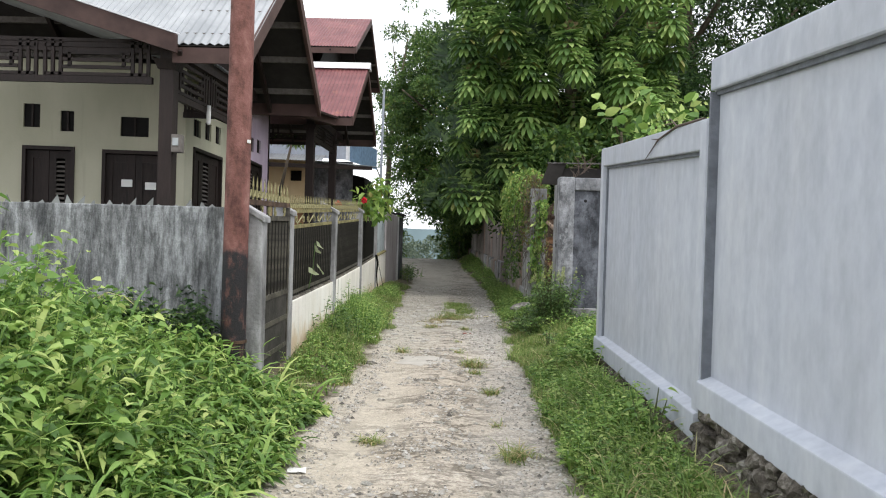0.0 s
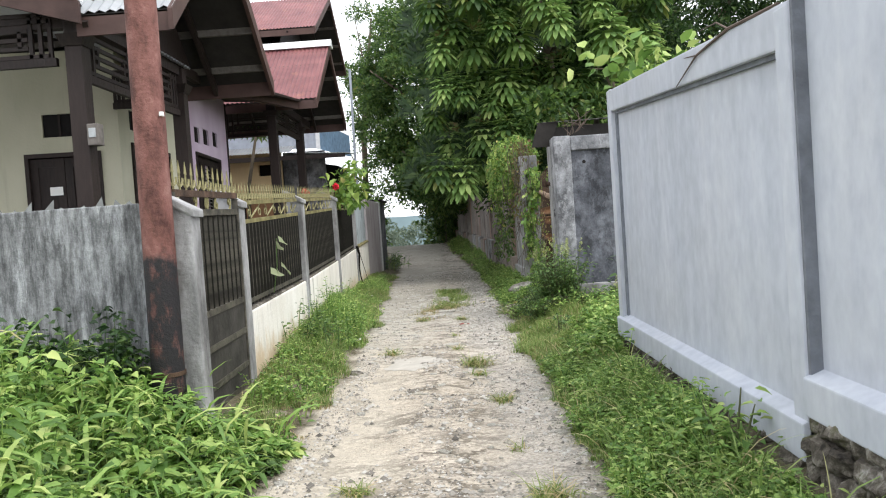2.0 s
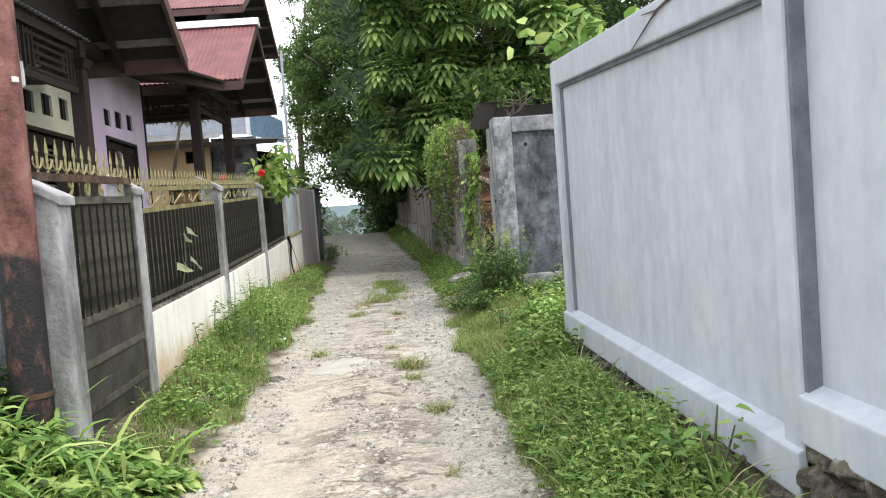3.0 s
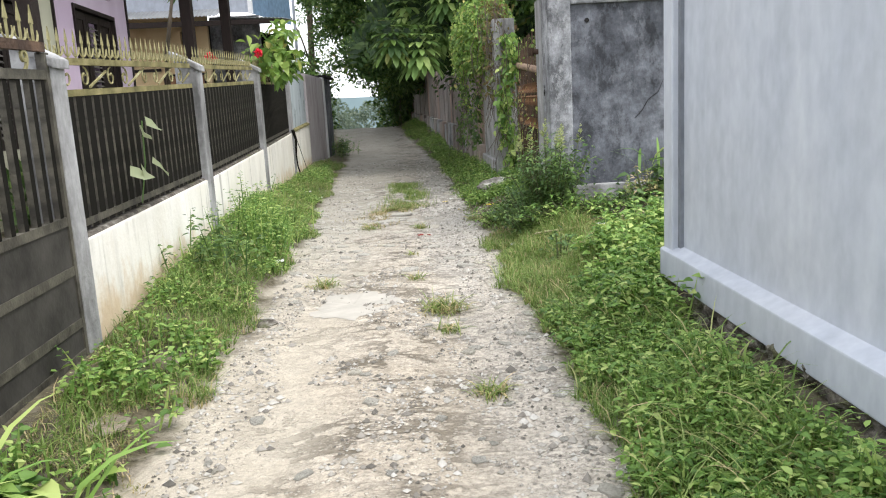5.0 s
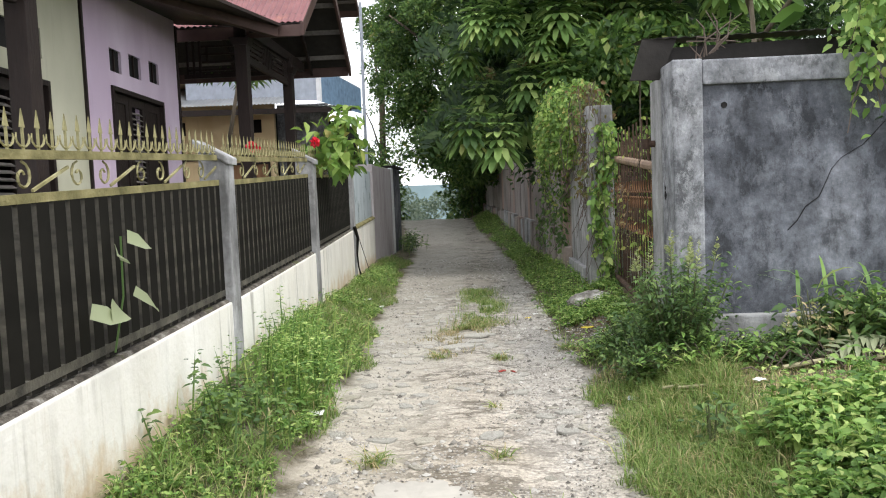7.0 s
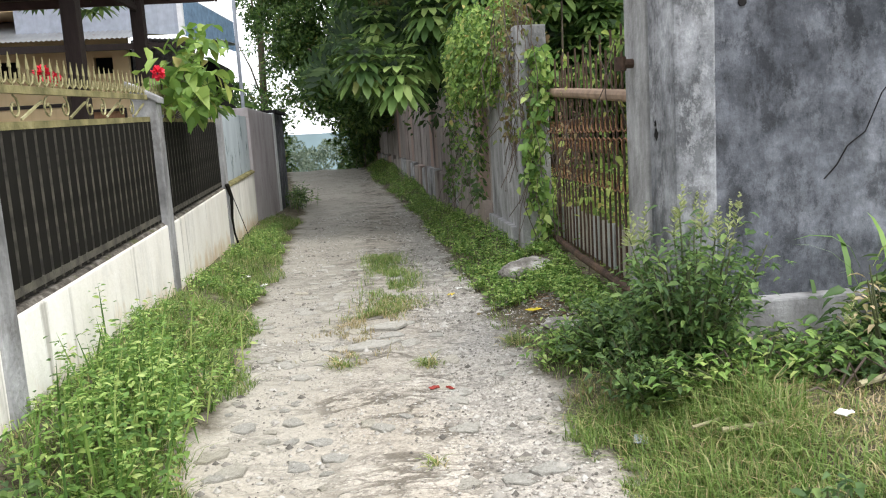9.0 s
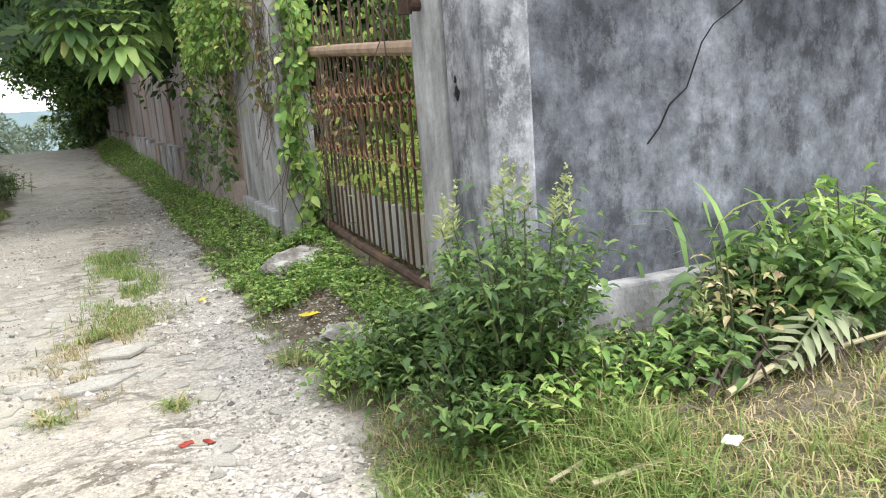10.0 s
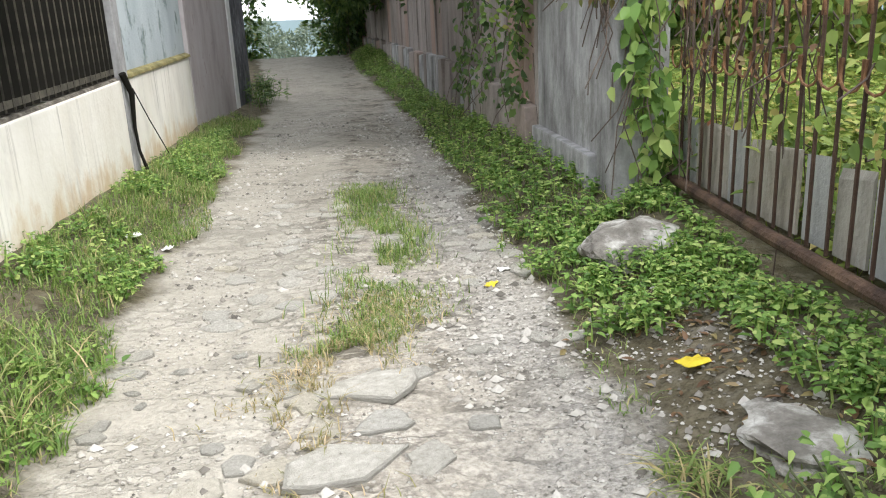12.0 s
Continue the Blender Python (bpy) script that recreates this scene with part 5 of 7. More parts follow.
part("prop", tube([(2.12, 13.62, 0.1), (2.10, 13.62, 2.62)], 0.035, 7), GREYWOOD, shed)
for x in (2.4, 3.7):
    part("prop", tube([(x, 13.8, 0.2), (x, 13.8, 2.66)], 0.04, 7), GREYWOOD, shed)


# ---- plants ----
R = np.random.RandomState(11)


def fast(name, verts, loops, sizes, mat, parent=None, label="", category="", kind=""):
    """One mesh from flat arrays."""
    me = bpy.data.meshes.new(name)
    me.vertices.add(len(verts))
    me.vertices.foreach_set("co", np.asarray(verts, np.float32).ravel())
    me.loops.add(len(loops))
    me.loops.foreach_set("vertex_index", np.asarray(loops, np.int32))
    starts = np.concatenate(([0], np.cumsum(sizes)[:-1])).astype(np.int32)
    me.polygons.add(len(sizes))
    me.polygons.foreach_set("loop_start", starts)
    me.update(calc_edges=True)
    ob = new(name, me)
    me.materials.append(mat)
    if parent:
        ob.parent = parent
    if label or kind:
        tagged(ob, label, category, kind=kind)
    return ob


def unit(v):
    return v / np.maximum(np.linalg.norm(v, axis=-1, keepdims=True), 1e-6)


def leaves(pos, along, normal, length, width, fold=0.25, droop=0.15, blunt=0.65):
    """Folded leaves with eight points each: arrays of verts, loops and face sizes."""
    along, n = unit(along), normal
    side = unit(np.cross(along, n))
    n = unit(np.cross(side, along))
    L, W = length[:, None], width[:, None]
    def at(a, s, h):
        return pos + along * (a * L) + side * (s * W) + n * (h * W) - np.array([0, 0, 1.0]) * (droop * a * a * L)
    v = np.stack([at(0, 0, 0), at(0.28, -0.46, fold), at(blunt, -0.36, fold), at(1, 0, 0), at(blunt, 0.36, fold), at(0.28, 0.46, fold), at(0.3, 0, 0), at(0.66, 0, 0)], 1)
    f = np.array([0, 6, 1, 6, 7, 2, 1, 7, 3, 2, 0, 5, 6, 6, 5, 4, 7, 7, 4, 3])
    sz = np.array([3, 4, 3, 3, 4, 3])
    m = len(pos)
    return v.reshape(-1, 3), (f[None] + 8 * np.arange(m)[:, None]).ravel(), np.tile(sz, m)


def small_leaves(pos, along, normal, length, width, fold=0.2):
    """Leaves with four points, for crowns seen from afar."""
    along = unit(along)
    side = unit(np.cross(along, normal))
    n = unit(np.cross(side, along))
    L, W = length[:, None], width[:, None]
    v = np.stack([pos, pos + along * 0.45 * L - side * 0.5 * W + n * fold * W, pos + along * L, pos + along * 0.45 * L + side * 0.5 * W + n * fold * W], 1)
    f = np.array([0, 2, 1, 0, 3, 2])
    m = len(pos)
    return v.reshape(-1, 3), (f[None] + 4 * np.arange(m)[:, None]).ravel(), np.tile([3, 3], m)


def blades(pos, height, width, lean, bend=0.5):
    """Curved grass blades."""
    m = len(pos)
    a = R.uniform(0, 2 * np.pi, m)
    out = np.stack([np.cos(a), np.sin(a), np.zeros(m)], 1)
    side = np.stack([-np.sin(a), np.cos(a), np.zeros(m)], 1)
    H, W, K = height[:, None], width[:, None], lean[:, None]
    up = np.array([0, 0, 1.0])
    mid = pos + up * H * 0.55 + out * H * K * 0.3
    tip = pos + up * H * (1 - bend * K * 0.5) + out * H * K
    v = np.stack([pos - side * W / 2, pos + side * W / 2, mid + side * W * 0.4, mid - side * W * 0.4, tip], 1)
    f = np.array([0, 1, 2, 3, 3, 2, 4])
    return v.reshape(-1, 3), (f[None] + 5 * np.arange(m)[:, None]).ravel(), np.tile([4, 3], m)


def merge(*sets):
    vs, ls, ss, o = [], [], [], 0
    for v, l, s in sets:
        vs.append(v)
        ls.append(l + o)
        ss.append(s)
        o += len(v)
    return np.concatenate(vs), np.concatenate(ls), np.concatenate(ss)


def rand_dirs(m, up=0.3):
    d = R.normal(size=(m, 3))
    d[:, 2] += up
    return unit(d)


def heights(xy):
    return np.array([terrain(x, y) for x, y in xy])


def clumped(m, x0, x1, y0, y1, spread=0.10, per=9):
    """Scattered points gathered in small clumps."""
    n = max(1, m // per)
    c = np.stack([R.uniform(x0, x1, n), R.uniform(y0, y1, n)], 1)
    p = np.repeat(c, per, 0) + R.normal(size=(n * per, 2)) * spread
    return p


def inside(p, keep):
    return p[np.array([keep(x, y) for x, y in p])]


def verge_left(x, y):
    if noise.noise((x * 2.6, y * 2.2, 31.0)) < -0.55:
        return False
    e = lerp_table(EDGE_L, y) + 0.18 * noise.noise((y * 1.3, 2.0, 0.5)) + 0.05 * noise.noise((y * 5.0, 7.0, 0.5)) + 0.10 * noise.noise((x * 6.0, y * 7.0, 3.0))
    return x < e and (x > fence_x(y) + 0.02 or y < 7.75)


def verge_right(x, y):
    if noise.noise((x * 2.6, y * 2.2, 37.0)) < -0.55:
        return False
    e = lerp_table(EDGE_R, y) + 0.18 * noise.noise((y * 1.2, 5.0, 0.5)) + 0.05 * noise.noise((y * 4.6, 9.0, 0.5)) + 0.12 * noise.noise((x * 6.0, y * 7.0, 5.0))
    bare = (x - 1.28) ** 2 / 0.06 + (y - 14.45) ** 2 / 0.22 < 1
    lim = 1.55 if y < 9.5 else 1.64 if y > 12.7 else 4.5
    return x > e and x < lim and not bare


def grass_patch(name, label, pts, hmin, hmax, mat, w=0.008, lean=0.7):
    z = heights(pts)
    pos = np.column_stack([pts, z - 0.01])
    m = len(pos)
    lush = np.array([0.75 + 0.7 * noise.noise((x * 1.6, y * 1.6, 12.0)) for x, y in pts])
    return fast(name, *blades(pos, np.maximum(0.25, lush) * R.uniform(hmin, hmax, m) * R.uniform(0.6, 1.1, m), R.uniform(0.6, 1.4, m) * w, R.uniform(0.1, lean, m)), mat, None, label, "grass", "stuff")


gl = inside(clumped(95000, -1.75, -0.55, 7.9, 24, 0.06, 12), lambda x, y: verge_left(x, y) and (y > 9.6 or noise.noise((x * 2.2, y * 2.2, 3)) > 0.15 - 0.25 * (y - 7.9)))
gd = inside(clumped(9000, -1.75, -0.55, 7.9, 9.9, 0.07, 10), lambda x, y: verge_left(x, y) and noise.noise((x * 2.2, y * 2.2, 3)) > -0.1)
grass_patch("grass", "dry trampled grass before the iron gate", gd, 0.02, 0.08, DRYGRASS, 0.005, 1.8)
grass_patch("grass", "short green grass along the low wall", gl, 0.03, 0.15, GRASS, 0.0055, 1.7)
gr = inside(clumped(80000, 0.8, 1.7, 2.6, 12.4, 0.06, 12), verge_right)
grass_patch("grass", "lush green grass along the blue-grey wall", gr, 0.04, 0.20, GRASS, 0.0055, 1.7)
gr2 = inside(clumped(60000, 1.0, 4.0, 9.4, 12.7, 0.08, 10), verge_right)
grass_patch("grass", "trampled yellowish grass in the gap between walls", gr2[::3], 0.03, 0.11, DRYGRASS, 0.0055, 1.8)
green = inside(gr2, lambda x, y: noise.noise((x * 1.9, y * 2.6, 41)) > -0.28)
grass_patch("grass", "patchy green grass in the gap between walls", green[::2], 0.04, 0.15, TUFT, 0.0055, 1.7)
gr3 = inside(clumped(60000, -0.3, 1.7, 12.4, 35, 0.08, 10), lambda x, y: verge_right(x, y) and (y < 18 or x < right_x(y)))
grass_patch("grass", "grass at the foot of the panel fence", gr3, 0.03, 0.11, GRASS, 0.006, 1.6)
# the green strip between the wheel tracks, and single tufts
SPINE = ((13.5, -0.22), (14.6, -0.20), (15.0, -0.04), (15.4, 0.17), (16.7, 0.22), (18.0, 0.15), (18.8, 0.1))
st = np.column_stack([R.normal(0.0, 0.13, 13000), R.uniform(13.7, 18.6, 13000)])
st[:, 0] += np.array([lerp_table(SPINE, y) for y in st[:, 1]])
st = st[np.array([noise.noise((x * 3, y * 2.2, 1.7)) + 0.5 * noise.noise((x * 9, y * 8, 4.7)) > -0.22 + 0.25 * max(0, 15.0 - y) for x, y in st])]
grass_patch("grass", "straw-yellow grass strip between the wheel tracks", st[st[:, 1] < 15.7], 0.03, 0.12, DRYGRASS, 0.005, 1.7)
grass_patch("grass", "green grass strip between the wheel tracks", st[st[:, 1] > 15.0], 0.04, 0.15, GRASS, 0.005, 1.5)


def broadleaf(name, label, pts, hfun, per, lmin, lmax, mat, droop=0.2, ratio=0.55, spread=0.10, stems=True):
    """Leafy weeds: many small plants, each a stem and whorls of leaves."""
    z = heights(pts)
    h = np.array([hfun(x, y) for x, y in pts]) * R.uniform(0.55, 1.1, len(pts))
    k = np.repeat(np.arange(len(pts)), per)
    m = len(k)
    f = R.uniform(0.12, 1.0, m) ** 0.7
    lean = R.normal(0, 0.22, (len(pts), 2))
    pos = np.column_stack([pts[k] + lean[k] * (f * h[k])[:, None] + R.normal(0, spread * 0.3, (m, 2)), z[k] + f * h[k]])
    a = R.uniform(0, 2 * np.pi, m)
    along = np.column_stack([np.cos(a), np.sin(a), R.uniform(-0.25, 0.55, m)])
    nrm = np.column_stack([R.normal(0, 0.35, (m, 2)), np.ones(m)])
    ln = R.uniform(lmin, lmax, m) * (0.6 + 0.5 * (1 - f))
    sets = [leaves(pos, along, nrm, ln, ln * ratio, 0.2, droop)]
    if stems:
        top = np.column_stack([pts + lean * h[:, None], z + h])
        b = np.column_stack([pts, z - 0.02])
        d = top - b
        L = np.linalg.norm(d, axis=1)
        s1 = np.cross(d, np.tile([1.0, 0.2, 0], (len(b), 1)))
        sets.append(leaves(b, d, s1, L, np.full(len(b), 0.012), 0.0, 0.0))
    return fast(name, *merge(*sets), mat, None, label, "weeds", "stuff")


def bank(x, y):
    d = lerp_table(EDGE_L, y) + 0.15 * noise.noise((y * 1.1, 3, 3)) - x
    tall = lerp_table(((3, 1.0), (5.2, 1.0), (6.6, 0.60), (8.5, 0.45)), y)
    return max(0.12, min(1.5, 0.22 + 1.05 * d) * tall * (0.85 + 0.3 * noise.noise((x * 1.5, y * 1.5, 6))))


def arching(pos, length, width, rise=1.2):
    """Long grass leaves that rise and bend over."""
    m = len(pos)
    a = R.uniform(0, 2 * np.pi, m)
    out = np.stack([np.cos(a), np.sin(a), np.zeros(m)], 1)
    side = np.stack([-np.sin(a), np.cos(a), R.normal(0, 0.25, m)], 1)
    L, W = length[:, None], width[:, None]
    k = R.uniform(0.5, 1.3, m)[:, None]
    rows = []
    for f, w in ((0.0, 0.5), (0.3, 1.0), (0.6, 0.8), (0.85, 0.45)):
        c = pos + out * L * (0.25 * f + 0.55 * f * f) + np.array([0, 0, 1.0]) * L * (rise * f * 0.8 - k * 0.75 * f * f)
        rows += [c - side * W * w / 2, c + side * W * w / 2]
    rows.append(pos + out * L * 0.82 + np.array([0, 0, 1.0]) * L * (rise * 0.8 - k * 0.78))
    v = np.stack(rows, 1)
    f = np.array([0, 1, 3, 2, 2, 3, 5, 4, 4, 5, 7, 6, 6, 7, 8])
    return v.reshape(-1, 3), (f[None] + 9 * np.arange(m)[:, None]).ravel(), np.tile([4, 4, 4, 3], m)


def on_bank(x, y):
    return verge_left(x, y) and (x + 1.53) ** 2 + (y - 7.56) ** 2 > 0.03


def bank_points(n, keep):
    return inside(np.column_stack([R.uniform(-4.2, -0.72, n), R.uniform(3.6, 7.62, n)]), lambda x, y: on_bank(x, y) and keep(x, y))


hearts = bank_points(2300, lambda x, y: noise.noise((x * 1.7, y * 1.7, 15)) + 0.55 * (-1.7 - x) > -0.15)
broadleaf("weeds", "bright green weeds with heart-shaped leaves on the bank", hearts, bank, 22, 0.05, 0.15, LEAF_WEED, ratio=0.78, droop=0.4)
lances = bank_points(1500, lambda x, y: noise.noise((x * 1.7, y * 1.7, 15)) + 0.4 * (-1.7 - x) < 0.25)
broadleaf("weeds", "weeds with long narrow leaves on the bank by the lane", lances, lambda x, y: bank(x, y) * 0.95, 22, 0.07, 0.19, LEAF_WEED, ratio=0.3, droop=0.4)
under = bank_points(900, lambda x, y: True)
broadleaf("weeds", "darker leafy undergrowth in the bank of weeds", under, lambda x, y: bank(x, y) * 0.7, 18, 0.05, 0.12, LEAF_BUSH, ratio=0.5)
shade = np.column_stack([R.uniform(-2.9, -1.66, 130), R.uniform(7.2, 7.62, 130)])
broadleaf("weeds", "dark climbing weeds against the foot of the cement wall", shade, lambda x, y: 0.72 + 0.25 * noise.noise((x * 2, y, 4)), 26, 0.06, 0.13, LEAF_DARK, ratio=0.7, droop=0.4)
lg = bank_points(1500, lambda x, y: noise.noise((x * 1.3, y * 1.3, 8)) > -0.25)
lgz = heights(lg) + np.array([bank(x, y) for x, y in lg]) * R.uniform(0.3, 0.85, len(lg))
fast("tall_grass", *arching(np.column_stack([lg, lgz]), R.uniform(0.15, 0.5, len(lg)) ** 1.0, R.uniform(0.012, 0.034, len(lg))), LEAF_WEED, None, "long arching grass leaves standing out of the weeds", "grass", "stuff")
lt = np.column_stack([R.normal(-3.0, 0.35, 60), R.normal(6.3, 0.4, 60)])
fast("tall_grass", *arching(np.column_stack([lt, heights(lt) + np.array([bank(x, y) for x, y in lt]) * 0.7]), R.uniform(0.4, 0.8, 60), R.uniform(0.02, 0.04, 60), 1.5), GRASS, None, "tall broad grass leaves rising over the weeds", "grass", "stuff")

# single tufts in the lane: blades that arch out of one root
for x, y, n, q in ((0.71, 6.5, 190, 1.0), (-0.27, 6.76, 110, 0.75), (0.44, 10.15, 240, 1.15), (0.45, 9.69, 90, 0.7), (0.60, 8.62, 110, 0.75), (-0.42, 11.05, 110, 0.8), (0.28, 11.1, 60, 0.6), (-0.22, 13.76, 90, 0.8), (0.25, 12.1, 40, 0.5), (0.95, 13.9, 120, 0.9), (0.33, 13.62, 90, 0.7), (0.62, 7.4, 40, 0.5)):
    p = np.column_stack([R.normal(x, 0.055 * q, n), R.normal(y, 0.055 * q, n)])
    fast("grass_tuft", *arching(np.column_stack([p, heights(p) - 0.01]), R.uniform(0.07, 0.22, n) * q, R.uniform(0.004, 0.009, n), 1.25), TUFT, None, "small tuft of green and straw grass in the lane", "grass", "stuff")

wr = inside(np.column_stack([R.uniform(0.92, 1.56, 2600), R.uniform(3.0, 9.8, 2600)]), lambda x, y: verge_right(x, y) and x > 1.05 + 0.3 * noise.noise((y * 1.5, 1, 1)))
broadleaf("weeds", "low leafy weeds at the foot of the blue-grey wall", wr, lambda x, y: 0.11 + 0.17 * max(0, noise.noise((x, y * 1.2, 2)) + 0.2), 13, 0.025, 0.075, LEAF_WEED, ratio=0.5)
tg = inside(clumped(4200, 1.02, 1.55, 3.0, 9.6, 0.07, 14), lambda x, y: verge_right(x, y) and noise.noise((x * 1.5, y * 1.1, 22)) > -0.1)
fast("tall_grass", *arching(np.column_stack([tg, heights(tg)]), R.uniform(0.12, 0.34, len(tg)), R.uniform(0.004, 0.011, len(tg)), 1.5), GRASS, None, "longer grass leaves along the foot of the wall", "grass", "stuff")
wr1 = inside(np.column_stack([R.uniform(1.15, 2.6, 900), R.uniform(8.6, 10.9, 900)]), lambda x, y: (y > 9.55 or x < 1.6) and (x > 1.25 + 0.25 * noise.noise((x * 2, y * 2, 5)) + abs(y - 9.6) * 0.3))
broadleaf("weeds", "green weeds round the end of the blue-grey wall", wr1, lambda x, y: min(0.38, 0.16 + 0.25 * (x - 1.2)), 16, 0.04, 0.10, LEAF_WEED, ratio=0.6)
wr2 = inside(np.column_stack([R.uniform(0.0, 1.75, 4200), R.uniform(14.9, 34, 4200)]), lambda x, y: verge_right(x, y) and x < right_x(max(y, 16.7)) - 0.02 and (x - 1.40) ** 2 + (y - 15.68) ** 2 > 0.085)
broadleaf("weeds", "low creeping weeds before the panel fence", wr2, lambda x, y: 0.12, 14, 0.035, 0.075, LEAF_WEED)
wr3 = inside(np.column_stack([R.uniform(1.1, 1.72, 620), R.uniform(13.6, 16.2, 620)]), lambda x, y: (x > 1.40 or y > 14.8) and (x - 1.40) ** 2 + (y - 15.68) ** 2 > 0.07)
broadleaf("weeds", "dull green creepers on the soil before the gate", wr3, lambda x, y: 0.11, 12, 0.03, 0.065, LEAF_WEED)
wl2 = inside(np.column_stack([R.uniform(-1.6, -0.85, 1500), R.uniform(9.3, 22, 1500)]), lambda x, y: verge_left(x, y) and noise.noise((x * 1.4, y * 0.9, 4)) > -0.1)
broadleaf("weeds", "scattered broad-leaved weeds along the cream low wall", wl2, lambda x, y: 0.11 + 0.07 * noise.noise((x, y, 1)), 12, 0.03, 0.065, LEAF_WEED)
wl3 = np.column_stack([R.normal(-1.18, 0.10, 16), R.normal(11.0, 0.3, 16)])
broadleaf("weeds", "taller weeds leaning on the cream low wall", wl3, lambda x, y: 0.42, 18, 0.05, 0.09, LEAF_BUSH)
wl5 = np.column_stack([R.normal(-1.12, 0.12, 120), R.normal(12.4, 0.6, 120)])
broadleaf("weeds", "bushy pale green weeds against the cream low wall", wl5, lambda x, y: 0.42, 22, 0.025, 0.075, LEAF_WEED, ratio=0.45)
ag = inside(clumped(3600, -1.45, -0.9, 9.6, 15.0, 0.08, 12), lambda x, y: verge_left(x, y) and noise.noise((x * 1.5, y * 1.1, 26)) > -0.05)
fast("tall_grass", *arching(np.column_stack([ag, heights(ag)]), R.uniform(0.08, 0.25, len(ag)), R.uniform(0.003, 0.008, len(ag)), 1.5), GRASS, None, "longer grass leaves along the cream low wall", "grass", "stuff")
gatew = inside(np.column_stack([R.uniform(-1.32, -0.8, 150), R.uniform(7.3, 9.5, 150)]), lambda x, y: noise.noise((x * 2.5, y * 2.0, 44)) > -0.1)
broadleaf("weeds", "pale broad-leaved weeds on the dirt before the iron gate", gatew, lambda x, y: 0.17, 12, 0.03, 0.08, LEAF_WEED, ratio=0.6)
wl4 = np.column_stack([R.normal(-1.55, 0.12, 40), R.normal(26.2, 0.5, 40)])
broadleaf("weeds", "dark weeds at the end of the gate block", wl4, lambda x, y: 0.5, 16, 0.06, 0.12, LEAF_BUSH)


def shrub(name, label, cx, cy, rx, ry, h, stems_n, per, lmin, lmax, mat, spikes=0):
    s = base(name, label, "shrub")
    bm = bmesh.new()
    P, A, tips = [], [], []
    for i in range(stems_n):
        a, q = R.uniform(0, 2 * np.pi), math.sqrt(R.uniform(0, 1))
        bx, by = cx + 0.45 * rx * q * math.cos(a), cy + 0.45 * ry * q * math.sin(a)
        tx, ty = cx + rx * q * math.cos(a), cy + ry * q * math.sin(a)
        z0 = terrain(bx, by) - 0.03
        hh = h * R.uniform(0.55, 1.0) * (1 - 0.35 * q)
        pts = [(bx, by, z0), ((bx * 2 + tx) / 3, (by * 2 + ty) / 3, z0 + hh * 0.5), (tx, ty, z0 + hh)]
        tube(pts, [0.009, 0.007, 0.003], 5, bm)
        tips.append(pts[-1])
        for j in range(per):
            f = R.uniform(0.1, 1)
            p = np.array(pts[0]) * (1 - f) ** 2 + 2 * f * (1 - f) * np.array(pts[1]) + f * f * np.array(pts[2])
            P.append(p + R.normal(0, 0.05, 3))
            b = R.uniform(0, 2 * np.pi)
            A.append((math.cos(b), math.sin(b), R.uniform(-0.35, 0.35)))
    tagged(part("stem", bm, STEM, s), kind="stuff")
    m = len(P)
    ln = R.uniform(lmin, lmax, m)
    fast("foliage", *leaves(np.array(P), np.array(A), np.column_stack([R.normal(0, 0.35, (m, 2)), np.ones(m)]), ln, ln * 0.5, 0.2, 0.35), mat, s)
    tips.sort(key=lambda p: -p[2])
    for x, y, z in tips[:spikes]:
        n = 46
        hgt = R.uniform(0.16, 0.24)
        f = R.uniform(0, 1, n)
        b = R.uniform(0, 2 * np.pi, n)
        pos = np.column_stack([np.full(n, x) + 0.02 * f, np.full(n, y), z - 0.04 + f * hgt])
        fast("flower_spike", *small_leaves(pos, np.column_stack([np.cos(b), np.sin(b), R.uniform(0.3, 1.0, n)]), rand_dirs(n), 0.05 * (1.2 - f), np.full(n, 0.012)), BLOSSOM, s, "pale green flower spike")
    return s


shrub("shrub", "dark green shrub with pale flower spikes by the grey wall", 1.58, 12.45, 0.42, 0.36, 1.0, 46, 84, 0.025, 0.065, LEAF_BUSH, 9)
shrub("shrub", "low dense leafy shrub at the foot of the grey wall", 1.38, 12.4, 0.36, 0.40, 0.40, 48, 40, 0.025, 0.06, LEAF_BUSH)
shrub("shrub", "low broad-leaved green weeds before the rusty gate", 1.45, 13.12, 0.40, 0.46, 0.40, 56, 44, 0.03, 0.08, LEAF_BUSH)
shrub("shrub", "small-leaved creeping weeds at the lane edge", 1.22, 13.35, 0.30, 0.45, 0.24, 40, 26, 0.03, 0.06, LEAF_WEED)
shrub("shrub", "sprawling green weeds heaped before the grey wall", 2.2, 12.2, 0.55, 0.30, 0.30, 44, 34, 0.04, 0.09, LEAF_BUSH, 2)
shrub("shrub", "tall green weeds growing along the grey wall", 3.3, 12.4, 0.6, 0.35, 0.75, 44, 44, 0.05, 0.11, LEAF_WEED)
shrub("shrub", "heap of cut weeds and long leaves by the grey wall", 2.75, 12.25, 0.55, 0.38, 0.62, 46, 44, 0.05, 0.12, LEAF_BUSH)
shrub("shrub", "withered brown stems leaning on the weed heap", 2.45, 12.2, 0.22, 0.2, 0.72, 10, 16, 0.03, 0.07, DRYGRASS)
shrub("shrub", "fine light weeds spreading in front of the heap", 1.75, 12.15, 0.55, 0.25, 0.28, 40, 26, 0.03, 0.07, LEAF_WEED)
sl = np.column_stack([R.normal(2.95, 0.3, 40), R.normal(12.4, 0.15, 40)])
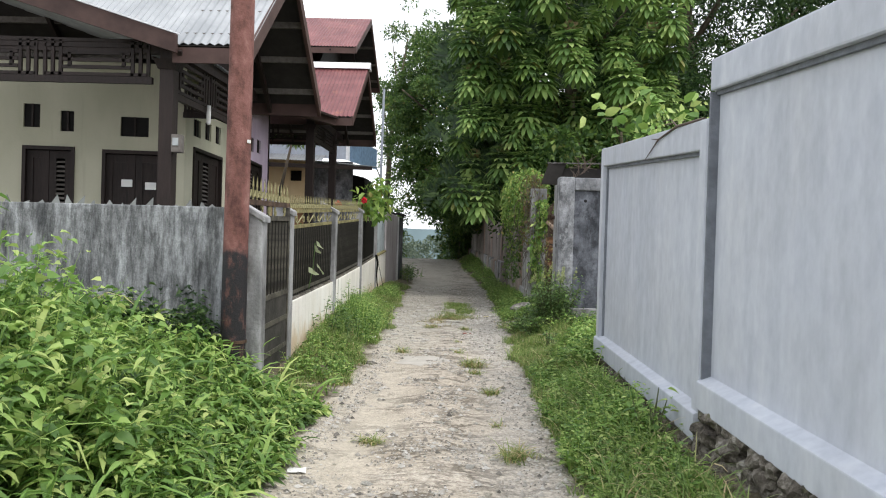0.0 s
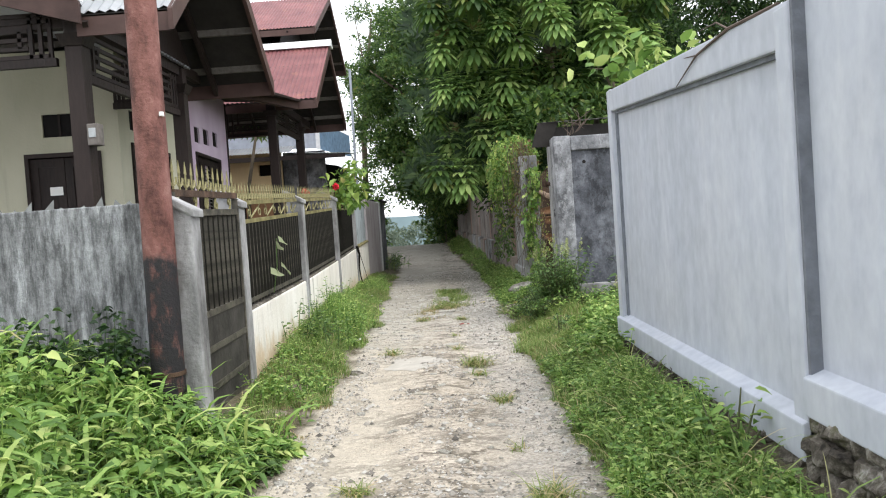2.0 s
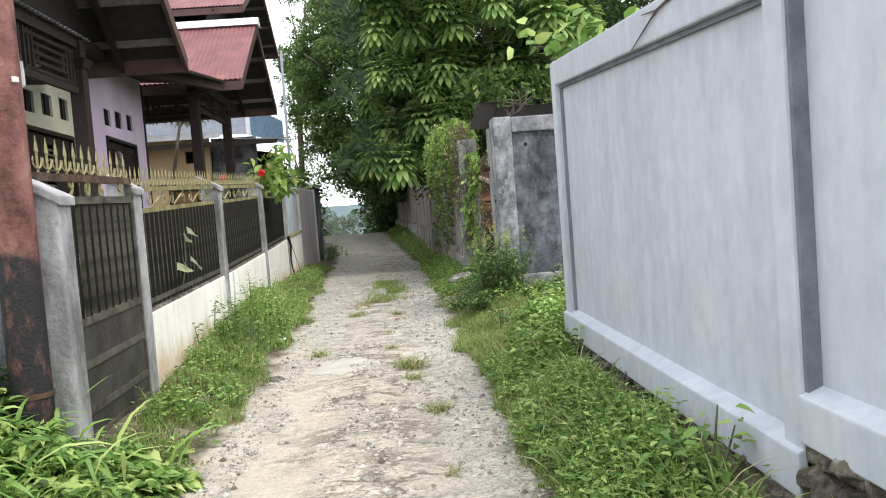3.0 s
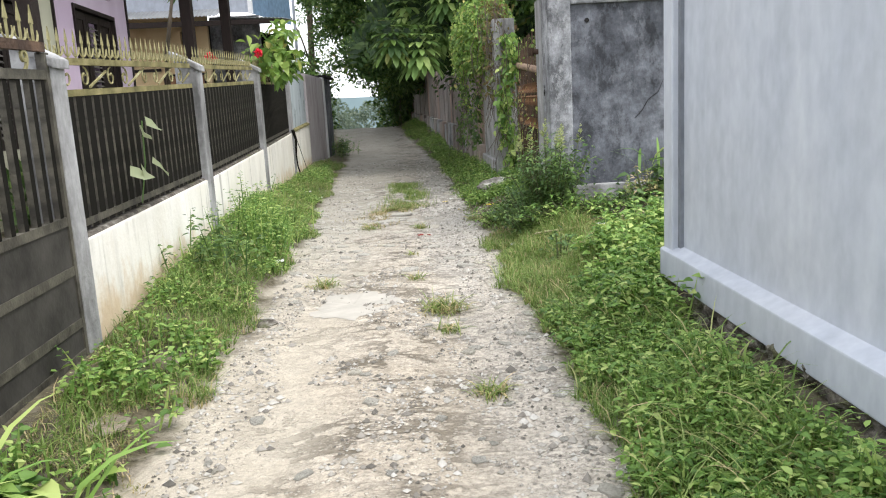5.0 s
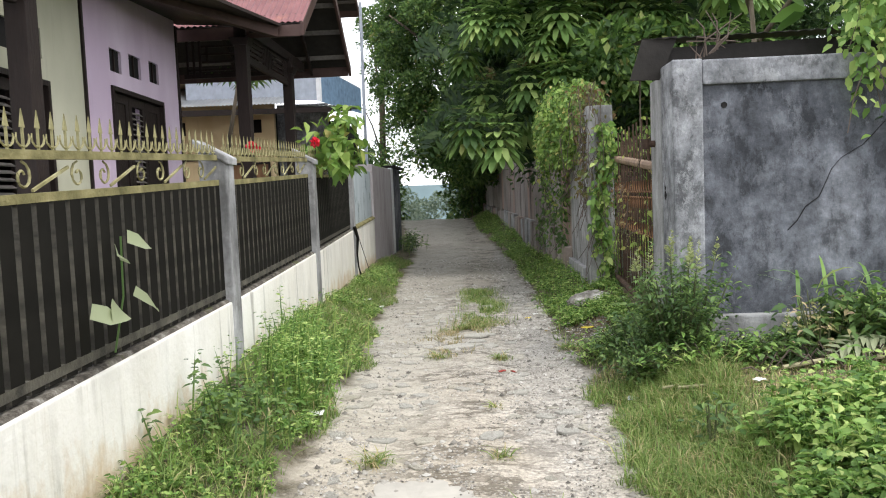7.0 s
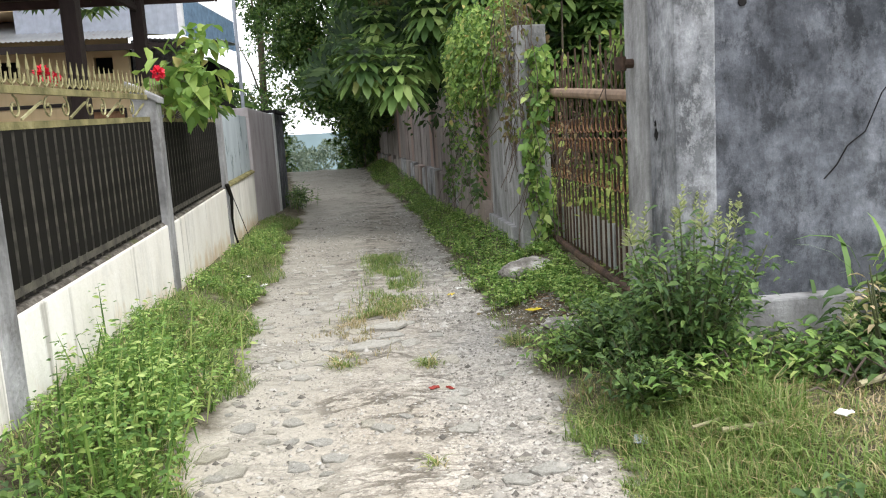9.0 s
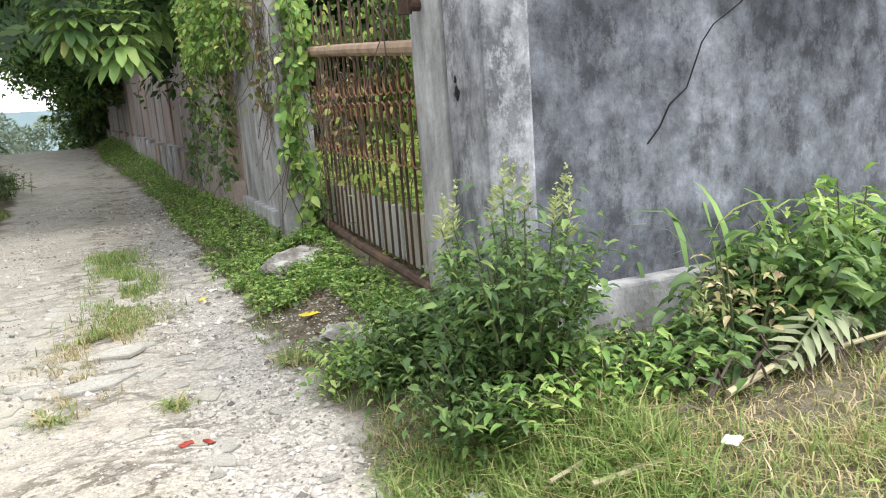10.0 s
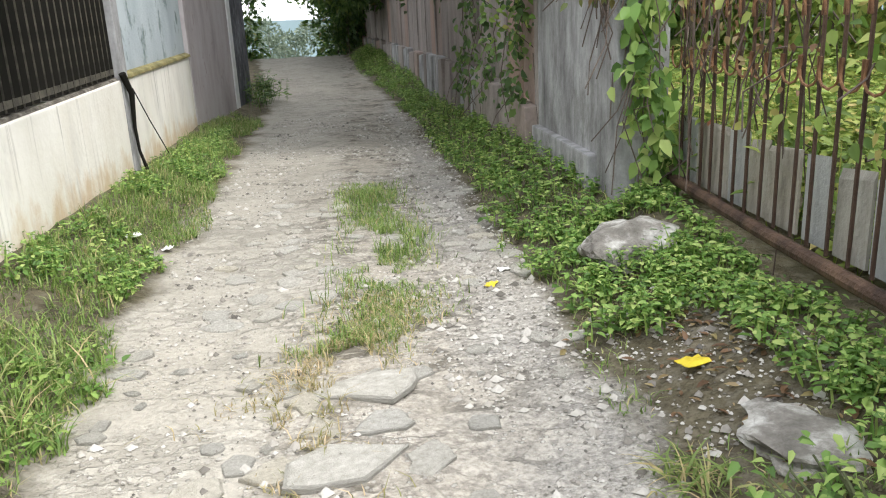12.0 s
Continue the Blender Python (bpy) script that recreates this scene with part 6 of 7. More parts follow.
fast("tall_grass", *arching(np.column_stack([sl, heights(sl) + R.uniform(0.15, 0.45, 40)]), R.uniform(0.2, 0.42, 40), R.uniform(0.014, 0.032, 40), 1.4), LEAF_WEED, None, "long strap leaves rising from the weed heap", "grass", "stuff")
shrub("shrub", "small young weed standing in the grass", 1.35, 10.9, 0.14, 0.14, 0.38, 5, 16, 0.04, 0.07, LEAF_BUSH)
shrub("shrub", "fresh green weed sprouting at the wall ledge", 1.50, 6.3, 0.12, 0.2, 0.45, 6, 14, 0.05, 0.09, LEAF_WEED)

cutleaf = base("cut_leaf", "large pale lobed cut leaf lying on the weed heap", "leaf")
ribs = [Vector((2.86 - 0.037 * j, 12.0 - 0.009 * j, 0.33 + 0.11 * math.sin(0.22 * j + 0.3))) for j in range(15)]
part("midrib", tube([tuple(v) for v in ribs], [0.012 - 0.0006 * j for j in range(15)], 6), PALELEAF, cutleaf)
for j, v in enumerate(ribs):
    size_ = 0.17 * math.sin(math.pi * (j + 2.0) / 17.5)
    for sgn in (-1, 1):
        fast("lobe", *leaves(np.array([tuple(v)]), np.array([[-0.6 + R.uniform(-0.3, 0.3), sgn * 0.8, 0.10 - 0.35 * (sgn < 0) + R.uniform(-0.25, 0.25)]]), np.array([[0.0, -0.45, 1.0]]), np.array([size_ * R.uniform(0.75, 1.1)]), np.array([R.uniform(0.03, 0.048)]), 0.15, 0.2), PALELEAF, cutleaf)

# potted hibiscus-like plant leaning over the fence, with two red blooms
hib = base("flowering_plant", "bright green leafy plant with red blooms leaning over the fence", "plant")
hb_bm = bmesh.new()
hp, hd_ = [], []
for i in range(16):
    q = R.normal(0, 1, 3) * np.array([0.16, 0.34, 0.17])
    tip = np.array([-1.42, 15.9, 2.02]) + q
    tube([(-1.8, 16.1, 0.4), (-1.72, 16.05, 1.7), tuple(tip)], [0.012, 0.01, 0.004], 5, hb_bm)
    for j in range(15):
        hp.append(tip + R.normal(0, 0.09, 3))
        hd_.append(R.normal(0, 1, 3) + np.array([0.3, -0.3, -0.3]))
tagged(part("stem", hb_bm, BARK, hib), kind="stuff")
hp, hd_ = np.array(hp), np.array(hd_)
ln = R.uniform(0.10, 0.20, len(hp))
fast("foliage", *leaves(hp, hd_, np.column_stack([R.normal(0, 0.5, (len(hp), 2)), np.ones(len(hp))]), ln, ln * 0.65, 0.15, 0.3), LEAF_VINE, hib)
for at, r in (((-1.52, 15.15, 2.05), 0.05), ((-1.66, 13.3, 1.90), 0.045), ((-1.66, 13.45, 1.88), 0.035)):
    n = 40
    d = rand_dirs(n, 0.2)
    fast("bloom", *leaves(np.tile(at, (n, 1)) + d * r * 0.3, d, rand_dirs(n), np.full(n, r), np.full(n, r * 0.8), 0.2, 0.0), FLOWER, hib, "red bloom")
# caladium leaves climbing through the bars
cal = base("climbing_plant", "large arrow-shaped leaves growing through the fence bars", "plant")
cb = bmesh.new()
tube([(-1.46, 10.3, 0.80), (-1.42, 10.33, 1.05), (-1.40, 10.30, 1.32)], 0.005, 5, cb)
part("stem", cb, LEAF_BUSH, cal)
cp = np.array([(-1.38, 10.32, 1.29), (-1.38, 10.24, 1.22), (-1.38, 10.34, 1.05), (-1.38, 10.22, 1.0), (-1.40, 9.98, 1.0)])
ca = np.array([(0.1, 0.7, 0.1), (0.2, -0.5, 0.3), (0.2, 0.9, -0.2), (0.2, -0.8, 0.15), (0.2, 0.6, 0.1)])
for p_, a_ in zip(cp, ca):
    fast("leaf", *leaves(p_[None], a_[None], np.array([[0.7, 0.0, 0.6]]), np.array([0.19]), np.array([0.13]), 0.12, 0.35), PALELEAF, cal)


# ---- vines ----
def vine(name, label, pts, nrm, lmin, lmax, mat, dry=0):
    m = len(pts)
    a = np.column_stack([R.normal(0, 0.6, (m, 2)), R.uniform(-1.2, 0.1, m)])
    ln = R.uniform(lmin, lmax, m)
    v = base(name, label, "vine")
    fast("foliage", *leaves(pts, a, nrm + R.normal(0, 0.45, (m, 3)), ln, ln * 0.75, 0.15, 0.2), mat, v)
    if dry:
        bm = bmesh.new()
        for i in range(dry):
            p = pts[R.randint(m)]
            q = p + R.normal(0, 0.10, 3) - np.array([0, 0, R.uniform(0.15, 0.6)])
            tube([tuple(p), tuple((p + q) / 2 + R.normal(0, 0.04, 3)), tuple(q)], 0.004, 4, bm)
        tagged(part("twig", bm, DRYVINE, v), kind="stuff")
    return v


n = 11000
u = rand_dirs(n, 0.2)
c0 = np.array([1.50, 18.0, 2.45])
mound = c0 + u * np.array([0.48, 0.95, 0.52]) * R.uniform(0.75, 1.05, (n, 1))
drape = mound.copy()
drape[:, 2] -= np.abs(R.normal(0, 0.45, n)) * (u[:, 0] < 0.2)
drape = drape[(drape[:, 2] > 1.75) | ((drape[:, 2] > 0.9) & (drape[:, 1] > 18.15) & (R.uniform(0, 1, n) < 0.5))]
vine("vine", "bright green creeper mound draped over the gate post", drape, np.tile([-0.5, -0.5, 0.6], (len(drape), 1)), 0.03, 0.07, LEAF_VINE, 60)
m = 900
dv = np.column_stack([1.56 + R.normal(0, 0.10, m), 16.42 + R.normal(0, 0.14, m), R.uniform(1.35, 2.7, m)])
vine("vine", "dry brown and green creeper hanging down the gate post", dv, np.tile([-0.6, -0.6, 0.3], (m, 1)), 0.03, 0.07, LEAF_YOUNG, 200)
m = 650
lv = np.column_stack([1.66 + R.normal(0, 0.06, m), 16.16 + R.normal(0, 0.06, m), R.uniform(0.3, 2.2, m)])
lv[:, 0] += 0.05 * np.sin(lv[:, 2] * 4.0)
vine("vine", "heart-shaped leaves of a creeper climbing the gate jamb", lv, np.tile([-0.7, -0.5, 0.3], (m, 1)), 0.05, 0.10, LEAF_WEED, 30)
m = 1300
fy = R.uniform(18.4, 21.5, m)
fv = np.column_stack([np.array([right_x(v) for v in fy]) - 0.06 + R.normal(0, 0.05, m), fy, R.uniform(0.5, 2.3, m)])
fv = fv[np.array([noise.noise((0.3, y * 2.3, z * 0.8)) > -0.05 for _, y, z in fv])]
vine("vine", "creeper strands hanging on the cement panels", fv, np.tile([-0.8, -0.3, 0.2], (len(fv), 1)), 0.05, 0.10, LEAF_BUSH, 60)
m = 900
bv = np.column_stack([R.uniform(1.78, 1.98, m) + 0.05, R.uniform(13.6, 16.2, m), R.uniform(0.5, 2.1, m)])
bv = bv[np.array([noise.noise((0.5, y * 1.7, z * 1.7)) > -0.02 for _, y, z in bv])]
vine("vine", "yellow-green creeper woven through the rusty gate", bv, np.tile([-0.8, -0.3, 0.3], (len(bv), 1)), 0.03, 0.065, LEAF_VINE, 40)
m = 170
ff = np.column_stack([R.normal(1.72, 0.03, m), R.uniform(13.7, 16.2, m), R.uniform(0.8, 2.15, m)])
ff[:, 0] += 0.05 * (ff[:, 1] - 14.6)
ff = ff[np.array([noise.noise((2.5, y * 1.9, z * 1.9)) > 0.0 for _, y, z in ff])]
m = 260
vine("vine", "small yellow-green leaves of a creeper on the gate bars", ff, np.tile([-0.8, -0.3, 0.3], (len(ff), 1)), 0.03, 0.07, LEAF_GARDEN, 12)
wv = np.column_stack([R.normal(1.76, 0.05, m), R.uniform(14.9, 16.2, m), np.where(R.uniform(0, 1, m) < 0.6, R.normal(1.42, 0.10, m), R.normal(1.10, 0.09, m))])
wv[:, 0] += 0.05 * (wv[:, 1] - 14.8)
vine("vine", "withered brown creeper tangled in the gate scrolls", wv, np.tile([-0.8, -0.3, 0.3], (m, 1)), 0.02, 0.045, BROWNLEAF, 45)
m = 2100
tv = np.column_stack([R.uniform(2.85, 4.6, m), 12.72 + R.normal(0, 0.12, m), 2.75 + R.normal(0, 0.22, m)])
hang = R.uniform(0, 1, m) < 0.4
tv[hang, 2] -= R.uniform(0, 0.6, hang.sum())
tv[:, 1] = np.where(tv[:, 2] < 2.4, 12.68 + 0.05 * R.normal(size=m), tv[:, 1])
vine("vine", "light green climber spilling over the grey wall", tv, np.tile([-0.1, -0.8, 0.5], (m, 1)), 0.045, 0.10, LEAF_WEED, 30)


# ---- trees ----
def trunk(parent, pts, radii, limbs, name="trunk"):
    bm = tube(pts, radii, 9)
    for a, b, r in limbs:
        mid = tuple((np.array(a) * 0.5 + np.array(b) * 0.5) + np.array([0, 0, 0.25]))
        tube([a, mid, b], [r, r * 0.7, r * 0.35], 6, bm)
    return part(name, bm, BARK, parent, smooth=True)


def crown(parent, centres, radii, per, lmin, lmax, mat, ratio=0.42, hang=-0.2, name="crown"):
    C = np.asarray(centres, float)
    k = np.repeat(np.arange(len(C)), per)
    m = len(k)
    d = rand_dirs(m, 0.25)
    pos = C[k] + d * np.asarray(radii)[k][:, None] * (R.uniform(0.25, 1.0, (m, 1)) ** 0.5) * np.array([1, 1, 0.75])
    along = d * 0.8 + R.normal(0, 0.5, (m, 3)) + np.array([0, 0, hang])
    ln = R.uniform(lmin, lmax, m)
    return fast(name, *small_leaves(pos, along, rand_dirs(m, 1.0), ln, ln * ratio), mat, parent)


def shell(cx, cy, cz, rx, ry, rz, n, low=-0.9):
    d = rand_dirs(n * 2, 0.1)
    d = d[d[:, 2] > low][:n]
    return np.array([cx, cy, cz]) + d * np.array([rx, ry, rz]) * R.uniform(0.55, 1.0, (len(d), 1))


def rosettes(parent, centres, fronds, length, pairs, mat, name, face=(-0.25, -0.9, 0.3)):
    """Whorls of pinnate leaves: each frond carries pairs of narrow leaflets."""
    P, A, N, Ln = [], [], [], []
    face = np.array(face)
    for c in centres:
        for f in range(fronds):
            a = 2 * np.pi * (f + R.uniform(-0.3, 0.3)) / fronds
            d = np.array([math.cos(a), -0.55 + 0.5 * math.sin(a), 0.25 + 0.5 * math.sin(a + 0.4)])
            d = d / np.linalg.norm(d)
            L = length * R.uniform(0.75, 1.15)
            side = np.cross(d, face)
            side /= max(np.linalg.norm(side), 1e-6)
            for j in range(pairs):
                t = 0.16 + 0.84 * (j + 1) / pairs
                p = c + d * L * t - np.array([0, 0, 1]) * (L * 0.55 * t * t)
                ll = L * 0.40 * math.sin(math.pi * (0.12 + 0.80 * t)) + 0.02
                for s in (-1, 1):
                    P.append(p)
                    A.append(side * s + d * 0.45 - np.array([0, 0, 0.35]))
                    N.append(face + R.normal(0, 0.15, 3))
                    Ln.append(ll)
    Ln = np.array(Ln)
    return fast(name, *small_leaves(np.array(P), np.array(A), np.array(N), Ln, Ln * 0.31, 0.12), mat, parent)


t1 = base("tree", "tall tree with whorls of long feathery leaves beyond the gate", "tree")
trunk(t1, [(3.2, 22.2, 0), (3.1, 22.1, 2.5), (2.9, 22.2, 5), (2.8, 22.4, 8)], [0.2, 0.17, 0.13, 0.06],
      [((3.1, 22.1, 2.6), (1.2, 20.9, 4.0), 0.08), ((3.0, 22.1, 3.4), (4.4, 20.8, 5.2), 0.08), ((2.95, 22.1, 4.4), (1.4, 21.0, 6.2), 0.07), ((2.9, 22.2, 5.2), (4.2, 21.2, 7.4), 0.06)])
def whorls(parent, centres, mat, name, size=1.0):
    """Hanging whorls: tiers of long leaves that spread at the top and droop below."""
    P, A, N, Ln = [], [], [], []
    for c in centres:
        q = size * R.uniform(0.75, 1.15)
        for tier in range(6):
            n = 9 + (tier > 0) * 6
            for i in range(n):
                a = 2 * math.pi * (i + 0.5 * (tier % 2) + R.uniform(-0.2, 0.2)) / n
                e = 0.55 - 0.26 * tier + R.uniform(-0.1, 0.1)
                d = np.array([math.cos(a), math.sin(a), e])
                P.append(np.asarray(c) + q * np.array([0.10 * (1 + 0.2 * tier) * math.cos(a), 0.10 * (1 + 0.2 * tier) * math.sin(a), -0.115 * tier]))
                A.append(d)
                N.append((-0.4 * math.cos(a) * e, -0.4 * math.sin(a) * e, 1.0))
                Ln.append(q * R.uniform(0.24, 0.33) * (0.8 if tier == 0 else 1.0))
    Ln = np.array(Ln)
    return fast(name, *leaves(np.array(P), np.array(A), np.array(N), Ln, Ln * 0.45, 0.12, 0.36, 0.80), mat, parent)


rc = []
while len(rc) < 92:
    x, z = R.uniform(0.0, 5.4), R.uniform(2.6, 8.6)
    if all((x - q[0]) ** 2 + ((z - q[2]) * 0.8) ** 2 > 0.17 for q in rc):
        rc.append(np.array([x, 20.4 + R.uniform(-0.9, 1.3) + 0.10 * (x - 2.6) ** 2, z]))
# lit and shaded whorls are told apart by leaf colour alone
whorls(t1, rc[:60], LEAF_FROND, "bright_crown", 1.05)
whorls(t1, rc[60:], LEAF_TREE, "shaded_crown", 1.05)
rosettes(t1, [c + np.array([0.05, -0.02, 0.06]) for c in rc[4:40:3]], 7, 0.22, 5, LEAF_YOUNG, "young_fronds")
# darker leaf colour paints the shade in the gaps between whorls
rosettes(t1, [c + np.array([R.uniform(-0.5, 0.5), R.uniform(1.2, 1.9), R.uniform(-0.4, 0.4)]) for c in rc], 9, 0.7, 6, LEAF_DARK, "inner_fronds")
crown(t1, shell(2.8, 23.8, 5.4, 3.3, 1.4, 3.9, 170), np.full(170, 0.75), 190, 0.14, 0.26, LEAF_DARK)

t2 = base("tree", "broad dark green tree overhanging the end of the lane", "tree")
trunk(t2, [(0.9, 34.5, 0.2), (0.7, 34.2, 2.6), (0.0, 34, 5), (-0.8, 34.2, 8.5)], [0.24, 0.2, 0.15, 0.06],
      [((0.7, 34.2, 2.4), (-1.5, 32.5, 4.2), 0.08), ((0.3, 34.1, 4), (2.2, 32.5, 6), 0.08), ((0.0, 34, 5), (-2.6, 33.4, 7.5), 0.08), ((0.6, 34.2, 2.8), (-0.4, 31.5, 3.2), 0.06)])
c2 = np.concatenate([shell(-0.1, 34.5, 6.2, 3.6, 2.5, 4.6, 230), shell(0.5, 32.5, 3.0, 2.0, 1.8, 1.6, 110), shell(1.9, 30.0, 4.4, 2.4, 2.6, 2.8, 100)])
crown(t2, c2[::3], np.full(len(c2[::3]), 0.55), 330, 0.10, 0.20, LEAF_BUSH, 0.5, name="light_crown")
crown(t2, c2, np.full(len(c2), 0.55), 190, 0.10, 0.20, LEAF_TREE, 0.48)
# shade deep in the crown is put into a darker leaf colour
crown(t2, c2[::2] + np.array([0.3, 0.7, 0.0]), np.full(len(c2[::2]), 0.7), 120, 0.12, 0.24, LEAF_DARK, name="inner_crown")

t3 = base("tree", "tall dark fine-leaved tree behind the grey walls", "tree")
trunk(t3, [(7.5, 26, 0), (7.3, 26, 4), (6.8, 26, 9), (6.5, 26, 13)], [0.35, 0.3, 0.2, 0.08],
      [((7.3, 26, 4), (4.6, 24.5, 7.5), 0.12), ((7.2, 26, 5), (9.8, 24.8, 8.5), 0.12), ((7, 26, 7), (5, 25, 10.5), 0.1), ((7, 26, 7.5), (9.2, 25.2, 11), 0.1), ((7.3, 26, 4.2), (6.0, 23.5, 6.2), 0.1)])
c3 = np.concatenate([shell(7.4, 26, 8.0, 5.4, 2.6, 5.2, 400), shell(5.4, 24, 4.5, 2.8, 1.5, 2.6, 110)])
crown(t3, c3, np.full(len(c3), 0.62), 200, 0.10, 0.21, LEAF_DARK, 0.40)

t4 = base("tree", "slender airy tree with sparse hanging foliage against the sky", "tree")
trunk(t4, [(-3.8, 39, 0), (-3.6, 39, 6), (-2.9, 39, 11)], [0.16, 0.12, 0.04],
      [((-3.6, 39, 5), (-4.0, 38.4, 8.2), 0.06), ((-3.4, 39, 7), (-1.2, 38.4, 9.6), 0.06), ((-3.3, 39, 8), (-3.6, 38.6, 10.8), 0.05), ((-3.7, 39, 3), (-4.4, 38.6, 5.2), 0.05)])
c4 = shell(-2.6, 39, 7.2, 2.0, 1.2, 6.0, 110)
crown(t4, c4, np.full(len(c4), 0.45), 75, 0.12, 0.22, LEAF_TREE)

t5 = base("tree", "pale young tree with broad yellow-green leaves above the wall", "tree")
trunk(t5, [(3.0, 14.7, 0), (2.95, 14.7, 2.2), (2.85, 14.65, 3.3)], [0.035, 0.03, 0.02], [((2.95, 14.7, 2.8), (3.9, 14.6, 3.5), 0.025), ((2.9, 14.7, 3.0), (2.5, 14.5, 3.5), 0.02)])
p5 = np.array([(2.85, 14.6, 3.45), (3.9, 14.55, 3.55), (2.5, 14.45, 3.55), (3.4, 14.6, 3.5), (4.5, 14.6, 3.4), (5.2, 14.5, 3.5), (3.1, 14.2, 3.2), (3.6, 14.1, 3.1), (4.1, 14.2, 3.2), (3.3, 14.5, 3.75), (4.4, 14.4, 3.0)])
k5 = np.repeat(p5, 16, 0) + R.normal(0, 0.11, (len(p5) * 16, 3))
d5 = rand_dirs(len(k5), 0.5)
l5 = R.uniform(0.18, 0.36, len(k5))
fast("crown", *leaves(k5, d5, rand_dirs(len(k5), 1.2), l5, l5 * 0.5, 0.12, 0.25), LEAF_WEED, t5)

t6 = base("tree", "small papaya-like tree between the annex and the ochre house", "tree")
trunk(t6, [(-5.0, 22.8, 0.2), (-4.9, 22.8, 2.6), (-4.6, 22.8, 4.0)], [0.06, 0.05, 0.03], [])
P6, A6 = [], []
for i in range(15):
    a = 2 * math.pi * i / 15
    hub = np.array([-4.6 + 0.6 * math.cos(a), 22.8 + 0.6 * math.sin(a), 4.1 + 0.1 * math.sin(3 * a)])
    for j in range(7):
        b = a + (j - 3) * 0.55
        P6.append(hub)
        A6.append((math.cos(b), math.sin(b), -0.25))
fast("crown", *leaves(np.array(P6), np.array(A6), np.tile([0.0, 0.0, 1.0], (len(P6), 1)), np.full(len(P6), 0.34), np.full(len(P6), 0.10), 0.1, 0.3), LEAF_BUSH, t6)

gw = np.column_stack([R.uniform(1.95, 4.2, 900), R.uniform(13.9, 20, 900)])
broadleaf("weeds", "bright overgrown weeds in the garden behind the rusty gate", gw, lambda x, y: 0.55, 18, 0.06, 0.14, LEAF_GARDEN)

# garden greenery behind the rusty gate and the far hedge
for label, x0, x1, y0, y1, z0, z1, n, mat in (
        ("overgrown sunlit garden plants behind the rusty gate", 4.4, 6.6, 13.2, 21.5, 0.1, 1.9, 150, LEAF_GARDEN),
        ("dense bushes at the back of the garden", 2.6, 6.2, 22.5, 26.0, 0.2, 2.9, 170, LEAF_WEED),
        ("dark hedge leaning over the cement panel fence", 1.7, 4.0, 19.0, 33.0, 1.6, 3.8, 150, LEAF_TREE),
        ("bushes at the far bend of the lane", -0.7, 2.0, 35.0, 40, 0.3, 3.2, 120, LEAF_TREE),
        ("bushes beyond the gate block", -5.5, -2.9, 27.0, 38.0, 0.2, 3.0, 130, LEAF_TREE),
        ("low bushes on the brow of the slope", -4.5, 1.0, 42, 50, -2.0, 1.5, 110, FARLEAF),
        ("plants in the yard behind the black railing", -3.9, -2.7, 12.5, 22.0, 0.4, 1.2, 40, LEAF_BUSH)):
    c = np.column_stack([R.uniform(x0, x1, n), R.uniform(y0, y1, n), R.uniform(z0, z1, n)])
    if "panel fence" in label:
        c[:, 0] += np.array([right_x(v) for v in c[:, 1]]) - 1.35
    h_ = base("hedge", label, "hedge")
    crown(h_, c, np.full(n, 0.55), 130, 0.11, 0.22, mat, 0.5, name="foliage")
    bm = bmesh.new()
    for q in c[::4]:
        tube([(q[0], q[1], terrain(q[0], q[1]) - 0.05), (q[0] + 0.05, q[1], q[2])], 0.015, 5, bm)
    tagged(part("stem", bm, BARK, h_), kind="stuff")

# far slope: woods below the crest, with haze mixed into the leaf colour
fx = np.column_stack([R.uniform(-60, 40, 420), R.uniform(70, 190, 420)])
fc = np.column_stack([fx, heights(fx) + R.uniform(1, 5, 420)])
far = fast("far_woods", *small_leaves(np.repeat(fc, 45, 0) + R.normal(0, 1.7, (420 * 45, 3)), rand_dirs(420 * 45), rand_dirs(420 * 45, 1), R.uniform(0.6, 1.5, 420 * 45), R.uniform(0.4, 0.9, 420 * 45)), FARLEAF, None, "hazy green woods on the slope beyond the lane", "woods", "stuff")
# the valley haze is painted into the hill colour
HAZE = material("hazed_hill", plain((0.17, 0.23, 0.25), 0.15, 0.02), 1.0)
hills = base("backdrop", "hills across the valley tinted pale blue-green by haze", "hills", kind="structure")
hv, hf = [], []
for j in range(2):
    for i in range(61):
        x = -600 + i * 20
        hv.append((x, 620 + j * 30, -60 if j == 0 else 8 + 22 * noise.noise((x * 0.006, 2, 0)) + 8 * noise.noise((x * 0.03, 4, 0))))
for i in range(60):
    hf.append((i, i + 1, 62 + i, 61 + i))
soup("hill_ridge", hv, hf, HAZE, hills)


# ---- small things lying about ----
def litter(name, label, x, y, w, l, rz, mat, lift=0.012, cat="litter"):
    bm = bmesh.new()
    bmesh.ops.create_grid(bm, x_segments=4, y_segments=4, size=0.5)
    z = terrain(x, y) + lift
    for v in bm.verts:
        v.co = Vector((v.co.x * w, v.co.y * l, 0.012 * noise.noise(v.co * 5 + Vector((x, y, 0)))))
    bmesh.ops.solidify(bm, geom=bm.faces[:], thickness=0.003)
    ob = part(name, bm, mat)
    ob.matrix_basis = pose(x, y, z, 0, 0, rz)
    return tagged(ob, label, cat)


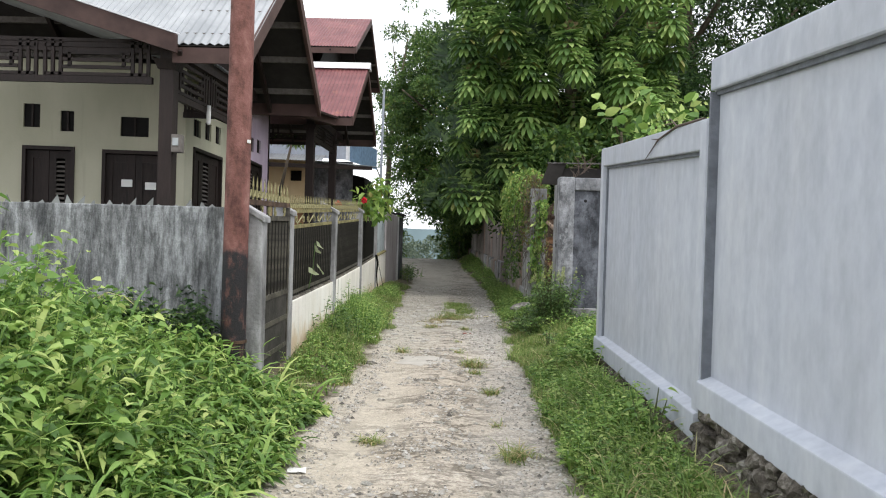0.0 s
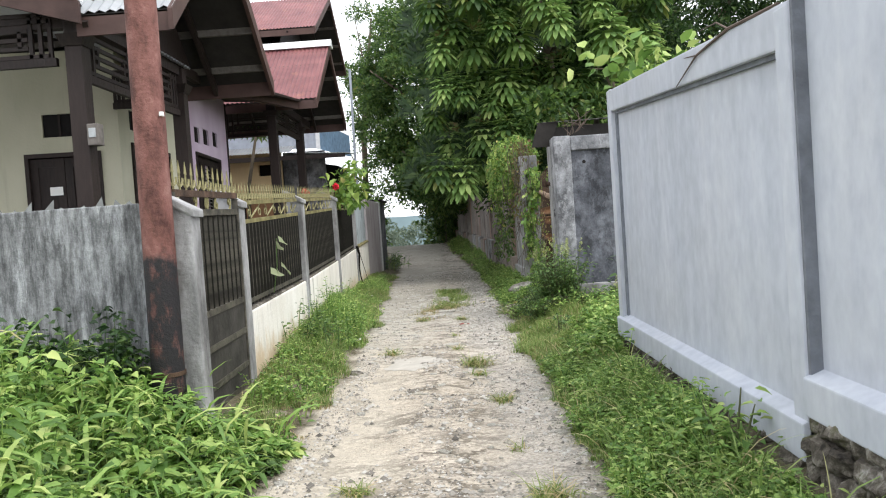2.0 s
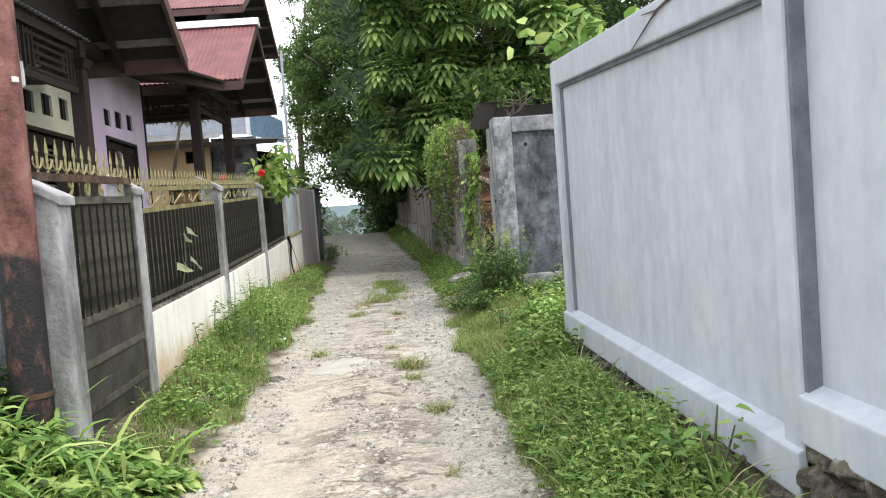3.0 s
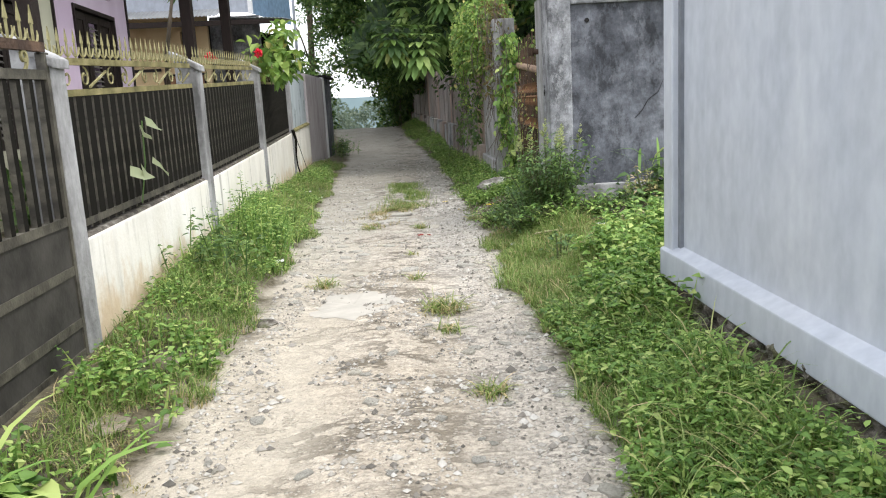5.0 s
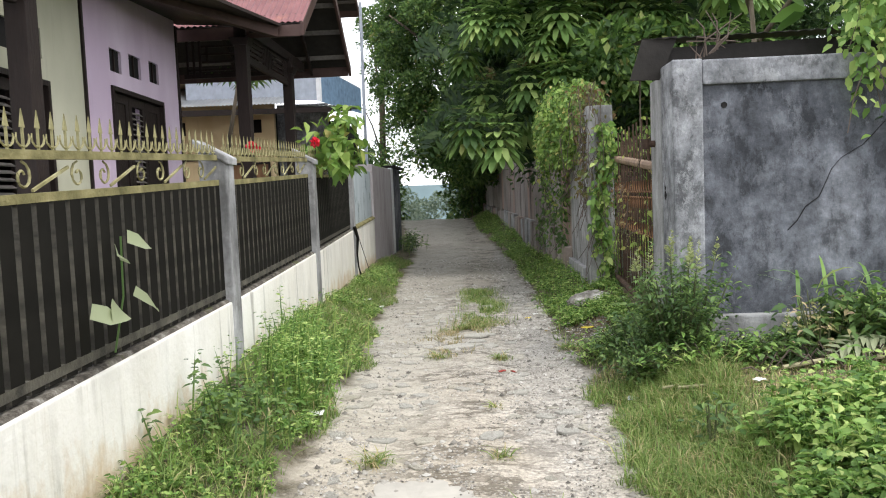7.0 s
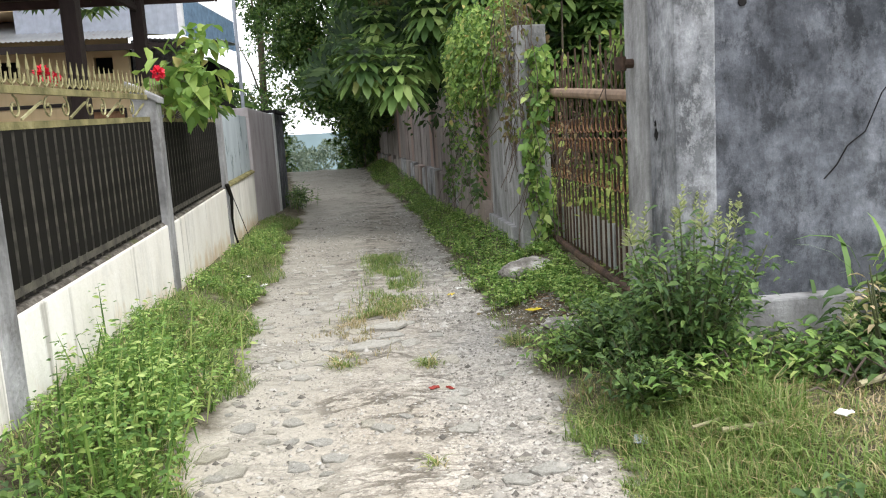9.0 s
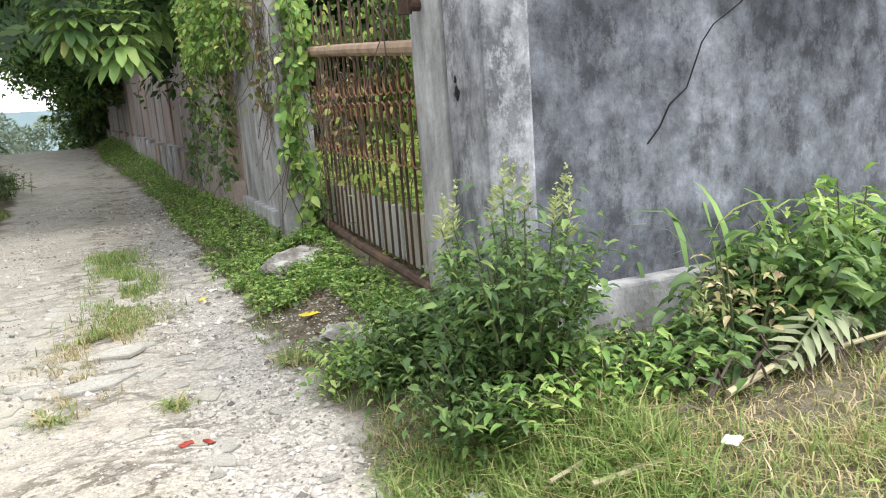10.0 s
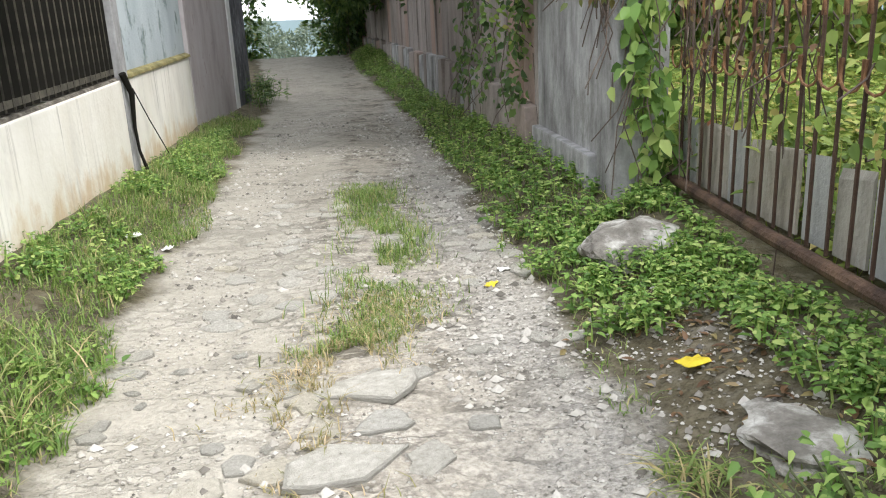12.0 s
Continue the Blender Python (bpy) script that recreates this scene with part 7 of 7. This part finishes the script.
YELLOW = material("yellow_wrapper", plain((0.70, 0.55, 0.05)), 0.4)
REDLEAF = material("red_fallen_leaf", plain((0.26, 0.035, 0.025)), 0.6)
litter("wrapper", "crumpled yellow snack wrapper on bare soil", 1.20, 14.48, 0.11, 0.07, 20, YELLOW, 0.03)
litter("wrapper", "torn yellow wrapper on the gravel", 0.70, 15.75, 0.08, 0.05, 60, YELLOW)
litter("wrapper", "white plastic scrap on the gravel", 0.80, 15.95, 0.06, 0.05, 10, PAPER)
litter("leaf", "red fallen leaf on the lane", 0.33, 13.15, 0.06, 0.03, 15, REDLEAF, 0.012, "leaf")
litter("leaf", "red fallen leaf on the lane", 0.42, 13.13, 0.055, 0.03, 120, REDLEAF, 0.012, "leaf")
litter("cup_lid", "white plastic cup lid in the grass edge", -0.90, 11.78, 0.10, 0.10, 5, PAPER, 0.03)
litter("wrapper", "white plastic scrap in the verge", -1.28, 16.7, 0.10, 0.08, 40, PAPER, 0.03)
litter("wrapper", "white plastic scrap in the verge grass", -1.10, 16.75, 0.08, 0.05, 80, PAPER, 0.03)
litter("wrapper", "crumpled white plastic in the trampled grass", 1.83, 11.59, 0.065, 0.05, 30, PAPER, 0.05)
litter("tile_scrap", "pale broken tile by the weeds", -0.62, 6.02, 0.11, 0.09, 10, PAPER)
litter("wrapper", "grey crumpled bottle at the verge", 1.15, 12.0, 0.09, 0.06, 70, PALESHEET, 0.03)
STALK = material("pale_stalk", plain((0.34, 0.31, 0.19)), 0.7)
for x, y, a, l, up, thick in ((2.64, 11.98, 11, 1.15, 0.10, 0.014), (2.75, 11.93, -6, 0.8, 0.07, 0.011), (1.55, 11.66, -3, 0.36, 0.02, 0.010), (1.45, 11.84, 14, 0.3, 0.02, 0.008), (2.85, 12.02, 18, 0.6, 0.14, 0.012)):
    stalk = base("cut_stalk", "pale cut plant stalk lying on the grass", "stalk")
    z = terrain(x, y) + 0.03
    dx, dy = math.cos(radians(a)) * l / 2, math.sin(radians(a)) * l / 2
    part("stalk", tube([(x - dx, y - dy, z), (x, y, z + up * 0.6), (x + dx, y + dy, z + up)], [thick, thick, thick * 0.7], 7), STALK, stalk)
roots = base("root_heap", "tangle of brown dry stalks and roots below the weed heap", "roots")
bm = bmesh.new()
for i in range(60):
    x, y = R.normal(2.5, 0.28), R.normal(11.97, 0.08)
    z, a, l = terrain(x, y), R.uniform(0, 6.3), R.uniform(0.08, 0.24)
    tube([(x, y, z + 0.01), (x + l * 0.5 * math.cos(a), y + 0.3 * l * math.sin(a), z + R.uniform(0.04, 0.16)), (x + l * math.cos(a), y + 0.6 * l * math.sin(a), z + R.uniform(0.0, 0.1))], [0.006, 0.006, 0.003], 5, bm)
tagged(part("root", bm, DRYVINE, roots), kind="stuff")
for x, y, r, h, mat in ((1.40, 15.68, 0.27, 0.13, ROCK), (1.35, 13.96, 0.21, 0.045, ROCK), (-1.12, 8.4, 0.13, 0.03, BROWNROCK), (-0.98, 8.9, 0.12, 0.03, BROWNROCK), (-0.72, 10.05, 0.10, 0.035, RUBBLE), (-1.0, 9.3, 0.11, 0.025, BROWNROCK)):
    b = boulder(0, 0, 0, r, r * 1.1, h, mat, None, "rock", rng, 4, 0.15)
    b.matrix_basis = pose(x, y, terrain(x, y) - h * (0.2 if h > 0.1 else 0.45))
    tagged(b, "pale-topped rough rock bedded in the verge", "rock")

n = 240
dx = np.column_stack([R.normal(1.38, 0.22, n), R.normal(14.5, 0.45, n)])
dz = heights(dx) + 0.008
dl = R.uniform(0.02, 0.07, n)
fast("leaf_litter", *leaves(np.column_stack([dx, dz]), np.column_stack([R.normal(0, 1, (n, 2)), R.uniform(0, 0.25, n)]), np.column_stack([R.normal(0, 0.3, (n, 2)), np.ones(n)]), dl, dl * 0.4, 0.2, 0.1), BROWNLEAF, None, "dry leaf litter and twigs on bare soil by the gate", "litter", "stuff")

# ---- stones of the broken lane, last ----
rp = random.Random(21)
SLABS = []
for v in range(14):
    bm = bmesh.new()
    k = rp.randint(8, 11)
    ring = []
    for i in range(k):
        a = 2 * math.pi * (i + rp.uniform(-0.25, 0.25)) / k
        q = rp.uniform(0.6, 1.12)
        ring.append((q * math.cos(a), q * math.sin(a) * 0.75))
    lo = [bm.verts.new((x, y, -0.5)) for x, y in ring]
    mi = [bm.verts.new((x * 0.98, y * 0.98, 0.6 + rp.uniform(-0.1, 0.1))) for x, y in ring]
    hi = [bm.verts.new((x * 0.90, y * 0.90, 1.0 + rp.uniform(-0.15, 0.15))) for x, y in ring]
    for A, B in ((lo, mi), (mi, hi)):
        for i in range(k):
            bm.faces.new((A[i], A[(i + 1) % k], B[(i + 1) % k], B[i]))
    bm.faces.new(hi)
    me = bpy.data.meshes.new("lane_stone")
    bm.to_mesh(me)
    bm.free()
    me.materials.append(STONE)
    SLABS.append(me)


def lane_at(x, y):
    return lerp_table(EDGE_L, y) + 0.05 < x < lerp_table(EDGE_R, y) - 0.02


big = [(0.08, 14.70, 0.21, 0.1), (0.0, 14.18, 0.20, 0.4), (-0.22, 14.2, 0.11, 0.3), (0.24, 14.18, 0.11, 1.2), (0.12, 14.42, 0.13, 0.2), (-0.08, 14.40, 0.10, 2.1), (-0.45, 14.1, 0.13, 0.9), (0.33, 13.75, 0.09, 0.1), (0.45, 14.4, 0.08, 0.6), (-0.6, 13.9, 0.12, 2.0)]
count = 0
while count < 290:
    if count < len(big):
        x, y, r, a = big[count]
    else:
        y = 2.6 + 15.5 * rp.random() ** 0.8
        x = rp.uniform(-0.9, 1.05)
        if not lane_at(x, y) or (-0.55 < x < 0.12 and 10.0 < y < 10.85):
            continue
        if y < 11 and rp.random() < 0.45 and -0.3 < x < 0.45:
            continue
        r, a = rp.uniform(0.03, 0.11) * (1.0 if y > 11 else 0.6), rp.uniform(0, 6.28)
    ob = new("lane_stone", SLABS[count % len(SLABS)])
    ob.matrix_basis = Matrix.Translation((x, y, terrain(x, y) - 0.001)) @ Euler((rp.uniform(-0.06, 0.06), rp.uniform(-0.06, 0.06), a)).to_matrix().to_4x4() @ Matrix.Diagonal((r, r, 0.006 + 0.04 * r, 1))
    ob.parent = ground
    count += 1

bm = bmesh.new()
ring = []
for i in range(60):
    a = i * 2 * math.pi / 60
    q = 1 + 0.45 * noise.noise((math.cos(a) * 1.6, math.sin(a) * 1.6, 5)) + 0.22 * noise.noise((math.cos(a) * 6, math.sin(a) * 6, 8))
    ring.append(bm.verts.new((-0.17 + 0.31 * math.cos(a) * q, 10.42 + 0.33 * math.sin(a) * q, 0)))
for v in ring:
    v.co.z = terrain(v.co.x, v.co.y) + 0.003
mid_ = bm.verts.new((-0.17, 10.42, terrain(-0.17, 10.42) + 0.009))
for i in range(60):
    bm.faces.new((ring[i], ring[(i + 1) % 60], mid_))
part("cement_patch", bm, material("smooth_cement", plain((0.44, 0.415, 0.37), 0.12, 6), 0.8, 0.02), ground, "smooth pale cement patch")

# loose gravel, too fine to count
m = 70000
gp_ = np.column_stack([R.uniform(-1.1, 1.6, m), R.uniform(2.4, 24, m)])
gp_ = gp_[np.array([(lane_at(x, y) or (x > 1.0 and 14 < y < 15.2)) and noise.noise((x * 1.9, y * 1.3, 9)) + 0.35 * noise.noise((x * 7, y * 6, 19)) > 0.0 - 0.3 * (abs(x - 0.1) > 0.6) - 0.35 * (x > 0.3 and y > 11.5) for x, y in gp_])]
gz = heights(gp_)
gp_keep = (gp_[:, 1] < 11.5) | (gp_[:, 0] > 0.35) | (R.uniform(0, 1, len(gp_)) < 0.45)
gp_, gz = gp_[gp_keep], gz[gp_keep]
m = len(gp_)
oct_ = np.array([(1, 0, 0), (-1, 0, 0), (0, 1, 0), (0, -1, 0), (0, 0, 0.8), (0, 0, -0.5)], float)
s_ = (R.uniform(0.003, 0.010, m) + (R.uniform(0, 1, m) < 0.10) * R.uniform(0.004, 0.018, m))[:, None, None]
gv2 = oct_[None] * s_ * R.uniform(0.6, 1.4, (m, 6, 3)) + np.column_stack([gp_, gz + 0.003])[:, None]
of = np.array([0, 2, 4, 2, 1, 4, 1, 3, 4, 3, 0, 4])
fast("gravel", gv2.reshape(-1, 3), (of[None] + 6 * np.arange(m)[:, None]).ravel(), np.tile([3, 3, 3, 3], m), GRAVEL, ground, kind="stuff")
